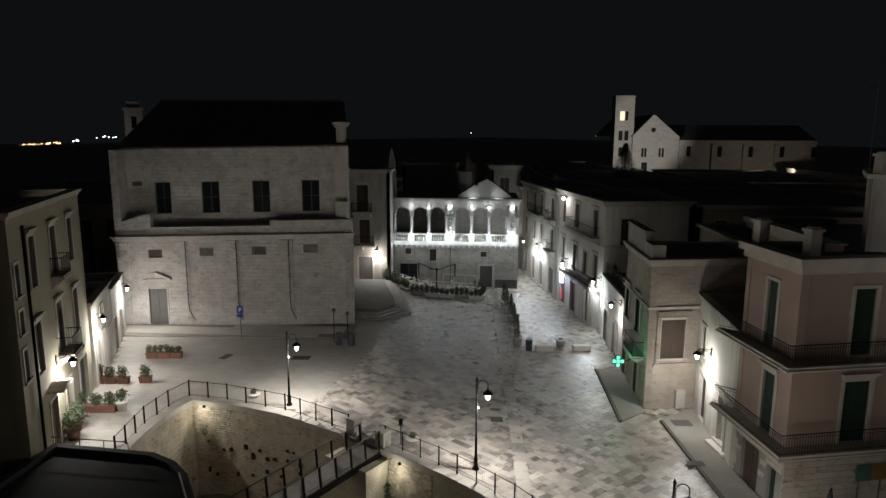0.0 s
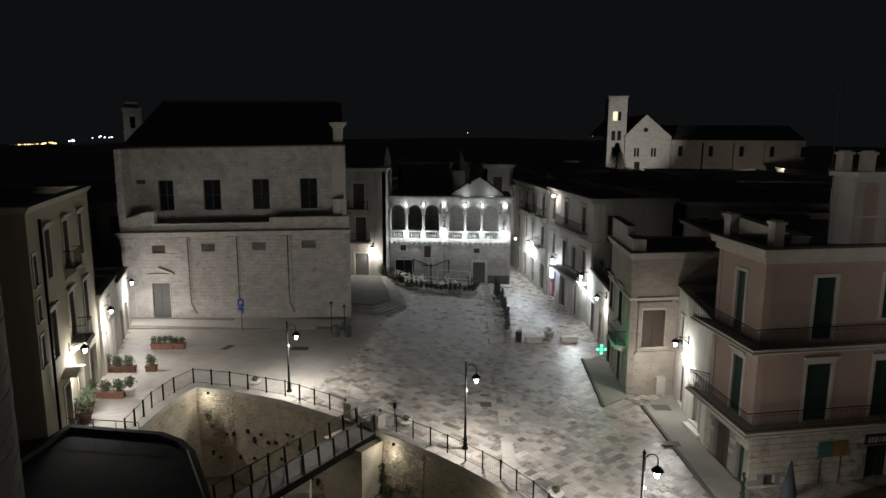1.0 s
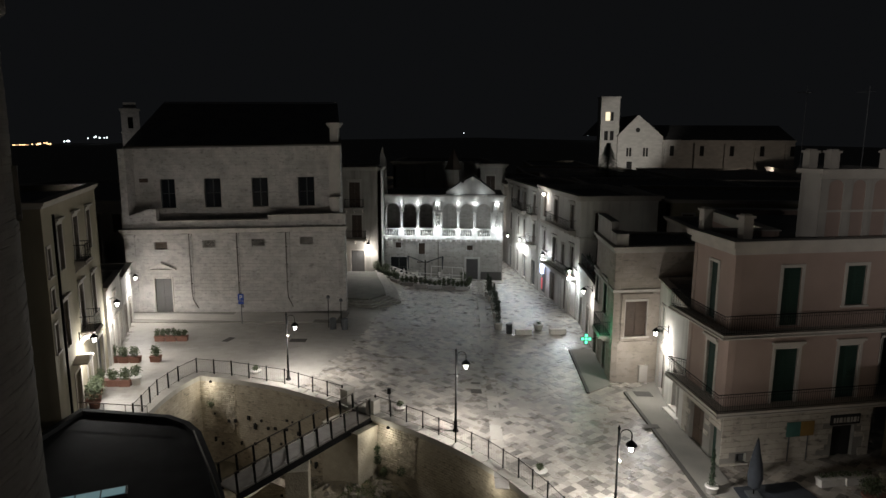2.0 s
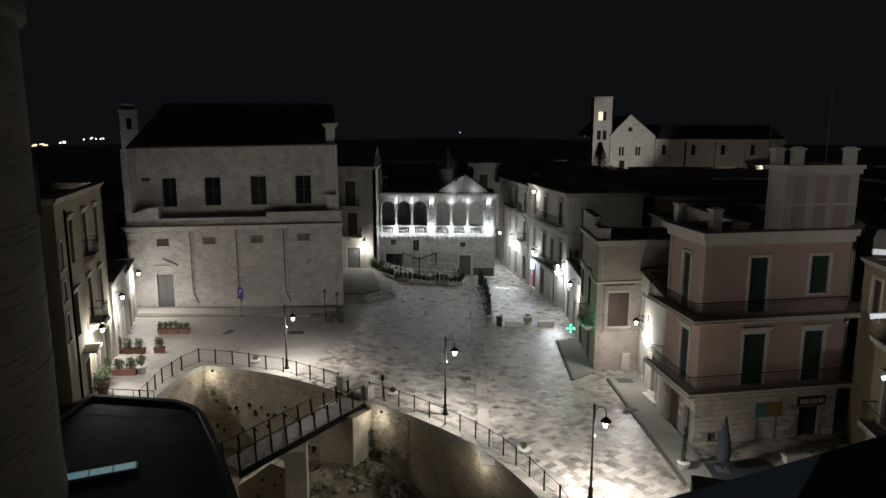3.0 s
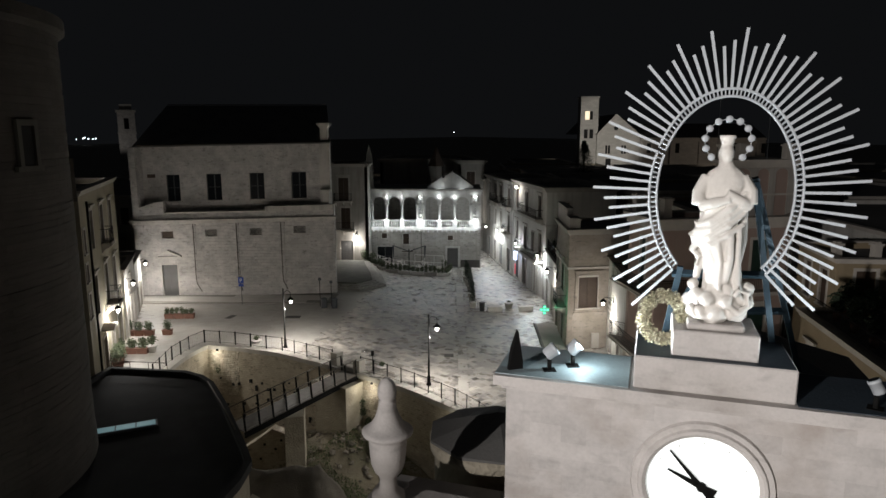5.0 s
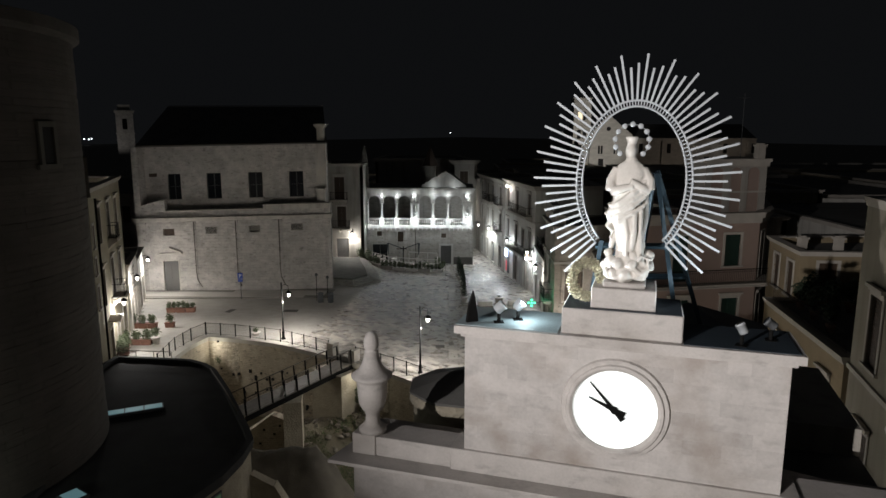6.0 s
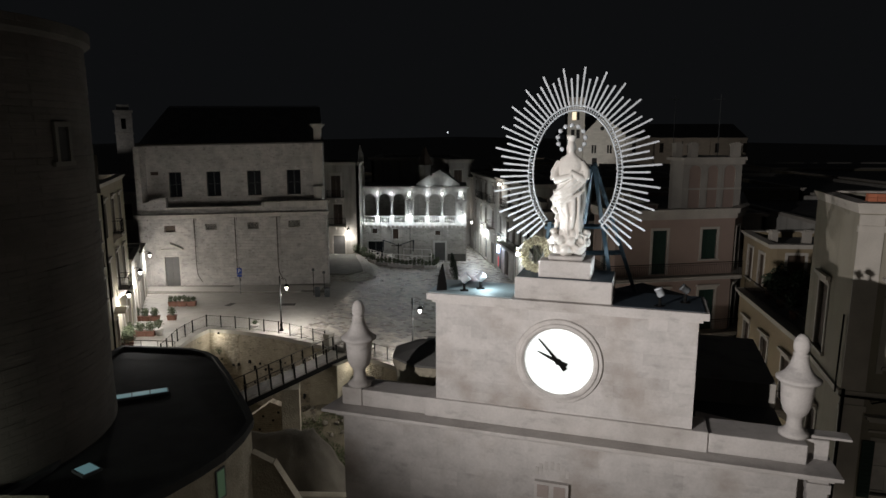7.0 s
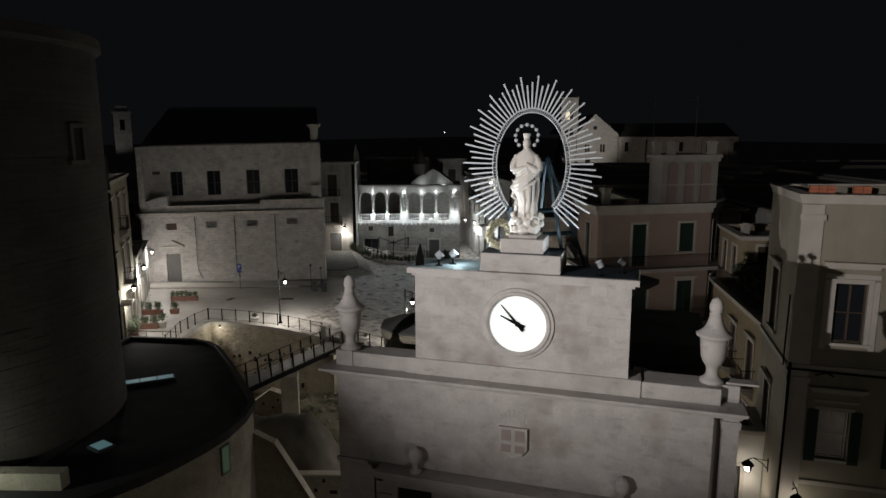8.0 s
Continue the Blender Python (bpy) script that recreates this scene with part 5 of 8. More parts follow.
# conifer before the cathedral
tree = thing("conifer", "dark conifer rising over the roofs before the cathedral", "tree", pose(24.2, 118, 1.5))
bm = bmesh.new()
tube(bm, [(0, 0, -1), (0.1, 0, 6), (0, 0.1, 13)], 0.3, 7, 0.06)
part("trunk", bm, BROWN, tree)
bm = bmesh.new()
for i in range(5200):
    h = random.random() ** 0.7
    r = (1 - h) * 7.5 * (0.55 + 0.45 * noise.noise(Vector((h * 9, i * 0.01, 0)))) + 0.1
    a = random.uniform(0, 6.28)
    q = r * math.sqrt(random.random())
    c = Vector((q * math.cos(a), q * math.sin(a), 4 + h * 9.6 - q * 0.25))
    d = Vector((math.cos(a), math.sin(a), -0.3)) * random.uniform(0.25, 0.5)
    s = Vector((-math.sin(a), math.cos(a), 0.2)) * 0.09
    bm.faces.new([bm.verts.new(c - s), bm.verts.new(c + d), bm.verts.new(c + s)])
part("crown", bm, PINE, tree)

# ---- round tower ----
tower = thing("round_tower", "massive dark round stone tower with small windows", "tower")
TX, TY, TR = -22.65, 15.54, 8.0
bm = bmesh.new()
seg, courses = 120, 104
loops = []
for i in range(courses):
    z0, z1 = -7.0 + 27.6 * i / courses, -7.0 + 27.6 * (i + 1) / courses
    proud = random.uniform(0.0, 0.014)
    for z, inset in ((z0, 0.01), (z0 + 0.02, 0.0), (z1 - 0.02, 0.0)):
        r = TR + max(0.0, (3.0 - z) * 0.05) + proud - inset
        loops.append([bm.verts.new(((r + 0.03 * noise.noise(Vector((k * 0.55, i * 3.1, 0)))) * math.cos(2 * math.pi * k / seg), (r + 0.03 * noise.noise(Vector((k * 0.55, i * 3.1, 0)))) * math.sin(2 * math.pi * k / seg), z)) for k in range(seg)])
for a, b in zip(loops, loops[1:]):
    for k in range(seg):
        bm.faces.new((a[k], a[(k + 1) % seg], b[(k + 1) % seg], b[k]))
bm.faces.new(loops[-1])
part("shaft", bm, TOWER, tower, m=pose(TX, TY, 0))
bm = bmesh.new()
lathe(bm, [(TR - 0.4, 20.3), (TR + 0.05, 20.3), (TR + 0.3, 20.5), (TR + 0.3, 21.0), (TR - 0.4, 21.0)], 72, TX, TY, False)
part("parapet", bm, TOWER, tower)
for ang, z, w, h in ((-2, 15.2, 0.7, 1.4), (35, 13.6, 0.7, 1.4)):
    mm = Matrix.Translation((TX, TY, 0)) @ Matrix.Rotation(radians(ang), 4, "Z")
    bm = bmesh.new()
    for r in ((-w / 2 - 0.2, -w / 2, z - 0.1, z + h), (w / 2, w / 2 + 0.2, z - 0.1, z + h), (-w / 2 - 0.2, w / 2 + 0.2, z + h, z + h + 0.22), (-w / 2 - 0.35, w / 2 + 0.35, z - 0.3, z - 0.1)):
        box(bm, TR - 0.1, TR + 0.14, r[0], r[1], r[2], r[3], mm)
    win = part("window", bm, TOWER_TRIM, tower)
    bm = bmesh.new()
    box(bm, TR - 0.1, TR + 0.06, -w / 2, w / 2, z - 0.1, z + h, mm)
    part("pane", bm, VOID, win)

# ---- flat-roofed visitor building at the foot of the tower ----
VB = [(-16.4, 6.5), (-13.3, 6.6), (-11.7, 7.9), (-10.1, 9.8), (-9.2, 11.3), (-8.5, 12.7), (-7.95, 14.2), (-7.7, 16.0), (-7.75, 17.6), (-8.35, 18.8), (-11.0, 23.5), (-13.0, 26.7), (-14.0, 27.7), (-15.3, 28.4), (-20.2, 28.9), (-20.6, 22.5), (-15.5, 18.5), (-15.0, 12.5)]
visit = thing("visitor_building", "low curved building with a dark flat roof around the tower foot", "building")
bm = bmesh.new()
prism(bm, VB, -6.8, 1.55)
part("wall", bm, RUBBLE, visit)
bm = bmesh.new()
prism(bm, offset_poly(VB, 0.12), 1.552, 1.75)
ring(bm, VB, -0.15, 0.16, 1.752, 2.0)
part("roof", bm, FELT, visit)
bm = bmesh.new()
tube(bm, [(-13.2, 26.7, 2.06), (-11.1, 23.4, 2.06), (-9.4, 20.6, 2.06)], 0.045, 6)
part("roof_pipe", bm, RUST, visit)
bm = bmesh.new()
tube(bm, [(-20.2, 28.7, 2.5), (-16.4, 28.45, 2.5)], 0.025, 5)
for x, y in ((-20.0, 28.7), (-18.8, 28.62), (-17.6, 28.54), (-16.4, 28.46)):
    tube(bm, [(x, y, 1.98), (x, y, 2.5)], 0.02, 5)
part("handrail", bm, RUST, visit)


def skylight(x0, y0, x1, y1, w, panes):
    d = Vector((x1 - x0, y1 - y0))
    mm = frame_at((x0, y0), (x1, y1))
    bm = bmesh.new()
    L = d.length
    box(bm, -0.06, L + 0.06, -0.06, w + 0.06, 1.75, 1.88)
    s = part("skylight", bm, BIN, visit, "flat skylight with a faint teal glow", m=mm)
    for i in range(panes):
        part("pane", boxes((L * i / panes + 0.03, L * (i + 1) / panes - 0.03, 0.02, w - 0.02, 1.882, 1.9)), SKYLIGHT, s)


slot_m = frame_at((-8.5, 12.7), (-7.95, 14.2))
slot = part("window", boxes((1.0, 1.62, -0.06, -0.003, -0.2, 1.3)), BIN, visit, "narrow window with a dim green light", m=slot_m)
part("pane", boxes((1.08, 1.54, -0.075, -0.062, -0.1, 1.2)), SLOTGLOW, slot)
skylight(-16.2, 20.1, -13.7, 21.35, 0.62, 3)
skylight(-13.23, 12.14, -12.84, 12.76, 0.85, 1)
lit_wall = thing("parapet_wall", "pale rough stone parapet below the tower", "wall", kind="structure")
bm = bmesh.new()
box(bm, -18.5, -13.0, 8.9, 9.5, 1.6, 2.5)
part("masonry", bm, RUBBLE, lit_wall)

# ---- footbridge over the moat ----
bridge = thing("footbridge", "narrow steel footbridge with post railings over the moat", "bridge")
A, Bq = Vector((-6.1, 33.57, 0.15)), Vector((-11.35, 25.9, -0.45))
d = (Bq - A)
L = d.length
bmat = Matrix.Translation(A) @ d.to_track_quat("X", "Z").to_matrix().to_4x4()
part("deck", boxes((0, L, -0.72, 0.72, -0.08, 0.0)), RUST, bridge, m=bmat)
for s in (-0.78, 0.70):
    part("girder", boxes((0, L, s, s + 0.08, -0.42, -0.082)), IRON, bridge, m=bmat)
for side in (-0.7, 0.7):
    bm = bmesh.new()
    tube(bm, [(0, side, 1.05), (L, side, 1.05)], 0.035, 6)
    tube(bm, [(0, side, 0.12), (L, side, 0.12)], 0.02, 5)
    part("handrail", bm, RUST, bridge, m=bmat)
    n = 9
    for i in range(n + 1):
        x = 0.1 + (L - 0.2) * i / n
        part("post", boxes((x - 0.05, x + 0.05, side - 0.03, side + 0.03, -0.35, 1.05)), IRON, bridge, m=bmat)
for px, py, w, h in ((-8.75, 29.0, 1.7, -1.05),):
    pr = thing("bridge_pier", "broad plain masonry pier under the footbridge", "pier")
    bm = bmesh.new()
    box(bm, -0.62, 0.55, -0.9, 1.3, -7.0, -0.75, Matrix.Translation((px, py, 0)) @ Matrix.Rotation(radians(12), 4, "Z"))
    part("masonry", bm, RUBBLE, pr)
under = thing("old_wall", "low broken masonry wall with putlog holes under the footbridge", "wall")
bm = bmesh.new()
slab_from(bm, [(-12.6, -6.8), (-9.3, -6.8), (-9.3, -3.05), (-9.8, -2.75), (-10.6, -2.45), (-11.7, -3.3), (-12.6, -3.9)], 30.0, 30.7)
part("masonry", bm, RETAIN, under)
for x, z in ((-11.2, -3.6), (-10.5, -3.9), (-10.1, -3.3), (-11.5, -4.6)):
    part("putlog_hole", boxes((x, x + 0.16, 29.985, 29.998, z, z + 0.16)), VOID, under)
mound = thing("ruined_vault", "dark rubble vault of an older building in the moat", "ruin")
bm = bmesh.new()
grid = []
for j in range(15):
    y = 19.6 + 2.6 * j / 14
    row = []
    for i in range(27):
        x = -10.0 + 6.5 * i / 26
        rise = math.sin(0.5 * math.pi * (y - 19.6) / 2.6) ** 0.8
        z = -3.5 + 2.65 * rise - 0.9 * max(0.0, x + 5.8) ** 1.4 * rise ** 0.5
        z += 0.3 * noise.noise(Vector((x * 0.9, y * 0.9, 1.0))) + 0.16 * noise.noise(Vector((x * 2.7, y * 2.7, 5.0)))
        row.append(bm.verts.new((x + 0.1 * noise.noise(Vector((x * 2, y * 2, 9.0))), y + 0.25 * math.sin(x * 0.8), z)))
    grid.append(row)
for a, b in zip(grid, grid[1:]):
    for i in range(26):
        bm.faces.new((a[i], a[i + 1], b[i + 1], b[i])).smooth = True
edge = grid[0] + [r[-1] for r in grid[1:]] + grid[-1][-2::-1] + [r[0] for r in grid[-2:0:-1]]
foot = [bm.verts.new((v.co.x, v.co.y, -6.9)) for v in edge]
for k in range(len(edge)):
    bm.faces.new((edge[k], foot[k], foot[(k + 1) % len(edge)], edge[(k + 1) % len(edge)]))
part("rubble", bm, ROCK, mound)
low_wall = thing("low_ruin_wall", "low pale rubble wall with square holes in the moat", "wall")
bm = bmesh.new()
box(bm, -6.6, -2.6, 18.9, 19.5, -6.9, -3.05, bevel=0.05)
part("masonry", bm, RUBBLE, low_wall)
for x, z, w in ((-5.6, -3.75, 0.25), (-4.9, -4.1, 0.2), (-4.4, -3.5, 0.16), (-4.0, -4.2, 0.45)):
    part("hole", boxes((x, x + w, 18.885, 18.898, z, z + 0.22)), VOID, low_wall)
butt = thing("buttress", "sloping stone buttress against the curved building", "buttress")
bm = bmesh.new()
slab_from(bm, [(-7.72, -6.9), (-3.0, -6.9), (-5.1, -2.95), (-6.65, -0.27), (-7.72, 0.3)], 17.3, 17.8)
part("masonry", bm, RUBBLE, butt)
bm = bmesh.new()
slab_from(bm, [(-3.0, -6.86), (-2.95, -6.82), (-5.06, -2.92), (-6.6, -0.24), (-6.65, -0.26), (-5.1, -2.94)], 17.26, 17.84)
part("coping", bm, RUBBLE, butt)
abut = thing("bridge_abutment", "smooth rendered abutment block under the landing", "abutment", kind="structure")
bm = bmesh.new()
box(bm, -1.6, 1.3, -1.5, 0.6, -7.0, -0.25, Matrix.Translation((-6.3, 33.4, 0)) @ Matrix.Rotation(radians(-33), 4, "Z"))
part("masonry", bm, RUBBLE, abut)
for x, y in ((-7.25, 34.75), (-5.45, 33.45)):
    g = thing("gate_pillar", "short square stone pillar at the bridge landing", "pillar", pose(x, y, ground_z(x, y), 0, 0, -33), "bridge pillars")
    part("shaft", boxes((-0.3, 0.3, -0.3, 0.3, -0.3, 0.82)), COPING, g)
    part("cap", boxes((-0.33, 0.33, -0.33, 0.33, 0.82, 0.9)), COPING, g)

# ---- railings along the rim ----
RIM = {"west": [(-18.6, 31.0), (-19.0, 34.6), (-18.75, 36.9), (-18.25, 38.55)], "north": [(-18.25, 38.55), (-15.7, 38.15), (-11.74, 36.9), (-7.55, 34.75)],
       "east": [(-5.35, 33.6), (-2.39, 31.75), (-0.5, 30.27), (1.23, 28.71), (2.66, 26.98), (3.85, 25.01), (5.0, 22.6), (5.8, 19.2)]}
def nearest_on(x, y, poly):
    best = None
    for (ax, ay), (bx, by) in zip(poly, poly[1:] + poly[:1]):
        dx, dy = bx - ax, by - ay
        t = min(1, max(0, ((x - ax) * dx + (y - ay) * dy) / (dx * dx + dy * dy)))
        q = (ax + dx * t, ay + dy * t)
        r = math.hypot(q[0] - x, q[1] - y)
        if best is None or r < best[0]:
            best = (r, q)
    return best[1]


for key, run in RIM.items():
    r = thing("railing", "thin dark steel railing with wire mesh along the moat rim", "railing", group="moat railings")
    pts = subdivided(run, 1.3)
    bm = bmesh.new()
    tube(bm, [(x, y, ground_z(x, y) + 1.02) for x, y in pts], 0.018, 5)
    tube(bm, [(x, y, ground_z(x, y) + 0.15) for x, y in pts], 0.012, 4)
    part("rail", bm, IRON, r)
    bm = bmesh.new()
    for (ax, ay), (bx, by) in zip(pts, pts[1:]):
        for i in range(9):
            x, y = ax + (bx - ax) * i / 9, ay + (by - ay) * i / 9
            tube(bm, [(x, y, ground_z(x, y) + 0.15), (x, y, ground_z(x, y) + 1.0)], 0.004, 3)
    part("mesh_panel", bm, RUST, r)
    for x, y in pts:
        part("post", boxes((x - 0.035, x + 0.035, y - 0.035, y + 0.035, ground_z(x, y) - 0.02, ground_z(x, y) + 1.08)), IRON, r)
    # coping stones from the railing to the edge of the moat
    c = thing("coping", "row of pale coping stones on the moat rim", "coping", kind="structure")
    step = subdivided(run, 0.9)
    rails = []
    for i, (x, y) in enumerate(step):
        ix, iy = nearest_on(x, y, HOLE)
        d = Vector((ix - x, iy - y)).normalized()
        rails.append([(x - d.x * 0.16, y - d.y * 0.16), (ix + d.x * 0.1, iy + d.y * 0.1)])
    for _ in range(2):
        inner = [r_[1] for r_ in rails]
        for i in range(1, len(rails) - 1):
            rails[i][1] = tuple((inner[i - 1][k] + 2 * inner[i][k] + inner[i + 1][k]) / 4 for k in (0, 1))
    for (a, b), (p, q) in zip(rails, rails[1:]):
        bm = bmesh.new()
        poly = [a, b, q, p]
        mid = (sum(v[0] for v in poly) / 4, sum(v[1] for v in poly) / 4)
        prism(bm, [(mid[0] + (x - mid[0]) * 0.994, mid[1] + (y - mid[1]) * 0.994) for x, y in poly], ground_z(*mid) - 0.26, ground_z(*mid) + 0.05)
        part("coping_stone", bm, COPING, c)
    if key == "north":
        bm = bmesh.new()
        poly = [(-18.4, 38.65), (-18.9, 37.0), (-18.2, 37.1), (-17.8, 37.9), (-17.0, 38.45)]
        prism(bm, poly, ground_z(-18, 37) - 0.262, ground_z(-18, 37) + 0.046)
        part("coping_stone", bm, COPING, c)


# ---- lanterns ----
def lantern(parent, x, y, z, s=0.72):
    """A hanging lantern: dark hood, lit glass with ribs; its top is at z."""
    bm = bmesh.new()
    lathe(bm, [(0.34 * s, z - 0.32 * s), (0.33 * s, z - 0.28 * s), (0.2 * s, z - 0.14 * s), (0.1 * s, z - 0.06 * s), (0.05 * s, z)], 14, x, y)
    hood = part("hood", bm, IRON, parent)
    bm = bmesh.new()
    lathe(bm, [(0.05 * s, z - 0.74 * s), (0.13 * s, z - 0.68 * s), (0.2 * s, z - 0.34 * s), (0.17 * s, z - 0.325 * s)], 12, x, y)
    part("glass", bm, LIT, hood, "glowing frosted glass")
    bm = bmesh.new()
    for k in range(6):
        a = math.pi * k / 3
        ca, sa = math.cos(a), math.sin(a)
        tube(bm, [(x + 0.235 * s * ca, y + 0.235 * s * sa, z - 0.33 * s), (x + 0.16 * s * ca, y + 0.16 * s * sa, z - 0.68 * s), (x + 0.05 * s * ca, y + 0.05 * s * sa, z - 0.77 * s)], 0.034 * s, 4)
    part("rib", bm, IRON, hood)


def street_lamp(x, y, turn, height, watts, side):
    lamp = thing("street_lamp", "black cast-iron lamp post with a hanging lantern on a curved arm", "street lamp", pose(x, y, ground_z(x, y), 0, 0, turn), "piazza lamps")
    bm = bmesh.new()
    lathe(bm, [(0.17, 0), (0.17, 0.08), (0.11, 0.16), (0.095, 0.5), (0.12, 0.54), (0.07, 0.68), (0.058, 1.6), (0.075, 1.63), (0.05, 1.7), (0.045, height - 0.5), (0.05, height - 0.06), (0.07, height), (0.02, height + 0.14)], 12)
    part("post", bm, IRON, lamp)
    bm = bmesh.new()
    arc = [(0.06, 0, height - 0.75)]
    for k in range(13):
        a = math.pi * (1 - k / 12)
        arc.append((0.3 + 0.24 * math.cos(a), 0, height - 0.28 + 0.24 * math.sin(a)))
    arc.append((0.54, 0, height - 0.5))
    tube(bm, arc, 0.022, 6)
    part("arm", bm, IRON, lamp)
    bm = bmesh.new()
    ico(bm, 0.07, Matrix.Translation((0.06, 0, height - 1.45)))
    part("small_light", bm, WHITEPOT, lamp)
    lantern(lamp, 0.54, 0, height - 0.5)
    p = lamp.matrix_basis @ Vector((0.54, 0, height - 1.2))
    flood("street_lamp_light", p, p - Vector((0, 0, 1)), watts, 172, NEUTRAL, 0.6, 0.14)
    glow("street_lamp_side_light", p.x, p.y, p.z, watts * side, NEUTRAL, 0.14)


# unseen lamp, added to brighten the pink house base and its pavement
street_lamp(10.5, 14.0, 90, 4.7, 1500, 0.1)
street_lamp(-11.75, 37.75, 0, 4.45, 980, 0.5)
street_lamp(-0.55, 31.7, 0, 4.7, 1120, 0.22)
street_lamp(6.5, 23.3, 0, 4.6, 1900, 0.25)


def wall_lantern(x, y, z, ang, watts, reach=0.75, colour=NEUTRAL, s=0.72):
    lamp = thing("wall_lantern", "black iron wall lantern on a scrolled bracket, lit", "wall lantern", pose(x, y, z, 0, 0, ang), "wall lanterns")
    bm = bmesh.new()
    tube(bm, [(0, 0, -0.25), (reach * 0.35, 0, 0.0), (reach * 0.75, 0, 0.16), (reach, 0, 0.06)], 0.02, 6)
    tube(bm, [(0, 0, 0.1), (reach * 0.5, 0, 0.13), (reach * 0.75, 0, 0.16)], 0.015, 5)
    part("bracket", bm, IRON, lamp)
    part("wall_plate", boxes((-0.02, 0.02, -0.07, 0.07, -0.35, 0.2)), IRON, lamp)
    lantern(lamp, reach, 0, 0.06, s)
    p = lamp.matrix_basis @ Vector((reach, 0, -0.72))
    glow("wall_lantern_light", p.x, p.y, p.z, watts * 0.4, colour, 0.12)
    flood("wall_lantern_downlight", p - Vector((0, 0, 0.02)), p - Vector((0, 0, 1)), watts * 0.75, 165, colour, 0.4, 0.12)


wall_lantern(-22.25, 32.45, 4.9, 20, 720)
wall_lantern(-25.05, 39.9, 5.0, 20, 780)
wall_lantern(-28.75, 49.3, 4.7, 20, 680)
wall_lantern(12.75, 38.1, 4.3, 184, 560, 0.8)
wall_lantern(9.8, 48.6, 4.4, 180, 230, 0.7)
wall_lantern(-11.9, 71.45, 4.1, 270, 330, 0.7)
wall_lantern(9.75, 56.5, 4.4, 190, 600, 0.7, COOL)
wall_lantern(8.2, 65.4, 4.2, 190, 600, 0.7, COOL)
wall_lantern(6.4, 75.0, 4.3, 190, 640, 0.7, COOL)
wall_lantern(3.72, 78.0, 4.3, 0, 520, 0.7, COOL)
wall_lantern(3.6, 91.0, 4.3, 190, 640, 0.7, COOL)
p = rs @ Vector((3.4, 0, 2.95))
wall_lantern(p.x, p.y, p.z, 165, 60, 0.75, WARM)
p = rm @ Vector((0.55, 0, 3.0))
wall_lantern(p.x, p.y, p.z, 255, 60, 0.8, WARM)
# lanterns added at guessed places to brighten the dark houses behind
wall_lantern(22.0, 99.95, 6.0, 270, 380, 0.7, WARM)
wall_lantern(-10.0, 127.95, 5.5, 270, 380, 0.7, WARM)
wall_lantern(45.0, 109.95, 6.0, 270, 380, 0.7)
wall_lantern(24.0, 77.95, 6.5, 270, 260, 0.7)
wall_lantern(2.2, 87.95, 6.6, 270, 160, 0.7)
wall_lantern(-9.0, 85.95, 6.0, 270, 120, 0.7)

# ---- town gate ----
GM = pose(4.7, -1.45, 0, 0, 0, -15.7)
gate = thing("town_gate", "pale ashlar town gate with clock storey, cornices and urn finials", "gate", GM)
gate_core = [(-4.42, 4.22, 0.012, 1.5, 7.0, 10.5), (-4.42, -2.1, 0.012, 1.5, -0.8, 7.0), (2.1, 4.22, 0.012, 1.5, -0.8, 7.0), (4.22, 4.72, 0.4, 1.5, -0.8, 10.5)]
part("core", boxes(*gate_core), MORTAR, gate)
part("clock_core", boxes((-2.35, 2.45, 0.012, 0.95, 10.9, 13.05)), MORTAR, gate)
bm = bmesh.new()
section = [(-0.003, 10.28), (-0.12, 10.28), (-0.14, 10.36), (-0.24, 10.38), (-0.27, 10.45), (-0.38, 10.47), (-0.38, 10.54), (1.5, 10.54), (1.5, 10.28)]
section = [(y, 10.66 - (10.54 - z) * 0.85) for y, z in section]
ends = [[bm.verts.new((sx * ((4.46 if sx < 0 else 4.74) + (0.3 if sx < 0 else 0.1) * min(1.0, max(0.0, -y) / 0.38)), y, z)) for y, z in section] for sx in (-1, 1)]
for k in range(9):
    bm.faces.new((ends[0][k], ends[0][(k + 1) % 9], ends[1][(k + 1) % 9], ends[1][k]))
bm.faces.new(ends[0][::-1])
bm.faces.new(ends[1])
part("main_cornice", bm, GATE_TRIM, gate)
for r in ((-4.45, -4.004, -0.02, 0.7, 10.662, 11.04), (-4.0, -2.604, 0.0, 0.6, 10.662, 11.02), (-2.6, 2.748, -0.06, 0.6, 10.662, 11.05), (2.752, 4.348, -0.02, 0.7, 10.662, 11.02), (4.36, 4.74, 0.25, 0.7, 10.662, 11.03), (4.45, 5.1, 0.3, 0.6, 11.032, 11.08)):
    bm = bmesh.new()
    box(bm, *r, bevel=0.012)
    part("parapet_block", bm, GATE_TRIM, gate)
bm = bmesh.new()
box(bm, -2.42, 2.53, -0.08, 1.0, 13.052, 13.12)
box(bm, -2.51, 2.62, -0.17, 1.1, 13.122, 13.25)
part("top_slab", bm, GATE_TRIM, gate)
part("string_course", boxes((-4.5, -3.36, -0.05, -0.003, 8.14, 8.24)), GATE_TRIM, gate)
part("string_course", boxes((3.36, 4.24, -0.05, -0.003, 8.14, 8.24)), GATE_TRIM, gate)
for sx in (-1, 1):
    bm = bmesh.new()
    box(bm, *sorted((sx * 3.4, sx * 2.86)), -0.14, -0.003, 0.0, 7.798)
    box(bm, *sorted((sx * 3.3, sx * 2.98)), -0.19, -0.139, 0.3, 7.5)
    part("portal_jamb", bm, GATE_TRIM, gate)
bm = bmesh.new()
box(bm, -3.33, 3.33, -0.46, -0.003, 8.12, 8.22)
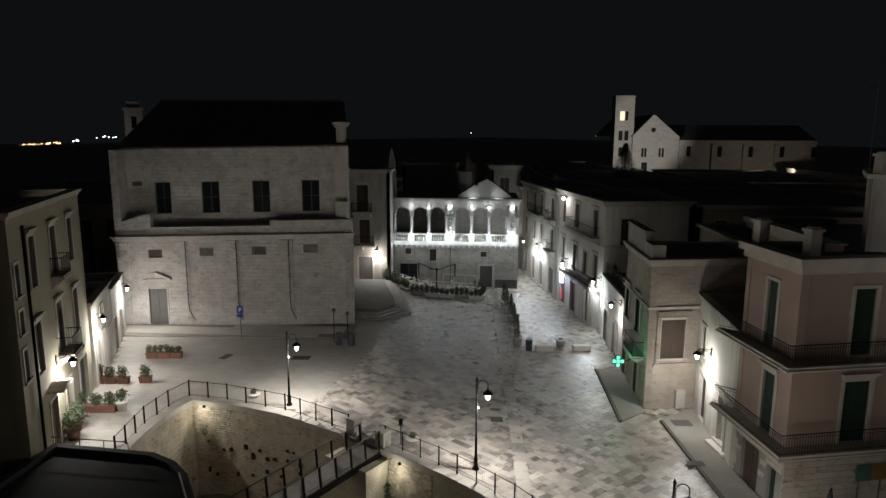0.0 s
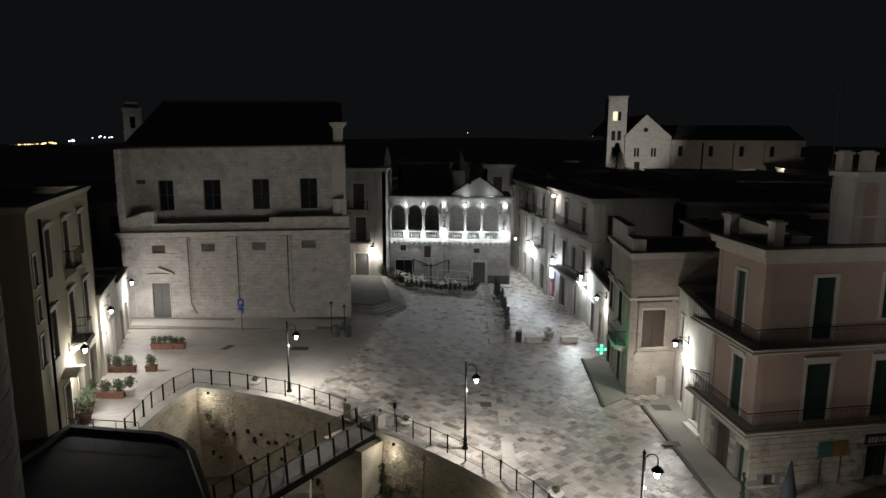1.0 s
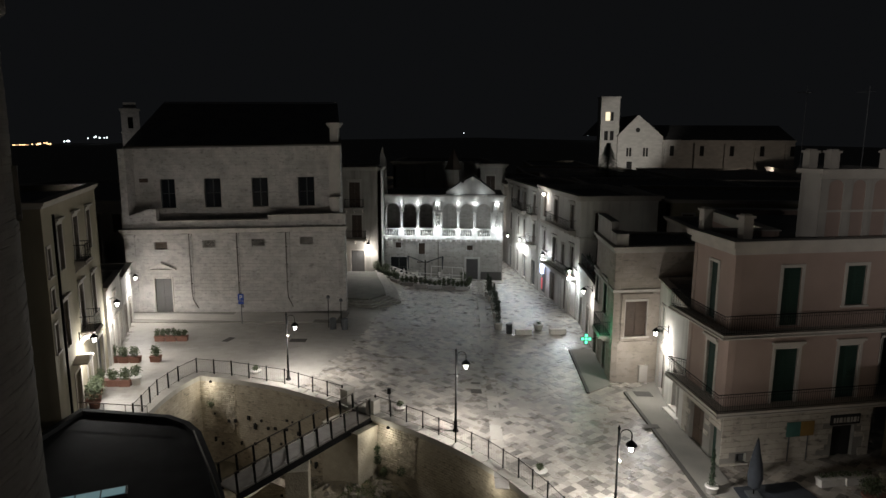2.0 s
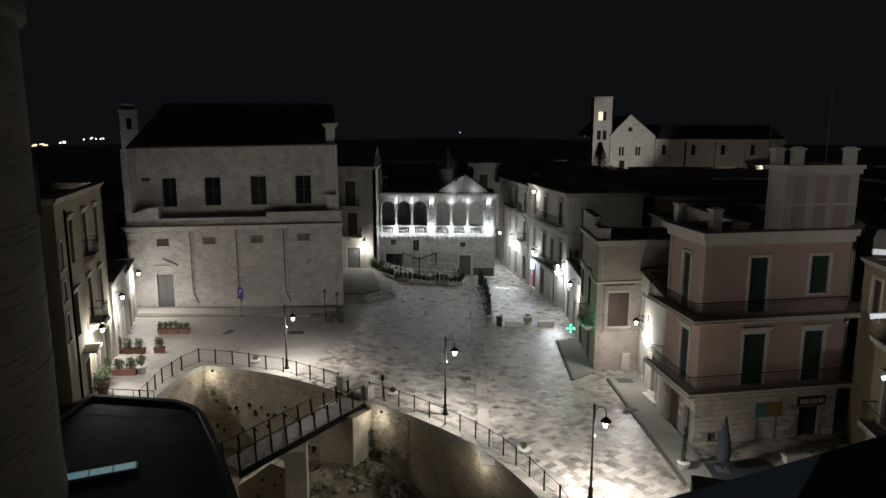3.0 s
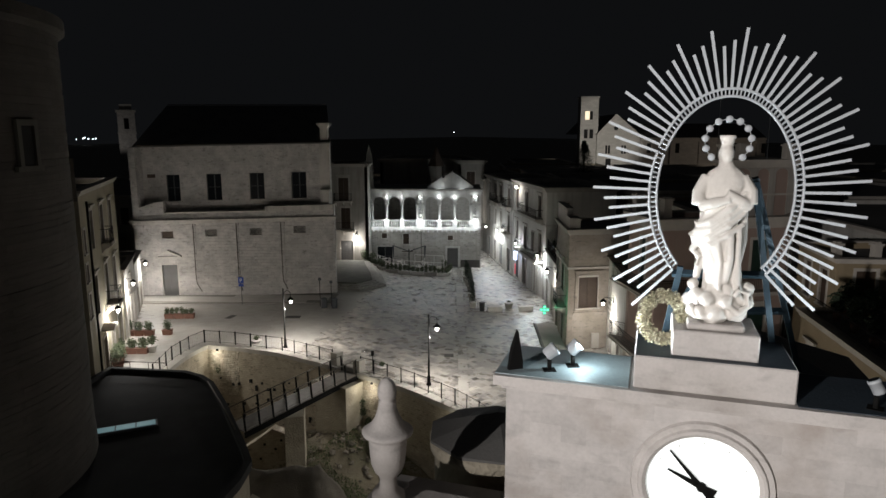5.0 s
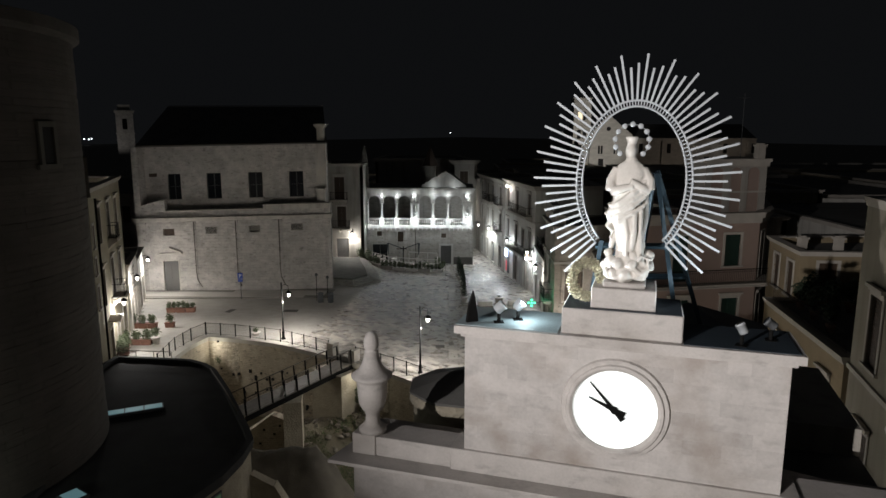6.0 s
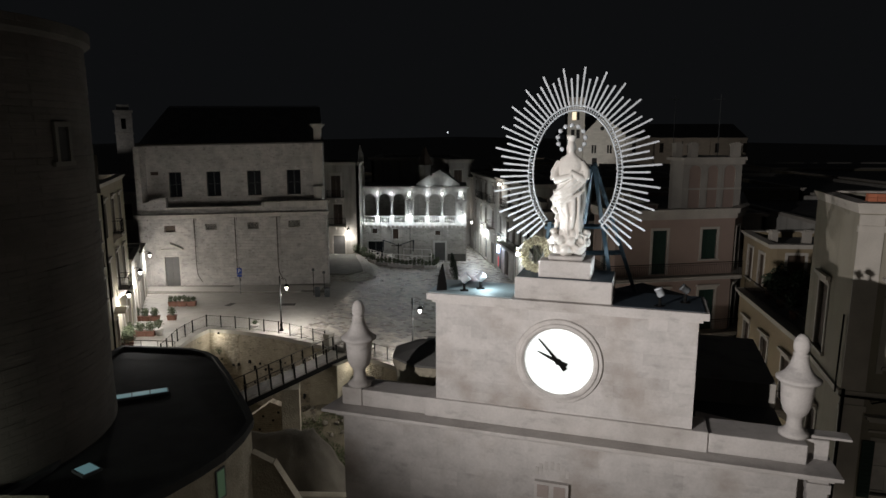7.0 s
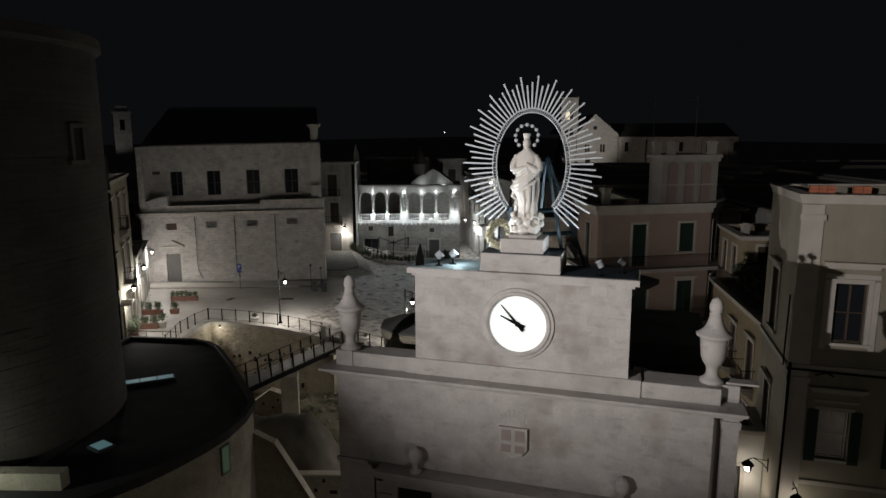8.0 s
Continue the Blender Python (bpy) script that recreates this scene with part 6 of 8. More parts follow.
box(bm, -3.26, 3.26, -0.4, -0.003, 8.02, 8.118)
box(bm, -3.16, 3.16, -0.28, -0.003, 7.8, 8.018)
part("portal_entablature", bm, GATE_TRIM, gate)
for q in (-2.42, 2.38):
    bm = bmesh.new()
    lathe(bm, [(0.15, 8.222), (0.15, 8.27), (0.08, 8.32), (0.065, 8.42), (0.1, 8.46), (0.155, 8.54), (0.175, 8.64), (0.155, 8.75), (0.1, 8.82), (0.02, 8.85)], 20, q + 0.08, -0.2)
    part("ball_finial", bm, GATE_TRIM, gate)
part("dark_panel", boxes((-2.86, 2.86, -0.03, -0.003, 6.6, 7.8)), VOID, gate)
bm = bmesh.new()
box(bm, -1.98, 1.98, -0.09, -0.031, 6.6, 7.72, bevel=0.02)
part("inner_arch_block", bm, GATE_TRIM, gate)
bm = bmesh.new()
box(bm, 4.43, 4.75, 0.1, 0.399, -0.8, 10.44)
box(bm, 4.4, 4.78, 0.06, 0.399, 10.14, 10.3)
part("side_pier", bm, ASHLAR, gate)
# coat of arms
bm = bmesh.new()
slab_from(bm, [(-0.33, 9.62), (0.33, 9.62), (0.33, 9.1), (0.2, 8.95), (0.0, 8.88), (-0.2, 8.95), (-0.33, 9.1)], -0.09, 0.02)
arms = part("shield", bm, GATE_TRIM, gate, "carved shield with a plain cross")
bm = bmesh.new()
for r in ((-0.27, -0.05, 9.3, 9.56), (0.05, 0.27, 9.3, 9.56), (-0.27, -0.05, 9.02, 9.2), (0.05, 0.27, 9.02, 9.2)):
    box(bm, r[0], r[1], -0.1, -0.091, r[2], r[3])
part("field", bm, SHIELD, arms, "darker recessed quarter fields")
bm = bmesh.new()
for i in range(7):
    a = radians(-60 + 20 * i)
    box(bm, 0.34 * math.sin(a) - 0.03, 0.34 * math.sin(a) + 0.03, -0.008, 0.01, 9.68 + 0.28 * math.cos(a) - 0.1, 9.68 + 0.28 * math.cos(a) + 0.06)
part("crown_relief", bm, GATE_TRIM, arms)
# clock
CLX, CLZ = 0.055, 12.075
bm = bmesh.new()
k = 48
for (ra, ya), (rb, yb) in zip([(0.645, 0.0), (0.645, -0.05), (0.69, -0.085), (0.73, -0.085), (0.75, -0.05), (0.81, -0.045), (0.83, 0.0)], [(0.645, -0.05), (0.69, -0.085), (0.73, -0.085), (0.75, -0.05), (0.81, -0.045), (0.83, 0.0), (0.645, 0.0)]):
    for i in range(k):
        t0, t1 = 2 * math.pi * i / k, 2 * math.pi * (i + 1) / k
        f = bm.faces.new([bm.verts.new((CLX + r * math.cos(t), y - 0.004, CLZ + r * math.sin(t))) for r, y, t in ((ra, ya, t0), (ra, ya, t1), (rb, yb, t1), (rb, yb, t0))])
bmesh.ops.remove_doubles(bm, verts=bm.verts, dist=0.0005)
clock = part("clock", bm, GATE_TRIM, gate, "round lit clock in a moulded stone ring")
bm = bmesh.new()
vs = [bm.verts.new((CLX + 0.645 * math.cos(2 * math.pi * i / k), -0.012, CLZ + 0.645 * math.sin(2 * math.pi * i / k))) for i in range(k)]
bm.faces.new(vs)
part("dial", bm, DIAL, clock, "white floodlit dial with added glow")
for ang, l0, l1, w in ((-42, -0.2, 0.57, 0.03), (-66, -0.17, 0.43, 0.036)):
    bm = bmesh.new()
    mm = Matrix.Translation((CLX, 0, CLZ)) @ Matrix.Rotation(radians(ang), 4, "Y")
    slab_from(bm, [(-w * 1.5, l0), (w * 1.5, l0), (w, 0.0), (0.008, l1), (-0.008, l1), (-w, 0.0)], -0.05, -0.03)
    for v in bm.verts:
        v.co = mm @ v.co
    part("hand", bm, IRON, clock)
bm = bmesh.new()
lathe(bm, [(0.06, 0.02), (0.06, 0.06)], 12)
for v in bm.verts:
    v.co = Matrix.Rotation(radians(90), 3, "X") @ v.co + Vector((CLX, 0, CLZ))
part("hub", bm, IRON, clock)
for i in range(12):
    a = math.pi * i / 6
    c = Vector((CLX + 0.56 * math.sin(a), -0.016, CLZ + 0.56 * math.cos(a)))
    bm = bmesh.new()
    box(bm, -0.005, 0.005, -0.003, 0, -0.014, 0.014, Matrix.Translation(c) @ Matrix.Rotation(a, 4, "Y"))
    part("hour_mark", bm, GREY, clock)
# urns
for s, y in ((-4.12, 0.16), (4.17, 0.3)):
    bm = bmesh.new()
    lathe(bm, [(0.27, 11.06), (0.27, 11.13), (0.2, 11.17), (0.15, 11.24), (0.135, 11.36), (0.15, 11.44), (0.22, 11.52), (0.27, 11.64), (0.29, 11.82), (0.305, 12.04), (0.32, 12.08), (0.4, 12.13), (0.41, 12.17), (0.36, 12.2),
               (0.27, 12.27), (0.2, 12.38), (0.155, 12.5), (0.135, 12.6), (0.145, 12.61), (0.145, 12.635), (0.105, 12.645), (0.14, 12.7), (0.152, 12.78), (0.14, 12.86), (0.1, 12.95), (0.02, 13.0)], 24, s, y)
    for v in bm.verts:
        v.co = Vector((s + (v.co.x - s) * 0.9, y + (v.co.y - y) * 0.9, 11.06 + (v.co.z - 11.06) * 0.95))
    part("urn_finial", bm, GATE_TRIM, gate)
# pieces of ashlar
kinds = {}


def ashlar(x0, x1, z0, z1, parent, y=0.0, deep=0.058, mat=None, name="ashlar_block", gap=0.0005):
    w, h = round(x1 - x0, 4), round(z1 - z0, 4)
    key = (w, h, name)
    if key not in kinds:
        bm = bmesh.new()
        box(bm, 0, w - gap, 0, deep, 0, h - gap, bevel=0.0 if gap < 0.005 else 0.012)
        me = bpy.data.meshes.new(name)
        bm.to_mesh(me)
        bm.free()
        me.materials.append(mat or ASHLAR)
        kinds[key] = me
    return share(name, kinds[key], parent, Matrix.Translation((x0, y + random.uniform(0, 0.0004), z0)))


def ashlar_field(x0, x1, z0, z1, row, widths, parent, skip=None):
    n = max(1, round((z1 - z0) / row))
    hh = (z1 - z0) / n
    for j in range(n):
        x = x0
        first = True
        while x < x1 - 0.05:
            w = random.choice(widths) * (0.55 if first and j % 2 else 1.0)
            first = False
            if x1 - (x + w) < 0.25:
                w = x1 - x
            if not (skip and skip(x, x + w, z0 + j * hh, z0 + (j + 1) * hh)):
                ashlar(x, x + w, z0 + j * hh, z0 + (j + 1) * hh, parent)
            x += w


random.seed(5)
ashlar_field(-2.37, 2.47, 11.04, 13.05, 0.225, (0.24, 0.32, 0.4), gate)
ashlar_field(-4.44, 4.24, 8.24, 10.44, 0.315, (0.5, 0.6, 0.75), gate)
ashlar_field(-4.44, 4.24, 7.0, 8.14, 0.38, (0.6, 0.8, 0.95), gate)
ashlar_field(-4.44, -3.35, 3.4, 7.0, 0.36, (0.5, 0.6), gate)
ashlar_field(3.35, 4.24, 3.4, 7.0, 0.36, (0.45, 0.55), gate)
# side and back of the gate, roofs behind it
back = thing("gate_rear_building", "dark rear building with low roofs behind the town gate", "building", GM)
part("wall", boxes((-4.2, 4.4, 1.503, 5.5, -6.5, 9.6)), GREY, back)
part("roof", boxes((-4.25, 4.4, 1.503, 5.55, 9.602, 9.8)), ROOF, back)
part("rear_wall", boxes((-2.0, 4.4, 3.2, 6.6, 9.802, 10.9)), GREY, back)
bm = bmesh.new()
rim = [(-2.9, 4.4, 11.4), (1.5, 7.25, 12.1), (3.2, 6.4, 11.9), (2.5, 1.15, 12.75), (-2.4, 1.15, 11.5)]
top = [bm.verts.new(v) for v in rim]
low = [bm.verts.new((x, y, z - 0.14)) for x, y, z in rim]
for k in range(5):
    bm.faces.new((low[k], low[(k + 1) % 5], top[(k + 1) % 5], top[k]))
for loop in (top, low):
    bm.faces.new((loop[0], loop[1], loop[3]))
    bm.faces.new((loop[1], loop[2], loop[3]))
    bm.faces.new((loop[0], loop[3], loop[4]))
part("upper_roof", bm, LEAD, back)
part("upper_wall", boxes((-2.2, 2.5, 1.503, 2.6, 9.8, 11.3)), GREY, back)
bm = bmesh.new()
slab_from(bm, [(2.5, 10.6), (4.35, 10.6), (4.3, 10.8), (2.6, 11.02)], 0.62, 0.95)
part("ledge", bm, GATE_TRIM, back)
part("side_roof", boxes((2.5, 4.4, 0.96, 4.6, 9.802, 10.35)), ROOF, back)
apse = thing("round_bastion", "small round stone turret with a dark pitched roof behind the gate", "turret", pose(2.35, 2.1, 9.8))
bm = bmesh.new()
lathe(bm, [(1.02, 0.0), (1.02, 0.92), (1.1, 0.96), (1.1, 1.16), (0.95, 1.17)], 40)
part("wall", bm, RUBBLE, apse)
bm = bmesh.new()
lathe(bm, [(1.13, 1.172), (1.14, 1.22), (0.62, 1.4), (0.06, 1.56)], 9, smooth=False)
for v in bm.verts:
    v.co.x += 0.35 * max(0.0, v.co.z - 1.24)
    v.co.z += 0.05 * noise.noise(v.co * 2.3) if v.co.z > 1.2 else 0.0
part("roof", bm, ROOF, apse)

# ---- statue group on the gate ----
SX, SY = 0.08, 0.44
ped = thing("statue_pedestal", "two-stepped pale stone pedestal on top of the gate", "pedestal", GM)
bm = bmesh.new()
box(bm, -0.8, 0.98, -0.06, 1.0, 13.252, 13.66, bevel=0.015)
part("lower_step", bm, GATE_TRIM, ped)
bm = bmesh.new()
box(bm, -0.38, 0.58, 0.07, 0.9, 13.662, 13.98, bevel=0.015)
part("upper_step", bm, GATE_TRIM, ped)
for r in ((-0.78, -0.385, -0.04, 0.98), (0.585, 0.96, -0.04, 0.98), (-0.383, 0.583, -0.04, 0.065)):
    part("mossy_cover", boxes((*r, 13.661, 13.667)), LEAD, ped, "dark weathered top of the step")
bm = bmesh.new()
box(bm, -0.22, 0.42, 0.15, 0.8, 13.982, 14.06, bevel=0.02)
part("plinth", bm, GATE_TRIM, ped)
def robed_statue():
    """A draped body of oval sections, arms, veil, mantle and cloud base, fused into one carved mesh with folds."""
    random.seed(8)
    bm = bmesh.new()

    def mass(x, y, z, rx, ry, rz, lean=0.0):
        ico(bm, 1.0, Matrix.Translation((x, y, z)) @ Matrix.Rotation(radians(lean), 4, "Y") @ Matrix.Diagonal((rx, ry, rz, 1)), 3)

    def limb(pts, r0, r1):
        tube(bm, pts, r0, 10, r1)

    body = [(0.1, 0.07, 0.27, 0.2), (0.3, 0.07, 0.26, 0.2), (0.5, 0.05, 0.22, 0.18), (0.7, 0.03, 0.2, 0.17), (0.88, -0.01, 0.21, 0.175), (1.06, -0.05, 0.235, 0.18), (1.2, -0.05, 0.235, 0.17), (1.34, -0.02, 0.2, 0.155),
            (1.5, 0.0, 0.24, 0.16), (1.64, 0.01, 0.27, 0.16), (1.74, 0.01, 0.25, 0.145), (1.81, 0.01, 0.19, 0.125), (1.87, 0.01, 0.1, 0.095), (1.94, 0.01, 0.065, 0.065)]
    steps = [(z, c, rx, ry) for z, c, rx, ry in body]
    loops = []
    for k in range(len(steps) * 6 - 5):
        i, f = min(k // 6, len(steps) - 2), k / 6 - min(k // 6, len(steps) - 2)
        z, c, rx, ry = (steps[i][q] + (steps[i + 1][q] - steps[i][q]) * f for q in range(4))
        low = max(0.0, min(1.0, (1.5 - z) / 1.0))
        loop = []
        for j in range(96):
            a = 2 * math.pi * j / 96
            ridge = abs(math.sin(a * 4.5 + 2.6 * z + 1.2 * math.sin(3 * z + a))) ** 0.7 - 0.55
            d = 1 + (0.05 + 0.11 * low) * ridge
            loop.append(bm.verts.new((c + rx * d * math.cos(a), ry * d * math.sin(a), z)))
        loops.append(loop)
    for a, b in zip(loops, loops[1:]):
        for j in range(96):
            bm.faces.new((a[j], a[(j + 1) % 96], b[(j + 1) % 96], b[j]))
    bm.faces.new(loops[0][::-1])
    bm.faces.new(loops[-1])
    mass(0.0, -0.03, 2.01, 0.08, 0.095, 0.12, 4)
    mass(0.0, 0.03, 2.0, 0.098, 0.09, 0.135)
    mass(0.0, 0.06, 1.88, 0.085, 0.06, 0.14)
    lathe(bm, [(0.075, 2.08), (0.072, 2.13), (0.105, 2.22), (0.08, 2.235), (0.02, 2.16)], 12)
    limb([(0.2, 0.0, 1.74), (0.3, -0.03, 1.58), (0.31, -0.07, 1.43)], 0.085, 0.09)
    limb([(0.29, -0.07, 1.42), (0.2, -0.15, 1.47), (0.02, -0.19, 1.57)], 0.08, 0.045)
    limb([(-0.2, 0.0, 1.74), (-0.3, -0.04, 1.56), (-0.3, -0.09, 1.42)], 0.085, 0.09)
    limb([(-0.27, -0.09, 1.4), (-0.15, -0.17, 1.44), (0.06, -0.2, 1.5)], 0.08, 0.045)
    for z0, x1, z1, r in ((1.62, -0.27, 1.16, 0.06), (1.5, -0.3, 1.08, 0.055), (1.4, -0.28, 0.98, 0.05), (1.26, -0.22, 0.9, 0.045)):
        limb([(0.25, -0.08, z0 - 0.06), (0.06, -0.185, (z0 + z1) / 2), (-0.14, -0.15, z1 + 0.06), (x1, -0.02, z1)], r * 0.7, r)
    limb([(-0.28, -0.02, 1.2), (-0.34, 0.0, 1.06), (-0.26, 0.0, 0.97), (-0.33, 0.01, 0.86), (-0.24, 0.01, 0.78), (-0.28, 0.02, 0.66)], 0.07, 0.035)
    limb([(-0.2, 0.06, 1.3), (-0.3, 0.08, 1.0), (-0.22, 0.08, 0.72), (-0.26, 0.08, 0.5)], 0.07, 0.05)
    limb([(0.25, 0.04, 1.4), (0.27, 0.05, 1.0), (0.22, 0.04, 0.7), (0.26, 0.04, 0.45)], 0.055, 0.05)
    limb([(0.1, -0.15, 1.1), (0.11, -0.2, 0.8), (0.06, -0.17, 0.5)], 0.04, 0.05)
    limb([(-0.05, -0.16, 1.05), (0.0, -0.18, 0.75), (0.0, -0.19, 0.4)], 0.03, 0.04)
    limb([(0.2, -0.12, 1.15), (0.2, -0.15, 0.8), (0.22, -0.16, 0.42)], 0.03, 0.04)
    for x, y, z, r in ((-0.26, -0.04, 0.12, 0.12), (-0.24, -0.08, 0.32, 0.11), (-0.02, -0.14, 0.12, 0.15), (0.22, -0.1, 0.14, 0.14), (0.35, -0.02, 0.26, 0.11), (0.36, 0.0, 0.42, 0.09), (0.0, 0.08, 0.2, 0.22),
                       (-0.12, -0.16, 0.3, 0.1), (-0.32, 0.04, 0.22, 0.11), (0.15, 0.1, 0.25, 0.18), (-0.3, 0.0, 0.44, 0.08), (0.1, -0.2, 0.3, 0.08), (-0.2, -0.16, 0.14, 0.08)):
        mass(x, y, z, r, r, r * 0.85)
    limb([(0.1, -0.22, 0.26), (0.24, -0.24, 0.16), (0.36, -0.18, 0.24), (0.34, -0.18, 0.4), (0.23, -0.22, 0.44), (0.18, -0.24, 0.36)], 0.05, 0.025)
    limb([(-0.1, -0.22, 0.1), (-0.26, -0.2, 0.08), (-0.32, -0.14, 0.2), (-0.24, -0.18, 0.26)], 0.045, 0.025)
    me = bpy.data.meshes.new("statue")
    bm.to_mesh(me)
    bm.free()
    ob = new("statue", me)
    re_ = ob.modifiers.new("fuse", "REMESH")
    re_.mode, re_.voxel_size = "VOXEL", 0.013
    sm = ob.modifiers.new("soften", "SMOOTH")
    sm.factor, sm.iterations = 0.5, 4
    carved = bpy.data.meshes.new_from_object(ob.evaluated_get(bpy.context.evaluated_depsgraph_get()))
    bpy.data.objects.remove(ob)
    bm = bmesh.new()
    bm.from_mesh(carved)
    bm.normal_update()
    for v in bm.verts:
        z = v.co.z
        if z < 1.85:
            v.co += v.normal * 0.006 * noise.noise(v.co * 7.0)
        if z < 0.5:
            v.co += v.normal * 0.022 * noise.noise(v.co * 9.0)
        v.co.x *= 0.93
        v.co += Vector((SX + 0.03, SY, 14.06 - 0.02))
    for f in bm.faces:
        f.smooth = True
    return part("statue", bm, STATUE, m=GM)


tagged(robed_statue(), "white stone statue of a robed figure on a cloud base", "statue")
crown = thing("star_ring", "ring of twelve small white stars above the statue", "ornament", GM)
bm = bmesh.new()
ringp = [(SX + 0.03 + 0.25 * math.sin(radians(a)), SY - 0.02, 16.2 + 0.25 * math.cos(radians(a))) for a in range(-140, 141, 10)]
tube(bm, ringp, 0.005, 5)
part("hoop", bm, RAYS, crown)
for i in range(11):
    a = radians(-138 + 276 * i / 10)
    bm = bmesh.new()
    ico(bm, 0.042, Matrix.Translation((SX + 0.03 + 0.25 * math.sin(a), SY - 0.02, 16.2 + 0.25 * math.cos(a))) @ Matrix.Diagonal((1, 0.4, 1, 1)), 2)
    part("star", bm, RAYS, crown)
# oval halo of rays
halo = thing("ray_halo", "large oval halo of white metal rays behind the statue", "halo", GM)
HX, HY, HZ, RX, RZ = 0.145, 0.82, 15.56, 0.84, 1.22
A0, A1 = radians(-142), radians(142)
k = 72
for r_off, nm in ((0.0, "inner_ring"), (0.09, "outer_ring")):
    bm = bmesh.new()
    tube(bm, [(HX + (RX - 0.05 + r_off) * math.sin(A0 + (A1 - A0) * i / k), HY, HZ + (RZ - 0.05 + r_off) * math.cos(A0 + (A1 - A0) * i / k)) for i in range(k + 1)], 0.018, 6)
    part(nm, bm, RAYS, halo)
bm = bmesh.new()
for i in range(96):
    a = A0 + (A1 - A0) * (i + 0.5) / 96
    p = Vector((HX + (RX - 0.05) * math.sin(a), HY, HZ + (RZ - 0.05) * math.cos(a)))
    q = Vector((HX + (RX + 0.04) * math.sin(a), HY, HZ + (RZ + 0.04) * math.cos(a)))
    tube(bm, [p, q], 0.011, 4)
part("rung", bm, RAYS, halo)
NR = 65
for i in range(NR):
    t = i / (NR - 1)
    a = A0 + (A1 - A0) * t
    nx, nz = math.sin(a) / RX, math.cos(a) / RZ
    l = math.hypot(nx, nz)
    dirx, dirz = 0.5 * nx / l + 0.5 * math.sin(a), 0.5 * nz / l + 0.5 * math.cos(a)
    p = Vector((HX + (RX + 0.04) * math.sin(a), HY, HZ + (RZ + 0.04) * math.cos(a)))
    length = (0.66, 0.5, 0.56)[i % 3] if i % 3 else 0.7
    up = Vector((dirx, 0, dirz)).normalized()
    side = Vector((up.z, 0, -up.x)) * 0.016
    thick = Vector((0, 0.012, 0))
    bm = bmesh.new()
    lo = [bm.verts.new(p + side * sx + thick * sy) for sx, sy in ((-1, -1), (1, -1), (1, 1), (-1, 1))]
    hi = [bm.verts.new(p + up * length + side * sx * 1.1 + thick * sy) for sx, sy in ((-1, -1), (1, -1), (1, 1), (-1, 1))]
    for q in range(4):
        bm.faces.new((lo[q], lo[(q + 1) % 4], hi[(q + 1) % 4], hi[q]))
    bm.faces.new(lo[::-1])
    bm.faces.new(hi)
    part("ray", bm, RAYS, halo)
sup = thing("halo_support", "blue painted steel A-frame holding the halo behind the statue", "support frame", GM)
for pts in ([(-0.5, 1.0, 13.3), (-0.3, 0.88, 14.6)], [(0.92, 1.0, 13.3), (0.5, 0.9, 15.7)], [(1.45, 1.9, 12.78), (0.5, 0.92, 15.75)], [(0.15, 1.9, 12.78), (0.48, 0.92, 15.7)],
            [(-0.4, 0.9, 14.5), (0.82, 0.9, 14.55)], [(0.35, 1.5, 13.9), (1.05, 1.5, 13.95)], [(-0.7, 1.8, 12.78), (0.44, 0.92, 15.65)]):
    bm = bmesh.new()
    tube(bm, pts, 0.05, 4)
    part("strut", bm, BLUEIRON, sup)
wreath = thing("wreath", "dried pale flower wreath leaning on the pedestal", "wreath", GM)
bm = bmesh.new()
for i in range(40):
    a = 2 * math.pi * i / 40
    c = (-0.48 + 0.23 * math.cos(a), 0.45 + 0.06 * math.sin(a), 14.02 + 0.27 * math.sin(a))
    leaf_blob(bm, 120, c, (0.11, 0.09, 0.11), 0.026)
tagged(part("flower_ring", bm, DRYLEAF, wreath), kind="stuff")


def floodlight(name, s, y, z, az, el, mat, lit=True, r=0.068):
    f = thing("floodlight", "small cylindrical floodlight on a bracket on the gate roof", "floodlight", GM @ pose(s, y, z, 0, 0, az), "gate floodlights")
    bm = bmesh.new()
    lathe(bm, [(r * 0.7, -0.07), (r, -0.05), (r, 0.06), (r * 1.08, 0.06), (r * 1.08, 0.1), (r * 0.9, 0.1)], 16)
    q = Matrix.Translation((0, 0, 0.25)) @ Matrix.Rotation(radians(90 - el), 4, "Y")
    bmesh.ops.transform(bm, matrix=q, verts=bm.verts)
    body = part("body", bm, mat, f)
    bm = bmesh.new()
    lathe(bm, [(r * 0.88, 0.102), (r * 0.88, 0.108)], 16)
    bmesh.ops.transform(bm, matrix=q, verts=bm.verts)
    part("lens", bm, LITCOOL if lit else GLASS, body)
    bm = bmesh.new()
    tube(bm, [(0, 0, 0), (0, 0, 0.16)], 0.03, 6)
    box(bm, -0.08, 0.08, -0.08, 0.08, 0, 0.02)
    part("bracket", bm, IRON, f)


floodlight("a", -1.85, 0.2, 13.25, 20, 38, RAYS, False, 0.085)
floodlight("b", -1.58, 0.45, 13.25, 20, 42, RAYS, False, 0.085)
floodlight("c", 1.8, 0.1, 13.25, 160, 62, RAYS, False)
floodlight("d", 2.25, 0.5, 13.25, 175, 35, BIN, False)
panel = thing("floodlight", "dark flat floodlight seen edge-on at the gate's edge", "floodlight", GM @ pose(-2.3, 0.1, 13.25, 0, 0, 10))
bm = bmesh.new()
slab_from(bm, [(-0.08, 0.0), (0.12, 0.0), (0.1, 0.14), (0.04, 0.34), (-0.02, 0.54), (-0.07, 0.3)], -0.035, 0.035)
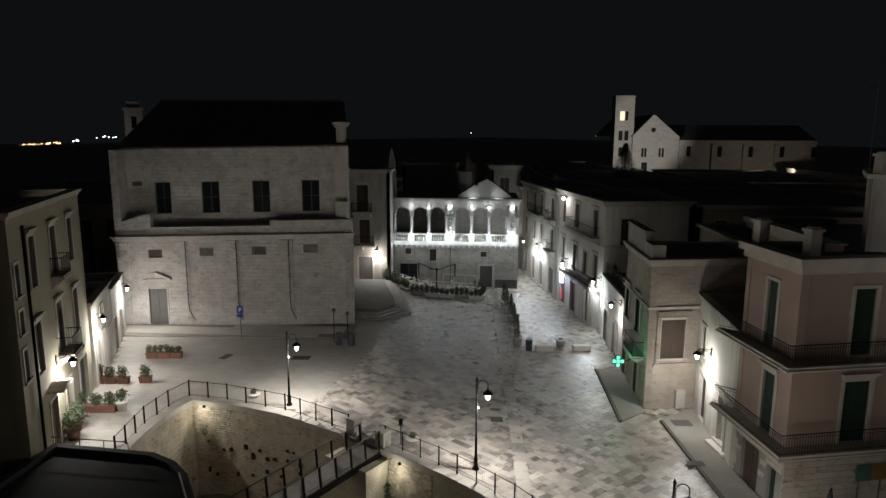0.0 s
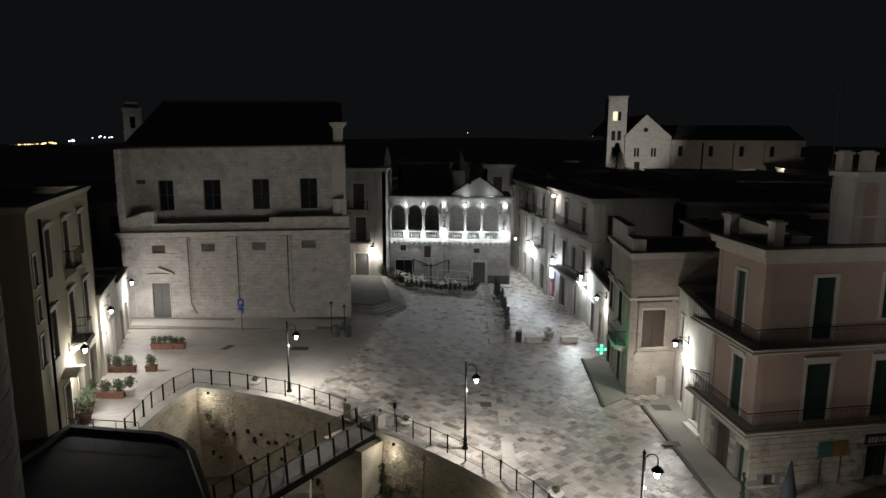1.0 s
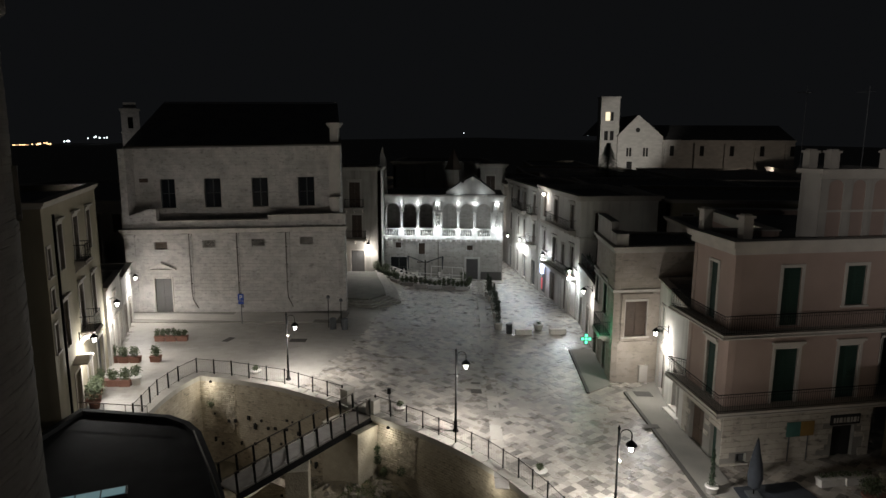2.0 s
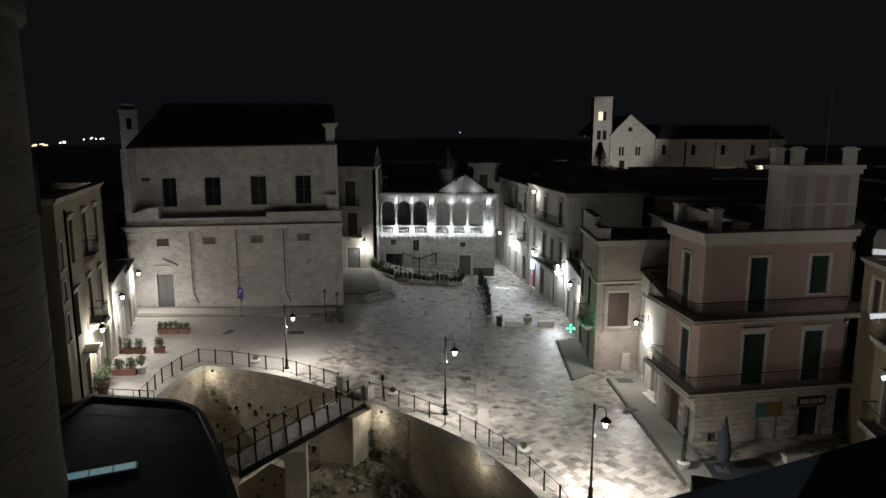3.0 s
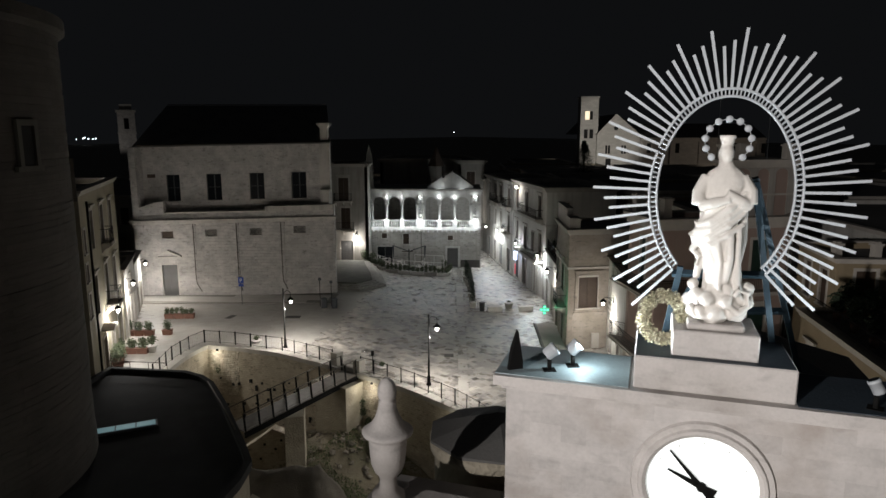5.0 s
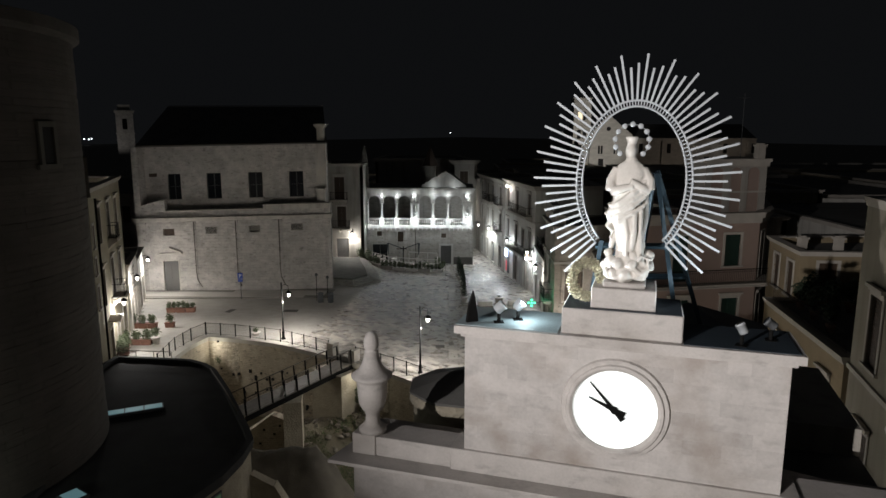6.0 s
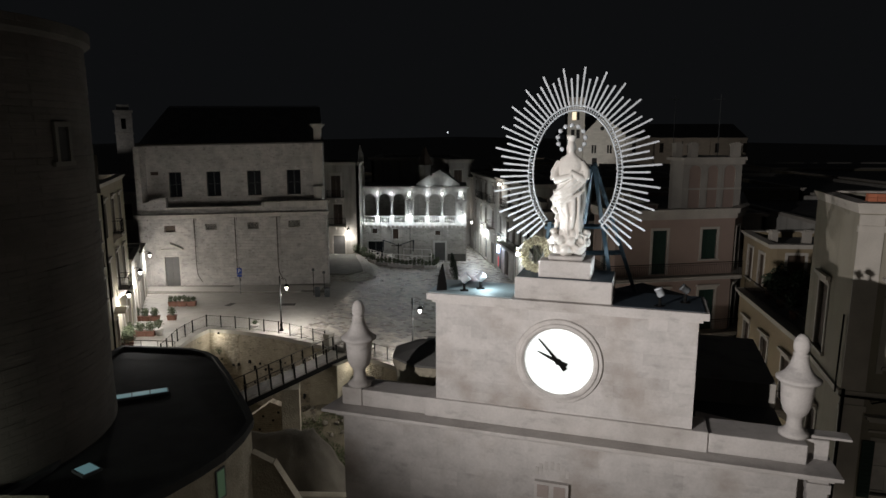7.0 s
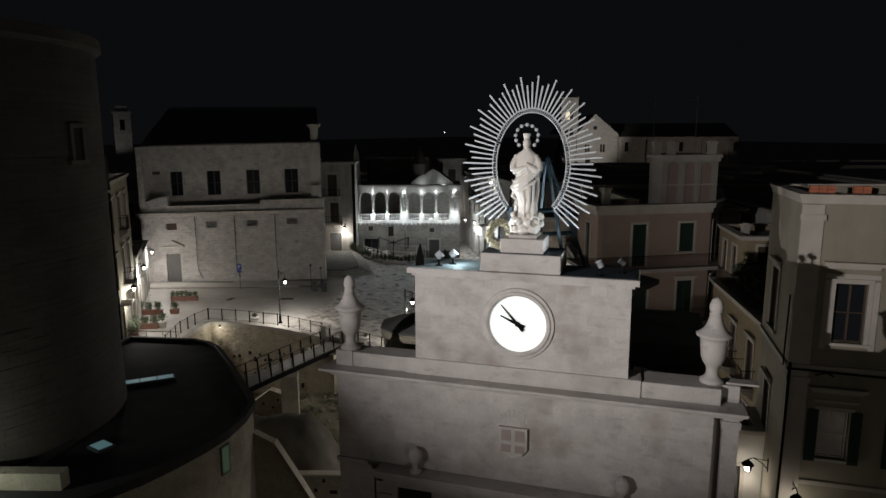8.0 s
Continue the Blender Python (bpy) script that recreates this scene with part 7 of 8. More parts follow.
bmesh.ops.transform(bm, matrix=Matrix.Rotation(radians(6), 4, "Y") @ Matrix.Rotation(radians(25), 4, "Z"), verts=bm.verts)
part("body", bm, IRON, panel)
bm = bmesh.new()
tube(bm, [(0, 0, 0), (0.02, 0, 0.2)], 0.03, 5)
part("bracket", bm, IRON, panel)


def gate_point(s, y, z):
    return tuple(GM @ Vector((s, y, z)))


flood("statue_flood_left", gate_point(-1.55, 0.1, 13.62), gate_point(0.1, 0.5, 15.3), 240, 100, COOL, 0.5, 0.06)
flood("statue_flood_left_rear", gate_point(-1.3, 0.95, 13.62), gate_point(0.1, 0.8, 15.3), 140, 115, COOL, 0.5, 0.06)
flood("statue_flood_right", gate_point(1.75, 0.0, 13.62), gate_point(0.1, 0.6, 15.3), 110, 95, COOL, 0.5, 0.06)
glow("roof_spill", *gate_point(-1.45, 0.35, 13.55), 15, (0.78, 0.94, 1.0), 0.05)
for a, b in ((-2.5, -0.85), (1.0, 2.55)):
    # floodlit left strip painted pale, unlit right strip painted near black
    part("lead_flashing", boxes((a, b, -0.1, 1.05, 13.252, 13.262)), LIT_SHEET if a < 0 else LEAD, gate)

# ---- loggia lights ----
for x in (-10.9, -8.42, -6.46, -4.07, -1.66, 0.32, 2.9):
    glow("loggia_uplight", x, LY - 0.6, 5.45, 48, COOL, 0.04)
    glow("loggia_downlight", x, LY - 0.34, 8.42, 20, COOL, 0.04)
for i in range(13):
    glow("loggia_parapet_light", -11.1 + 14.2 * i / 12, LY - 0.8, 4.5, 23, COOL, 0.05)
for x in (-1.6, 1.2):
    glow("loggia_gable_light", x, LY + 0.2, 9.62, 12, COOL, 0.04)
for a, b in ARCHES[3:]:
    glow("loggia_inner_light", (a + b) / 2, LY + 1.5, 6.0, 8.0, COOL, 0.05)

# ---- moat lights ----
for x, y, z, dx, dy, watts in ((-17.0, 37.75, -0.05, -0.2, -0.98, 95), (-4.45, 32.4, -0.42, -0.53, -0.85, 80), (1.62, 27.5, -0.6, -0.75, -0.66, 64)):
    lamp = thing("moat_light", "small dark downlight under the moat coping", "wall light", pose(x, y, z + 0.12), "moat lights")
    bm = bmesh.new()
    lathe(bm, [(0.09, 0.03), (0.1, 0.1), (0.06, 0.16)], 10)
    part("housing", bm, IRON, lamp)
    bm = bmesh.new()
    lathe(bm, [(0.04, 0.015), (0.04, 0.028)], 10)
    part("lens", bm, LIT, lamp)
    glow("moat_light_glow", x + dx * 0.55, y + dy * 0.55, z - 0.12, watts * 0.5, (1.0, 0.95, 0.8), 0.05)

# unseen mast, added to carry the flood that the cast shadows imply
mast = thing("flood_mast", "tall grey steel mast, out of view, added to carry the gate floodlight", "light mast", pose(-18.4, -27.5, ground_z(-18.4, -27.5), 0, 0, 47))
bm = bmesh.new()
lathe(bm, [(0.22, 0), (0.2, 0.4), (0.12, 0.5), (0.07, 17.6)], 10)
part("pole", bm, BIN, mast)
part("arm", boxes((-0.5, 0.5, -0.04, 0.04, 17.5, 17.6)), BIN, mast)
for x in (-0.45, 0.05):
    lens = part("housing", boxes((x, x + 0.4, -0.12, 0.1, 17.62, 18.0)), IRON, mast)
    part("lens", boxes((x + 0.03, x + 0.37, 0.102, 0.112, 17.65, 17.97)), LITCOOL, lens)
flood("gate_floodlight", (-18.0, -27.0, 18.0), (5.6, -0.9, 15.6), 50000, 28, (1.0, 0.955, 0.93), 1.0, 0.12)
# bare fill light added before the gate, no lamp seen here
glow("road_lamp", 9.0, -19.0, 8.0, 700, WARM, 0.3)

glow("courtyard_lamp", -16.6, 6.6, 3.3, 260, (0.9, 1.0, 0.88), 0.15)
# fill added over the palace roof to brighten the church, no fixture seen
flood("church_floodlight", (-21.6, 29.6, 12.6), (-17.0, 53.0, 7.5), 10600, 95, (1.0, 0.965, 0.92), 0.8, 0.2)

# lights of the plain and the coast
bm = bmesh.new()
for i in range(44):
    x = random.uniform(-2270, -2000)
    ico(bm, random.uniform(1.2, 3.6), Matrix.Translation((x, 3000, -52 + (x + 2267) * 0.077 + random.uniform(-4, 4))), 1)
tagged(part("distant_lights", bm, CITY), "string of warm street lights far across the plain", "lights", kind="stuff")
bm = bmesh.new()
for x, z, r in ((-1935, -24, 3.5), (-1918, -21, 4.5), (-1912, -22, 3.5), (-1820, -8, 2.5), (-1787, -4, 3), (-1780, 0, 3), (-1762, -5, 3), (-1740, -6, 2.5), (-1727, -4, 3), (-523, -46, 2.5), (-540, -40, 2), (-60, 24, 1.8), (500, 15, 3.5), (512, 17, 3.0)):
    ico(bm, r, Matrix.Translation((x, 3000, z)), 1)
tagged(part("distant_white_lights", bm, CITYCOOL), "scattered white lights on the dark horizon", "lights", kind="stuff")
bm = bmesh.new()
ico(bm, 6.0, Matrix.Translation((-568, 3000, -59)), 2)
tagged(part("distant_bright_lamp", bm, CITY), "single bright warm lamp far behind the church", "light")

# ---- pink house ground floor ----
base = [PK[0], PK[1], PK[2], PK[3], PK[4], PK[5], PK[6]]
sides = {0: [(6.45, 7.75, -0.75, 1.3, "door", VOID), (0.9, 1.5, -0.3, 0.2, "dark", BIN)], 1: [(0.4, 1.7, -0.75, 1.7, "door", VOID)], 6: [(0.9, 2.4, -0.7, 1.75, "door", BROWN), (3.15, 3.85, -0.6, 1.5, "door", GREEN)], 2: [(1.0, 2.3, -0.7, 1.8, "door", BROWN)]}
for i, p in enumerate(base):
    q = base[(i + 1) % len(base)]
    m = frame_at(p, q)
    L = math.hypot(q[0] - p[0], q[1] - p[1])
    bm = bmesh.new()
    wall_sheet(bm, L, -1.0, 2.42, [o[:4] for o in sides.get(i, [])], 0.4)
    part("ground_wall", bm, JOINT, pink, m=m)
    for o in sides.get(i, []):
        opening(pink, m, *o[:4], kind=o[4], leaf=o[5], trim=TRIM, border=0.0)
    if i in (0, 1, 6):
        rows = 11
        hh = 3.3 / rows
        group_ = part("stone_course", boxes((0, L, -0.01, -0.002, -0.9, -0.88)), MORTAR, pink, m=m)
        for j in range(rows):
            x = 0.0 if j % 2 else -0.0
            while x < L - 0.05:
                w = random.choice((0.5, 0.62, 0.74, 0.88, 1.05))
                w = L - x if L - x - w < 0.3 else w
                z = -0.88 + j * hh
                if not any(o[0] - 0.02 < x + w and x < o[1] + 0.02 and o[2] < z + hh - 0.02 and z < o[3] - 0.02 for o in sides.get(i, [])):
                    ashlar(x, x + w, z, z + hh, group_, -0.06, 0.057, RUSTIC, "rusticated_block", 0.008)
                x += w
m = frame_at(PK[0], PK[1])
ban = thing("banner", "teal and ochre advertising banner fixed on the stone wall", "banner", m)
part("teal_half", boxes((3.65, 4.45, -0.12, -0.08, 0.95, 1.75)), TEAL, ban)
part("ochre_half", boxes((4.452, 5.25, -0.12, -0.08, 0.95, 1.75)), OCHRE, ban)
for x in (3.85, 4.95):
    part("strut", boxes((x - 0.02, x + 0.02, -0.1, -0.065, -0.8, 0.94)), BIN, ban)
sg = thing("shop_sign", "dark shop sign with unreadable pale letters above the door", "sign", m)
part("board", boxes((6.2, 7.95, -0.14, -0.07, 1.42, 1.95)), VOID, sg)
bm = bmesh.new()
x = 6.35
while x < 7.8:
    w = random.uniform(0.1, 0.2)
    box(bm, x, min(x + w, 7.85), -0.15, -0.141, 1.54, 1.82)
    x += w + 0.06
part("lettering", bm, GREY, sg)

# ---- paved ground ----
SOLID = [HOLE, [(CX0, CY), (CX1, CY), (CX1 - 8.8, CY + 40), (CX0, CY + 40)], LH, LW, LW2, P2, PT, P3, PK, YH, YU, RH, S4, S5, S6, [(LX0, LY), (LX1, LY), (LX1, LY + 12), (LX0, LY + 12)], [(-16.8, 71.5), (-10.45, 71.5), (-10.45, 82), (-16.8, 82)]]


def clear(x, y):
    return not any(in_poly(x, y, p) for p in SOLID)


def pave(name, label, mat, inside, angle, row, widths, near, drop=0.0):
    """Slabs in rows at an angle; those in the near stretch are parts of their own."""
    field = thing(name, label, "paving", kind="structure")
    ca, sa = math.cos(radians(angle)), math.sin(radians(angle))
    bm = bmesh.new()
    shapes = {}
    count = 0
    v0 = -80.0
    while v0 < 120:
        u = -90.0 + random.uniform(0, 0.6)
        while u < 120:
            w = random.choice(widths)
            cu, cv = u + w / 2, v0 + row / 2
            x, y = cu * ca - cv * sa, cu * sa + cv * ca
            if -32 < x < 24 and 20 < y < 92 and inside(x, y) and clear(x, y) and not any(in_poly(x + a * 0.5, y + b * 0.5, HOLE) for a in (-1, 1) for b in (-1, 1)):
                z = ground_z(x, y) - drop
                e = 0.4
                sx_, sy_ = (ground_z(x + e, y) - ground_z(x - e, y)) / (2 * e), (ground_z(x, y + e) - ground_z(x, y - e)) / (2 * e)
                tilt = Euler((random.gauss(0, 0.013) + sy_, random.gauss(0, 0.013) - sx_, 0))
                mm = Matrix.Translation((x, y, z + random.uniform(-0.001, 0.001))) @ tilt.to_matrix().to_4x4() @ Matrix.Rotation(radians(angle), 4, "Z")
                if near(x, y) and count < 290:
                    if w not in shapes:
                        b2_ = bmesh.new()
                        box(b2_, -w / 2 + 0.002, w / 2 - 0.002, -row / 2 + 0.002, row / 2 - 0.002, -0.05, 0.004)
                        me = bpy.data.meshes.new("slab")
                        b2_.to_mesh(me)
                        b2_.free()
                        me.materials.append(mat)
                        shapes[w] = me
                    share("slab", shapes[w], field, mm)
                    count += 1
                else:
                    h, g = w / 2 - 0.002, row / 2 - 0.002
                    top = [bm.verts.new(mm @ Vector((sx * h, sy * g, 0.004))) for sx, sy in ((-1, -1), (1, -1), (1, 1), (-1, 1))]
                    low = [bm.verts.new(mm @ Vector((sx * h, sy * g, -0.05))) for sx, sy in ((-1, -1), (1, -1), (1, 1), (-1, 1))]
                    bm.faces.new(top)
                    for k in range(4):
                        bm.faces.new((low[k], low[(k + 1) % 4], top[(k + 1) % 4], top[k]))
            u += w
        v0 += row
    rest = part("slabs", bm, mat, field)
    tagged(rest, "worn stone slabs fading into the distance", kind="stuff")
    return field


random.seed(11)
LEFTSIDE = lambda x, y: x < -9.0 - 0.25 * (44 - y) * (1 if y < 44 else 0.3)
STRIP = lambda y: 1.64 - 0.0217 * (y - 35.9)
pave("piazza_paving", "worn glossy piazza slabs in mixed pale and dark stone", PAVING, lambda x, y: x > STRIP(y) + 0.3, 43, 0.4, (0.4, 0.5, 0.65), lambda x, y: 24.5 < y < 31 and -0.5 < x < 9.5)
pave("piazza_paving_west", "worn glossy piazza slabs laid in short crossing rows", PAVING, lambda x, y: x < STRIP(y) - 0.3 and not LEFTSIDE(x, y), -38, 0.4, (0.4, 0.5, 0.7), lambda x, y: 30 < y < 38 and -9 < x < 2)
line = thing("paving_strip", "straight line of larger dull slabs across the piazza", "paving", kind="structure")
y = 26.0
while y < 63:
    l = random.choice((0.8, 1.0, 1.2))
    bm = bmesh.new()
    box(bm, -0.34, 0.34, 0.004, l - 0.004, -0.05, 0.006)
    part("slab", bm, PALEPAVE if random.random() < 0.3 else PAVING, line, m=pose(STRIP(y), y, ground_z(STRIP(y), y), 0, 2.06, 1.24))
    y += l
pave("piazza_paving_pale", "smooth pale stone slabs in front of the church", PALEPAVE, LEFTSIDE, 8, 0.4, (0.5, 0.65, 0.8), lambda x, y: 37 < y < 43 and -22 < x < -12)


def raised(name, label, outline, h=0.12, mat=PAVEMENT, kerb=None, step=0.95):
    """A pavement: a raised bed with slabs of its own and a dark kerb along part of it."""
    f = thing(name, label, "pavement", kind="structure")
    zz = min(ground_z(x, y) for x, y in outline)
    bm = bmesh.new()
    lo = [bm.verts.new((x, y, ground_z(x, y) - 0.1)) for x, y in outline]
    hi = [bm.verts.new((x, y, ground_z(x, y) + h - 0.012)) for x, y in outline]
    n = len(outline)
    for i in range(n):
        bm.faces.new((lo[i], lo[(i + 1) % n], hi[(i + 1) % n], hi[i]))
    bm.faces.new(hi)
    part("bed", bm, JOINT, f)
    xs = [p[0] for p in outline]
    ys = [p[1] for p in outline]
    me = bpy.data.meshes.new("slab")
    b_ = bmesh.new()
    box(b_, 0.008, step - 0.008, 0.008, step - 0.008, -0.03, 0.0)
    b_.to_mesh(me)
    b_.free()
    me.materials.append(mat)
    y = min(ys)
    while y < max(ys):
        x = min(xs)
        while x < max(xs):
            if all(in_poly(x + a, y + b, outline) for a in (0.05, step - 0.05) for b in (0.05, step - 0.05)):
                share("slab", me, f, pose(x, y, ground_z(x + step / 2, y) + h, 0, 2.06 if -11.5 < x < 12 else 0, 0))
            x += step
        y += step
    if kerb:
        run = subdivided(kerb, 1.0)
        for (ax, ay), (bx, by) in zip(run, run[1:]):
            l = math.hypot(bx - ax, by - ay)
            part("kerb_stone", boxes((0.005, l - 0.005, -0.09, 0.09, -0.1, h + 0.012)), KERB, f, m=frame_at((ax, ay), (bx, by), ground_z(ax, ay)))
    return f


raised("pavement_church", "raised pale pavement strip along the church wall", [(-30.5, 49.75), (-11.0, 50.85), (-10.9, 54.2), (-30.5, 52.85)], 0.1)
raised("pavement_corner", "pale pavement in front of the pharmacy house", [(7.95, 38.3), (9.7, 40.0), (9.7, 47.3), (7.95, 47.0)], 0.12, kerb=[(7.92, 38.3), (7.92, 47.0)])
raised("pavement_pink", "pale pavement along the white and pink houses", [(10.4, 38.8), (11.0, 30.8), (11.4, 25.0), (12.95, 25.0), (13.0, 29.3), (12.45, 33.6), (12.9, 41.0)], 0.12, kerb=[(10.4, 38.8), (11.0, 30.8), (11.4, 25.0)])

side_steps = thing("door_steps", "two pale stone steps beside the pink house", "steps", pose(12.75, 35.4, ground_z(12.75, 35.4) + 0.12, 0, 0, -82))
part("step", boxes((-0.9, 0.9, -0.55, 0.3, 0, 0.16)), WHITEPOT, side_steps)
part("step", boxes((-0.9, 0.9, -0.2, 0.3, 0.162, 0.32)), WHITEPOT, side_steps)

# steps up to the alley beside the church
st_ = thing("stone_steps", "broad fan of worn stone steps rising to the alley", "steps", kind="structure")
outer = [(-19.0, 56.3), (-11.4, 56.25), (-9.0, 55.95), (-6.8, 59.2), (-7.6, 63.0), (-9.1, 68.4), (-9.6, 71.4), (-19.0, 71.4)]
for k in range(5):
    poly = offset_poly(outer, -0.36 * k)
    bm = bmesh.new()
    prism(bm, poly, -0.9, 0.32 + 0.145 * k)
    ring(bm, poly, -0.04, 0.025, 0.325 + 0.145 * k - 0.05, 0.324 + 0.145 * k)
    part("step", bm, LOGGIA_WALL if k < 4 else COBBLE, st_)


# ---- planters and plants ----
def planter(x, y, ang, w, mat, label, leaf=LEAF, n=420, tall=0.55, group="planters", h=0.42, d=0.42, leafsize=0.07):
    p = thing("planter", label, "planter", pose(x, y, ground_z(x, y) + 0.005, 0, 0, ang), group)
    bm = bmesh.new()
    vs = box(bm, -w / 2, w / 2, -d / 2, d / 2, 0, h)
    for v in vs[:4]:
        v.co.x *= 0.92
        v.co.y *= 0.88
    box(bm, -w / 2 - 0.02, w / 2 + 0.02, -d / 2 - 0.02, d / 2 + 0.02, h - 0.07, h + 0.01)
    part("trough", bm, mat, p)
    k = max(1, int(w / 0.4))
    for i in range(k):
        cx = -w / 2 + w * (i + 0.5) / k + random.uniform(-0.05, 0.05)
        bm = bmesh.new()
        leaf_blob(bm, n // k, (cx, random.uniform(-0.05, 0.05), h + tall * random.uniform(0.4, 0.6)), (w / k * 0.66, d * 0.62, tall * random.uniform(0.5, 0.8)), leafsize)
        plant = part("plant", bm, leaf, p)
        bm = bmesh.new()
        for _ in range(4):
            tube(bm, [(cx, 0, h - 0.02), (cx + random.uniform(-0.1, 0.1), random.uniform(-0.1, 0.1), h + tall * 0.8)], 0.012, 4)
        part("stem", bm, BROWN, plant)
    return p


TERRA = "rectangular terracotta planter with a leafy green shrub"
for x, y in ((-24.0, 45.15), (-23.15, 45.2), (-22.3, 45.3)):
    planter(x, y, 5, 0.8, POT, TERRA)
for x, y in ((-24.95, 40.25), (-24.2, 40.3), (-23.45, 40.35), (-22.1, 40.6)):
    planter(x, y, 5, 0.72, POT, TERRA, tall=0.75)
for x, y in ((-23.4, 35.95), (-22.6, 36.0), (-21.85, 36.05)):
    planter(x, y, 5, 0.76, POT, TERRA, tall=0.7)


def round_pot(x, y, r, h, mat, label, tall, spread, n=500, leaf=LEAF, cone=False, group="pots"):
    p = thing("potted_plant", label, "potted plant", pose(x, y, ground_z(x, y) + 0.005), group)
    bm = bmesh.new()
    lathe(bm, [(r * 0.72, 0), (r * 0.95, h * 0.85), (r * 1.06, h * 0.86), (r * 1.06, h), (r * 0.9, h)], 16)
    part("pot", bm, mat, p)
    bm = bmesh.new()
    tube(bm, [(0, 0, h - 0.02), (0.02, 0, h + tall * 0.7)], 0.025, 5)
    part("stem", bm, BROWN, p)
    bm = bmesh.new()
    if cone:
        for i in range(9):
            f = i / 8
            rr = spread * (1 - 0.75 * f) * (0.85 if i % 2 else 1.05)
            leaf_blob(bm, int(n / 9), (random.uniform(-0.03, 0.03), random.uniform(-0.03, 0.03), h + 0.1 + tall * f), (rr, rr, tall / 8), 0.05)
    else:
        leaf_blob(bm, n, (0, 0, h + tall * 0.5), (spread, spread, tall * 0.55), 0.06)
    part("foliage", bm, leaf, p)
    return p


round_pot(-21.25, 36.3, 0.32, 0.55, WHITEPOT, "tall pale pot with a leafy shrub", 0.8, 0.4)
for x, y, s in ((-22.3, 33.6, 1.0), (-21.8, 32.6, 1.1), (-22.7, 34.4, 0.8), (-22.6, 32.6, 0.9)):
    round_pot(x, y, 0.35, 0.5, POT, "large bushy shrub in a terracotta pot by the palace door", 1.1 * s, 0.65 * s, 800)
for x, y in ((2.5, 51.7), (2.4, 55.3), (2.3, 59.0), (2.05, 62.4), (1.8, 64.6)):
    round_pot(x, y, 0.38, 0.6, WHITEPOT, "conical dark evergreen in a pale pot", 1.7, 0.55, 1300, PINE, True, "evergreen row")
for x, y in ((-14.26, 38.75), (-3.95, 34.1), (3.75, 27.55)):
    round_pot(x, y, 0.36, 0.22, WHITEPOT, "low round stone bowl with a small plant", 0.35, 0.26, 260, group="stone bowls")
round_pot(11.75, 26.6, 0.3, 0.5, WHITEPOT, "slim columnar cypress in a white pot", 1.6, 0.24, 900, PINE, True, "terrace pots")
for x, y, w in ((17.95, 27.9, 1.5), (19.3, 28.15, 1.5)):
    planter(x, y, 15, w, WHITEPOT, "long white stone trough on the terrace", n=120, tall=0.2, group="terrace troughs")
for x, y in ((18.9, 26.3), (20.0, 26.7), (21.0, 27.2)):
    round_pot(x, y, 0.4, 0.45, POT, "round flowering shrub on the terrace", 0.9, 0.65, 900, DRYLEAF if x == 20.0 else LEAF, group="terrace shrubs")
deck = thing("terrace_mat", "dark rectangular terrace floor before the pink house", "terrace floor", pose(14.6, 26.6, -0.42, 0, 0, 12.8))
for i in range(8):
    part("board", boxes((-2.0 + i * 0.5, -1.51 + i * 0.5, -0.9, 1.0, 0, 0.06)), CLOTH, deck)
par = thing("parasol", "closed dark parasol on a pole", "parasol", pose(13.7, 26.6, -0.36))
bm = bmesh.new()
lathe(bm, [(0.08, 0.35), (0.3, 0.5), (0.36, 0.9), (0.3, 1.5), (0.17, 2.2), (0.05, 2.8)], 14)
for v in bm.verts:
    v.co.x *= 1 + 0.25 * noise.noise(v.co * 4)
part("canopy", bm, CLOTH, par)
bm = bmesh.new()
tube(bm, [(0, 0, 0), (0, 0, 2.9)], 0.03, 6)
part("pole", bm, IRON, par)
part("base", boxes((-0.3, 0.3, -0.3, 0.3, 0.0, 0.08)), BIN, par)

# ---- café terrace before the loggia ----
TROUGH = "long low stone trough with mixed plants around the café terrace"
for i, (x, y, a, w) in enumerate(((-10.5, 70.9, -47, 1.5), (-9.5, 69.8, -47, 1.4), (-8.5, 68.7, -47, 1.4), (-7.1, 67.75, -4, 1.5), (-5.55, 67.6, -2, 1.45), (-4.0, 67.5, 0, 1.5), (-2.45, 67.5, 0, 1.5), (-1.0, 67.55, 2, 1.3), (-0.25, 68.7, 84, 1.4), (-0.2, 70.3, 86, 1.4))):
    planter(x, y, a, w, WHITEPOT if i > 2 and i % 3 else GREY, TROUGH, n=620, tall=(0.85, 0.6, 0.95, 0.7)[i % 4], group="café troughs", h=0.36, d=0.5, leafsize=0.09)
for x, y, s in ((-10.9, 71.2, 1.2), (-9.9, 71.3, 1.0), (-0.9, 70.9, 0.9)):
    round_pot(x, y, 0.34, 0.5, GREY, "tall leafy shrub in a pot at the café corner", 1.1 * s, 0.6 * s, 900, group="café shrubs")
fr = thing("windbreak", "pale tubular windbreak rails around the café terrace", "windbreak")
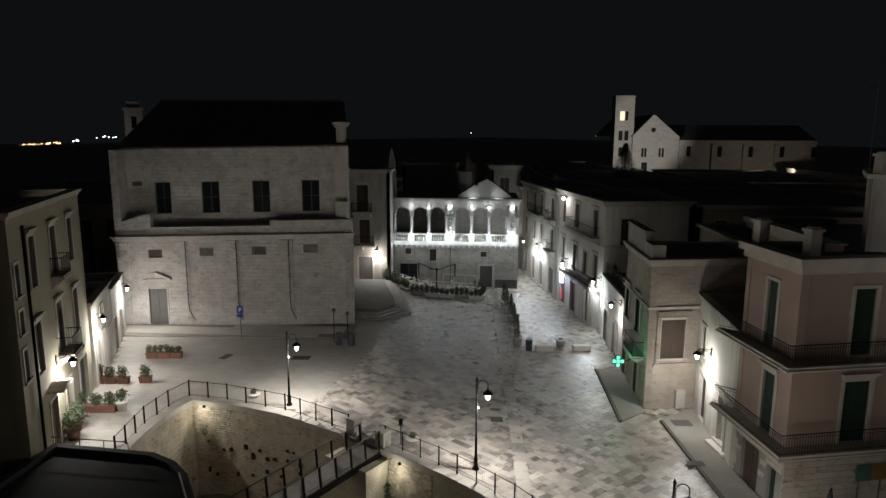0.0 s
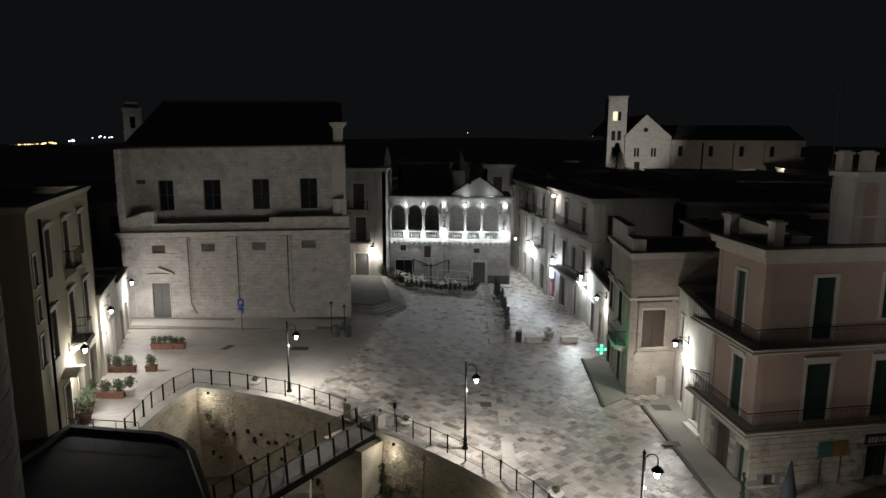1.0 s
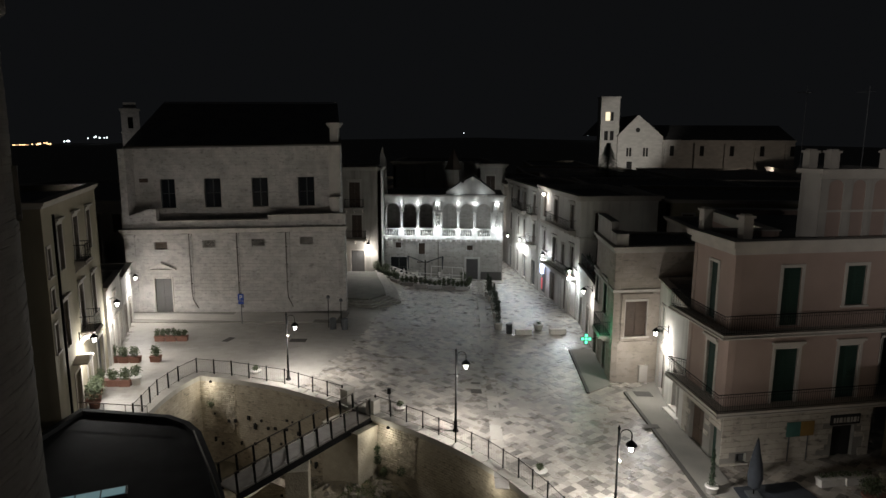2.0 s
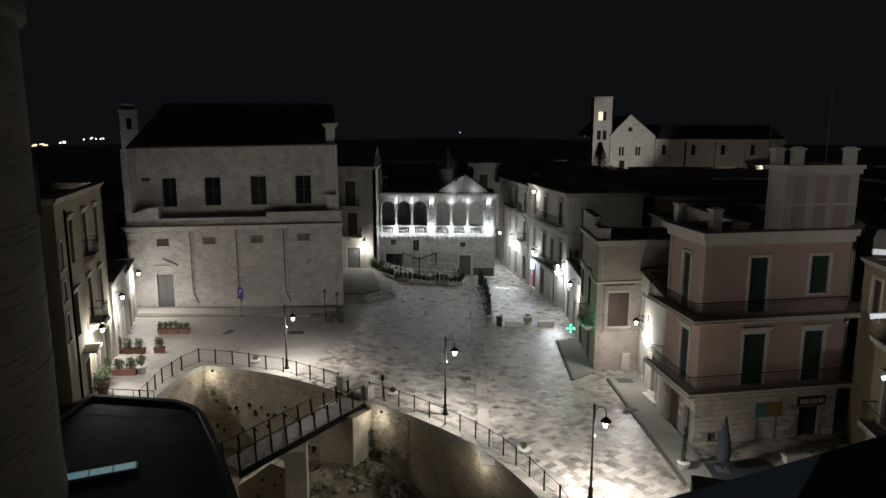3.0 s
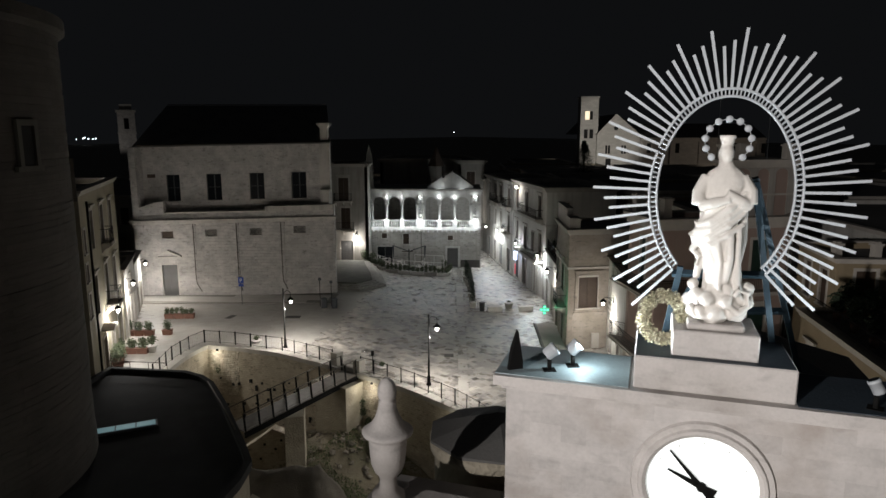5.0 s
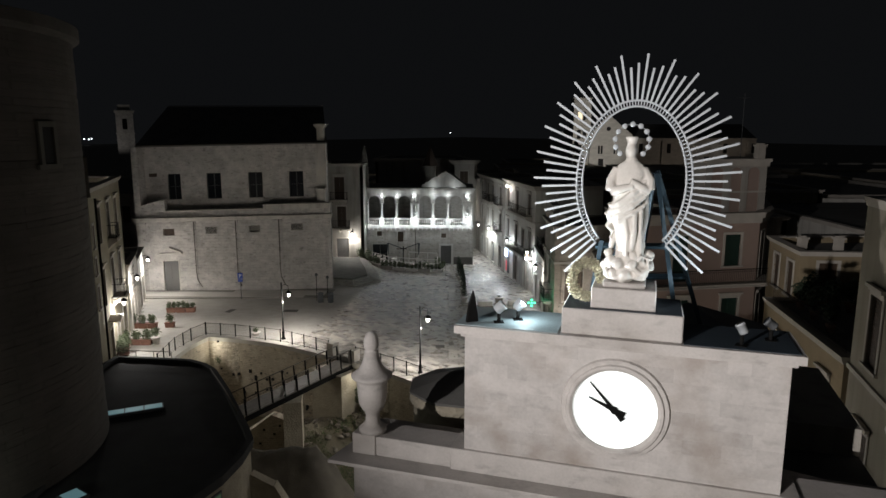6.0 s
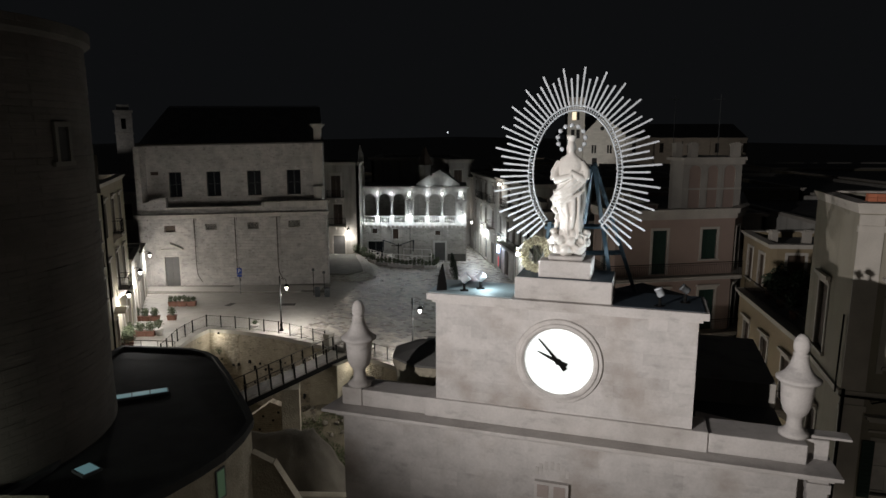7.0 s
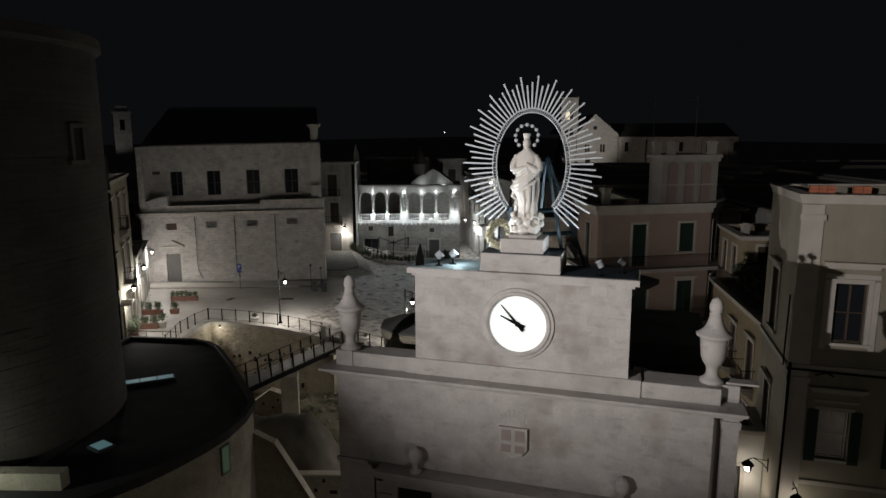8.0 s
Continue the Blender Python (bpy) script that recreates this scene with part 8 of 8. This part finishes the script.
for a, b, zs in (((-6.9, 68.3), (-0.9, 68.2), (0.9, 1.45)), ((-9.2, 70.3), (-6.9, 68.3), (0.9, 1.45)), ((-4.6, 70.9), (-1.0, 70.9), (1.0, 1.9)), ((-0.9, 68.2), (-0.9, 70.9), (1.45,))):
    for z in zs:
        bm = bmesh.new()
        tube(bm, [(*a, ground_z(*a) + z), (*b, ground_z(*b) + z)], 0.04, 5)
        part("rail", bm, WHITEPOT, fr)
    n = max(2, round(math.dist(a, b) / 1.2))
    for i in range(n + 1):
        x, y = a[0] + (b[0] - a[0]) * i / n, a[1] + (b[1] - a[1]) * i / n
        bm = bmesh.new()
        tube(bm, [(x, y, ground_z(x, y)), (x, y, ground_z(x, y) + zs[-1])], 0.035, 5)
        part("post", bm, WHITEPOT, fr)
um = thing("cantilever_umbrella", "folded dark umbrella with two thin arms over the terrace", "umbrella", pose(-5.3, 70.6, ground_z(-5.3, 70.6)))
bm = bmesh.new()
tube(bm, [(0, 0, 0), (0, 0, 2.6)], 0.07, 6)
part("pole", bm, IRON, um)
part("base", boxes((-0.4, 0.4, -0.4, 0.4, 0, 0.1)), BIN, um)
for sx in (-1, 1):
    bm = bmesh.new()
    tube(bm, [(0, 0, 2.3), (sx * 2.0, 0.2, 3.0)], 0.05, 5)
    tube(bm, [(sx * 2.0, 0.2, 3.0), (sx * 1.95, 0.2, 1.5)], 0.1, 7, 0.05)
    part("arm", bm, CLOTH, um)
TABLES = ((-8.3, 70.4), (-7.0, 69.5), (-6.6, 71.6), (-4.0, 69.3), (-2.6, 69.6), (-3.3, 72.0), (-8.6, 72.0))
for x, y in TABLES:
    tb = thing("cafe_table", "small pale café table", "table", pose(x, y, ground_z(x, y)), "café tables")
    bm = bmesh.new()
    lathe(bm, [(0.36, 0.72), (0.38, 0.73), (0.38, 0.75), (0.36, 0.757)], 16)
    part("tabletop", bm, WHITEPOT, tb)
    bm = bmesh.new()
    tube(bm, [(0, 0, 0.02), (0, 0, 0.72)], 0.035, 6)
    part("column", bm, IRON, tb)
    bm = bmesh.new()
    lathe(bm, [(0.24, 0), (0.23, 0.02), (0.05, 0.05)], 12)
    part("foot", bm, IRON, tb)
seat_ = thing("cafe_chair", "light grey café chair with a slatted back", "chair", pose(TABLES[0][0] - 0.62, TABLES[0][1], ground_z(*TABLES[0]), 0, 0, 90), "café chairs")
bm = bmesh.new()
box(bm, -0.2, 0.2, -0.2, 0.2, 0.44, 0.47, bevel=0.008)
part("seat", bm, WHITEPOT, seat_)
for sx in (-0.18, 0.18):
    for sy in (-0.18, 0.18):
        bm = bmesh.new()
        tube(bm, [(sx * 1.08, sy * 1.1, 0), (sx, sy, 0.9 if sy > 0 else 0.44)], 0.014, 5)
        part("leg", bm, IRON, seat_)
for k in range(4):
    part("back_slat", boxes((-0.18, 0.18, 0.17, 0.185, 0.54 + 0.1 * k, 0.61 + 0.1 * k)), WHITEPOT, seat_)
for i, (x, y) in enumerate(TABLES):
    for k, a in enumerate((90, 200, 310)):
        if i == 0 and k == 0:
            continue
        q = radians(a + 17 * i)
        cx_, cy_ = x - 0.62 * math.sin(q), y + 0.62 * math.cos(q)
        copy_thing(seat_, pose(cx_, cy_, ground_z(cx_, cy_), 0, 0, a + 17 * i))

# ---- benches, bollards, signs ----
for x, y, w in ((4.55, 50.6, 1.35), (7.5, 51.3, 1.4)):
    b = thing("stone_bench", "plain pale stone block bench", "bench", pose(x, y, ground_z(x, y), 0, 0, 10), "stone benches")
    bm = bmesh.new()
    box(bm, -w / 2, w / 2, -0.24, 0.24, 0.0, 0.46, bevel=0.02)
    part("block", bm, WHITEPOT, b)
round_pot(5.95, 52.1, 0.42, 0.55, WHITEPOT, "round pale stone planter, nearly empty", 0.15, 0.25, 60, group="stone planters")
bl = thing("litter_bin", "dark cylindrical litter bin", "bin", pose(3.35, 50.6, ground_z(3.35, 50.6)))
bm = bmesh.new()
lathe(bm, [(0.24, 0), (0.26, 0.75), (0.28, 0.76), (0.28, 0.82), (0.2, 0.9)], 14)
part("drum", bm, BIN, bl)
for x, y in ((-11.3, 49.2), (-10.35, 49.3)):
    bl = thing("litter_bin", "dark cylindrical litter bin beside the church corner", "bin", pose(x, y, ground_z(x, y)), "church bins")
    bm = bmesh.new()
    lathe(bm, [(0.26, 0), (0.28, 0.8), (0.3, 0.82), (0.3, 0.88), (0.2, 0.95)], 14)
    part("drum", bm, BIN, bl)
for x, y, h in ((-11.75, 49.6, 2.5), (-10.75, 49.9, 2.2)):
    po = thing("sign_pole", "thin dark steel pole with a small round head", "pole", pose(x, y, ground_z(x, y)), "thin poles")
    bm = bmesh.new()
    tube(bm, [(0, 0, 0), (0, 0, h)], 0.035, 6)
    part("pole", bm, IRON, po)
    bm = bmesh.new()
    lathe(bm, [(0.12, h), (0.16, h + 0.1), (0.1, h + 0.25)], 10)
    part("head", bm, BIN, po)
sp = thing("parking_sign", "blue square parking sign on a grey pole", "road sign", pose(-19.3, 50.1, ground_z(-19.3, 50.1)))
bm = bmesh.new()
tube(bm, [(0, 0, 0), (0, 0, 2.75)], 0.035, 6)
part("pole", bm, BIN, sp)
bm = bmesh.new()
box(bm, -0.26, 0.26, -0.06, -0.04, 2.05, 2.65, bevel=0.004)
part("plate", bm, SIGNBLUE, sp)
fc = bpy.data.curves.new("letter", "FONT")
fc.body, fc.size, fc.align_x, fc.extrude = "P", 0.5, "CENTER", 0.002
tx = new("letter", fc)
me = bpy.data.meshes.new_from_object(tx)
bpy.data.objects.remove(tx)
me.materials.append(SIGNWHITE)
lt = new("letter", me)
lt.parent = sp
lt.matrix_basis = pose(0, -0.064, 2.17, 90, 0, 0)
part("under_plate", boxes((-0.24, 0.24, -0.06, -0.04, 1.75, 2.0)), SIGNBLUE, sp)
sp2 = thing("small_sign", "small dark sign on a post by the moat railing", "sign", pose(-4.55, 33.75, ground_z(-4.55, 33.75)))
bm = bmesh.new()
tube(bm, [(0, 0, 0), (0, 0, 1.3)], 0.03, 6)
part("post", bm, IRON, sp2)
part("plate", boxes((-0.1, 0.1, -0.03, 0.03, 1.1, 1.45)), IRON, sp2)
for x, y, w, d, a in ((-18.85, 45.8, 0.55, 1.1, -14), (-13.35, 45.95, 1.3, 0.8, 2), (11.5, 38.5, 1.1, 0.8, 5), (10.75, 33.6, 0.9, 0.5, 5), (0.55, 39.0, 0.6, 0.25, 3), (0.6, 37.6, 0.7, 0.7, 3)):
    gt = thing("drain_cover", "flat dark metal drain cover set in the paving", "drain cover", pose(x, y, ground_z(x, y) + (0.135 if x > 10 else 0.012), 0, 2.06 if x > -11.5 else 0, a), "drain covers")
    part("plate", boxes((-w / 2, w / 2, -d / 2, d / 2, 0, 0.012)), KERB, gt)

# ---- pharmacy cross and street signs ----
cr = thing("pharmacy_cross", "glowing green pharmacy cross on a bracket", "sign", pose(7.85, 39.6, 3.05) @ Matrix.Scale(0.65, 4))
bm = bmesh.new()
slab_from(bm, [(-0.18, -0.55), (0.18, -0.55), (0.18, -0.18), (0.55, -0.18), (0.55, 0.18), (0.18, 0.18), (0.18, 0.55), (-0.18, 0.55), (-0.18, 0.18), (-0.55, 0.18), (-0.55, -0.18), (-0.18, -0.18)], -0.08, 0.08)
part("case", bm, plain_glow("dim_green_cross", (0.02, 0.16, 0.1), 0.35), cr)
bm = bmesh.new()
for a, b in ((-0.36, 0.0), (0.0, 0.0), (0.36, 0.0), (0.0, 0.36), (0.0, -0.36)):
    box(bm, a - 0.13, a + 0.13, -0.1, -0.082, b - 0.13, b + 0.13)
part("tubes", bm, LITGREEN, cr)
bm = bmesh.new()
tube(bm, [(0.55, 0, 0), (1.4, 0.9, -0.1), (2.42, 1.3, -0.1)], 0.03, 5)
part("bracket", bm, IRON, cr)
glow("pharmacy_cross_light", 8.3, 40.6, 3.3, 40, (0.1, 1.0, 0.5), 0.3)
balcony(h2, frame_at(P2[4], P2[0]), 3.9, 6.6, 2.9, 0.8, TRIM, IRON)
mh = frame_at(S4[3], S4[0])
sg = thing("lit_shop_sign", "bright blue-white shop sign hanging over the street", "sign", mh)
part("box", boxes((3.2, 3.9, -0.75, -0.55, 2.0, 2.9)), LITSHOP, sg)
part("lower_panel", boxes((3.4, 3.7, -0.7, -0.6, 0.3, 1.5)), LITRED, sg)
part("arm", boxes((3.5, 3.56, -0.56, 0.0, 2.9, 2.96)), IRON, sg)
glow("shop_sign_light", *(mh @ Vector((3.5, -1.1, 2.3))), 90, (0.75, 0.85, 1.0), 0.2)
for s in (1.5, 11.3):
    p = mh @ Vector((s, -0.5, 2.9))
    glow("shop_front_light", p.x, p.y, p.z, 120, COOL, 0.15)
sl = thing("facade_lamp", "small bright lamp under the cornice", "wall lamp", mh)
bm = bmesh.new()
ico(bm, 0.16, Matrix.Translation((2.6, -0.45, 10.25)), 2)
part("globe", bm, LIT, sl)
bm = bmesh.new()
tube(bm, [(2.6, 0, 10.3), (2.6, -0.4, 10.35)], 0.03, 5)
part("arm", bm, IRON, sl)
p = mh @ Vector((2.6, -0.8, 10.1))
glow("facade_lamp_light", p.x, p.y, p.z, 110, NEUTRAL, 0.15)

# plants on the balconies of the ochre house and of the corner house
for x, y, k in ((20.6, 23.6, 1.0), (21.5, 24.3, 1.3), (22.6, 24.4, 0.9), (20.3, 21.6, 1.2), (21.6, 22.2, 1.4), (19.9, 19.4, 1.0), (22.9, 23.0, 1.2), (20.9, 17.8, 1.1)):
    pl = thing("terrace_shrub", "dark bushy shrub in a pot on the ochre roof terrace", "potted plant", pose(x, y, 6.985), "ochre terrace shrubs")
    bm = bmesh.new()
    lathe(bm, [(0.16, 0), (0.24, 0.42), (0.2, 0.42)], 10)
    part("pot", bm, POT, pl)
    bm = bmesh.new()
    leaf_blob(bm, int(420 * k), (0, 0, 0.45 + 0.6 * k), (0.5 * k, 0.45 * k, 0.65 * k), 0.1)
    part("foliage", bm, PINE, pl)
for s in (12.2, 11.6):
    pl = thing("balcony_plant", "small lit plant in a pot on the corner balcony", "plant", mh @ pose(s, -0.6, 3.46), "balcony plants")
    bm = bmesh.new()
    lathe(bm, [(0.12, 0), (0.17, 0.3), (0.15, 0.3)], 10)
    part("pot", bm, POT, pl)
    bm = bmesh.new()
    leaf_blob(bm, 300, (0, 0, 0.55), (0.4, 0.3, 0.35), 0.06)
    part("foliage", bm, LEAF, pl)

# ---- rubble, weeds and putlog holes in the moat ----
random.seed(21)
rocks = thing("rubble", "scattered pale boulders and broken masonry in the moat", "rubble", kind="stuff")
bm = bmesh.new()
for i in range(230):
    x, y = random.gauss(-6.5, 3.4), random.gauss(29.8, 2.6)
    if not in_poly(x, y, HOLE):
        continue
    near_ = max(0.0, 1 - math.hypot(x + 5.6, y - 31.6) / 7.5)
    z = -5.7 + 2.3 * near_ * near_ * (3 - 2 * near_)
    r = random.uniform(0.06, 0.26) * (1.2 if near_ > 0.5 else 0.8)
    vs = ico(bm, r, Matrix.Translation((x, y, z + r * 0.3)) @ Euler((random.random() * 6, random.random() * 6, 0)).to_matrix().to_4x4() @ Matrix.Diagonal((1, 0.75, 0.6, 1)), 1)
    for v in vs:
        v.co += Vector((random.uniform(-1, 1), random.uniform(-1, 1), random.uniform(-1, 1))) * r * 0.18
for i in range(260):
    k = random.randrange(3)
    (ax, ay), (bx, by) = (((-5.5, 33.15), (-2.63, 31.4)), ((-2.63, 31.4), (0.93, 28.42)), ((-7.6, 34.35), (-11.9, 36.5)))[k]
    t, off = random.random(), abs(random.gauss(0, 0.7)) + 0.4
    d = Vector((bx - ax, by - ay)).normalized()
    side = Vector((d.y, -d.x)) if k < 2 else Vector((-d.y, d.x))
    x, y = ax + (bx - ax) * t + side.x * off, ay + (by - ay) * t + side.y * off
    near_ = max(0.0, 1 - math.hypot(x + 5.6, y - 31.6) / 7.5)
    r = random.uniform(0.06, 0.2)
    vs = ico(bm, r, Matrix.Translation((x, y, -5.6 + 2.3 * near_ * near_ * (3 - 2 * near_) + r * 0.4)) @ Matrix.Diagonal((1, 0.8, 0.65, 1)), 1)
    for v in vs:
        v.co += Vector((random.uniform(-1, 1), random.uniform(-1, 1), random.uniform(-1, 1))) * r * 0.2
part("stones", bm, ROCK, rocks)
gr = thing("moat_grass", "patchy low grass and weeds on the moat floor", "grass", kind="stuff")
bm = bmesh.new()
for i in range(16000):
    x, y = random.gauss(-4.5, 3.6), random.gauss(27.0, 3.4)
    if not in_poly(x, y, HOLE) or noise.noise(Vector((x * 0.4, y * 0.4, 7))) < -0.1:
        continue
    near_ = max(0.0, 1 - math.hypot(x + 5.6, y - 31.6) / 7.5)
    z = -5.75 + 2.3 * near_ * near_ * (3 - 2 * near_) + 0.15
    h = random.uniform(0.05, 0.15)
    a = random.uniform(0, 6.28)
    d = Vector((math.cos(a), math.sin(a), 0)) * 0.03
    bm.faces.new([bm.verts.new((x - d.x, y - d.y, z)), bm.verts.new((x + d.x, y + d.y, z)), bm.verts.new((x + random.uniform(-0.1, 0.1), y + random.uniform(-0.1, 0.1), z + h))])
part("blades", bm, GRASS, gr)
wl = Vector((-17.7 + 7.3, 37.6 - 34.1)).normalized()
holes_ = thing("putlog_holes", "dark square putlog holes in the retaining wall", "wall holes", kind="structure")
run = subdivided([(-17.85, 38.0), (-15.85, 37.75), (-11.9, 36.5), (-7.6, 34.35)], 0.5)
for i in range(26):
    k = random.randrange(2, len(run) - 3)
    z = random.uniform(-4.4, -1.4)
    (ax, ay), (bx, by) = run[k], run[k + 1]
    mm = frame_at((ax, ay), (bx, by), z)
    s = random.uniform(0.09, 0.2)
    f = min(1, max(0, (0.16 - z) / 7.0))
    part("hole", boxes((0, s, -0.35 * f - 0.09, -0.35 * f + 0.1, 0, s * random.uniform(0.9, 1.5))), VOID, holes_, m=mm)
for x, y, z, n in ((-5.15, 32.75, -1.7, 300), (-4.7, 32.3, -2.9, 240), (-5.05, 32.6, -2.3, 200), (-16.9, 37.3, -1.2, 90), (-3.6, 31.5, -2.4, 120), (-6.6, 33.4, -4.2, 200)):
    wd = thing("wall_weed", "clump of green weeds growing from the moat wall", "weed", pose(x, y, z), "wall weeds")
    bm = bmesh.new()
    leaf_blob(bm, n, (0, 0, 0), (0.35, 0.3, 0.4), 0.07)
    part("leaves", bm, LEAF, wd)
for p in ((21.0, 33.8, 14.8), (18.0, 34.2, 14.8)):
    an = thing("antenna", "thin television antenna mast on a roof", "antenna", pose(*p), "antennas")
    bm = bmesh.new()
    tube(bm, [(0, 0, -0.1), (0, 0, 4.2)], 0.02, 5)
    part("mast", bm, BIN, an)
    bm = bmesh.new()
    for i in range(5):
        tube(bm, [(-0.35, 0.15 * i, 3.9), (0.35, 0.15 * i, 3.9)], 0.01, 4)
    tube(bm, [(0, -0.1, 3.9), (0, 0.7, 3.9)], 0.012, 4)
    part("aerial", bm, BIN, an)

# ---- stones of the moat walls beside their lights ----
def wall_stones(wall, run, courses, h, mat, start=0.28, batter=0.35):
    """Rough stones laid in courses on the battered face of a moat wall, with the moat on the left of the run."""
    shapes = {}
    pts_ = [Vector(p) for p in run]
    total = sum((b - a).length for a, b in zip(pts_, pts_[1:]))

    def at(sv):
        for a, b in zip(pts_, pts_[1:]):
            l_ = (b - a).length
            if sv <= l_:
                return a + (b - a) * (sv / l_), (b - a).normalized()
            sv -= l_
        return pts_[-1], (pts_[-1] - pts_[-2]).normalized()
    for j in range(courses):
        u = random.uniform(0.0, 0.2)
        while u < total - 0.3:
            w = random.choice((0.15, 0.2, 0.26, 0.32))
            p, d = at(u + w / 2)
            nrm = Vector((-d.y, d.x))
            gz = ground_z(p.x, p.y)
            z = gz - start - (j + 0.5) * h
            f = (gz - 0.25 - z) / (gz - 0.25 + 6.9)
            key = (w, random.randrange(3))
            if key not in shapes:
                bm = bmesh.new()
                vs = box(bm, -w / 2 + 0.008, w / 2 - 0.008, -0.05, 0.05, -h / 2 + 0.008, h / 2 - 0.008, bevel=0.02)
                for v in bm.verts:
                    v.co += Vector((random.uniform(-1, 1) * 0.012, random.uniform(-1, 1) * 0.012, random.uniform(-1, 1) * 0.01))
                me = bpy.data.meshes.new("stone")
                bm.to_mesh(me)
                bm.free()
                me.materials.append(mat)
                shapes[key] = me
            c = p + nrm * (batter * f + random.uniform(0.0, 0.025))
            share("stone", shapes[key], wall, Matrix.Translation((c.x, c.y, z)) @ Matrix.Rotation(math.atan2(d.y, d.x) + math.pi, 4, "Z") @ Matrix.Rotation(random.uniform(-0.03, 0.03), 4, "Y"))
            u += w


random.seed(31)
wall_stones(EAST_WALL, [(-2.63, 31.4), (-5.4, 33.1)], 18, 0.145, STONE)
wall_stones(NORTH_WALL, [(-15.2, 37.55), (-15.85, 37.75), (-17.7, 37.98)], 24, 0.145, STONE)
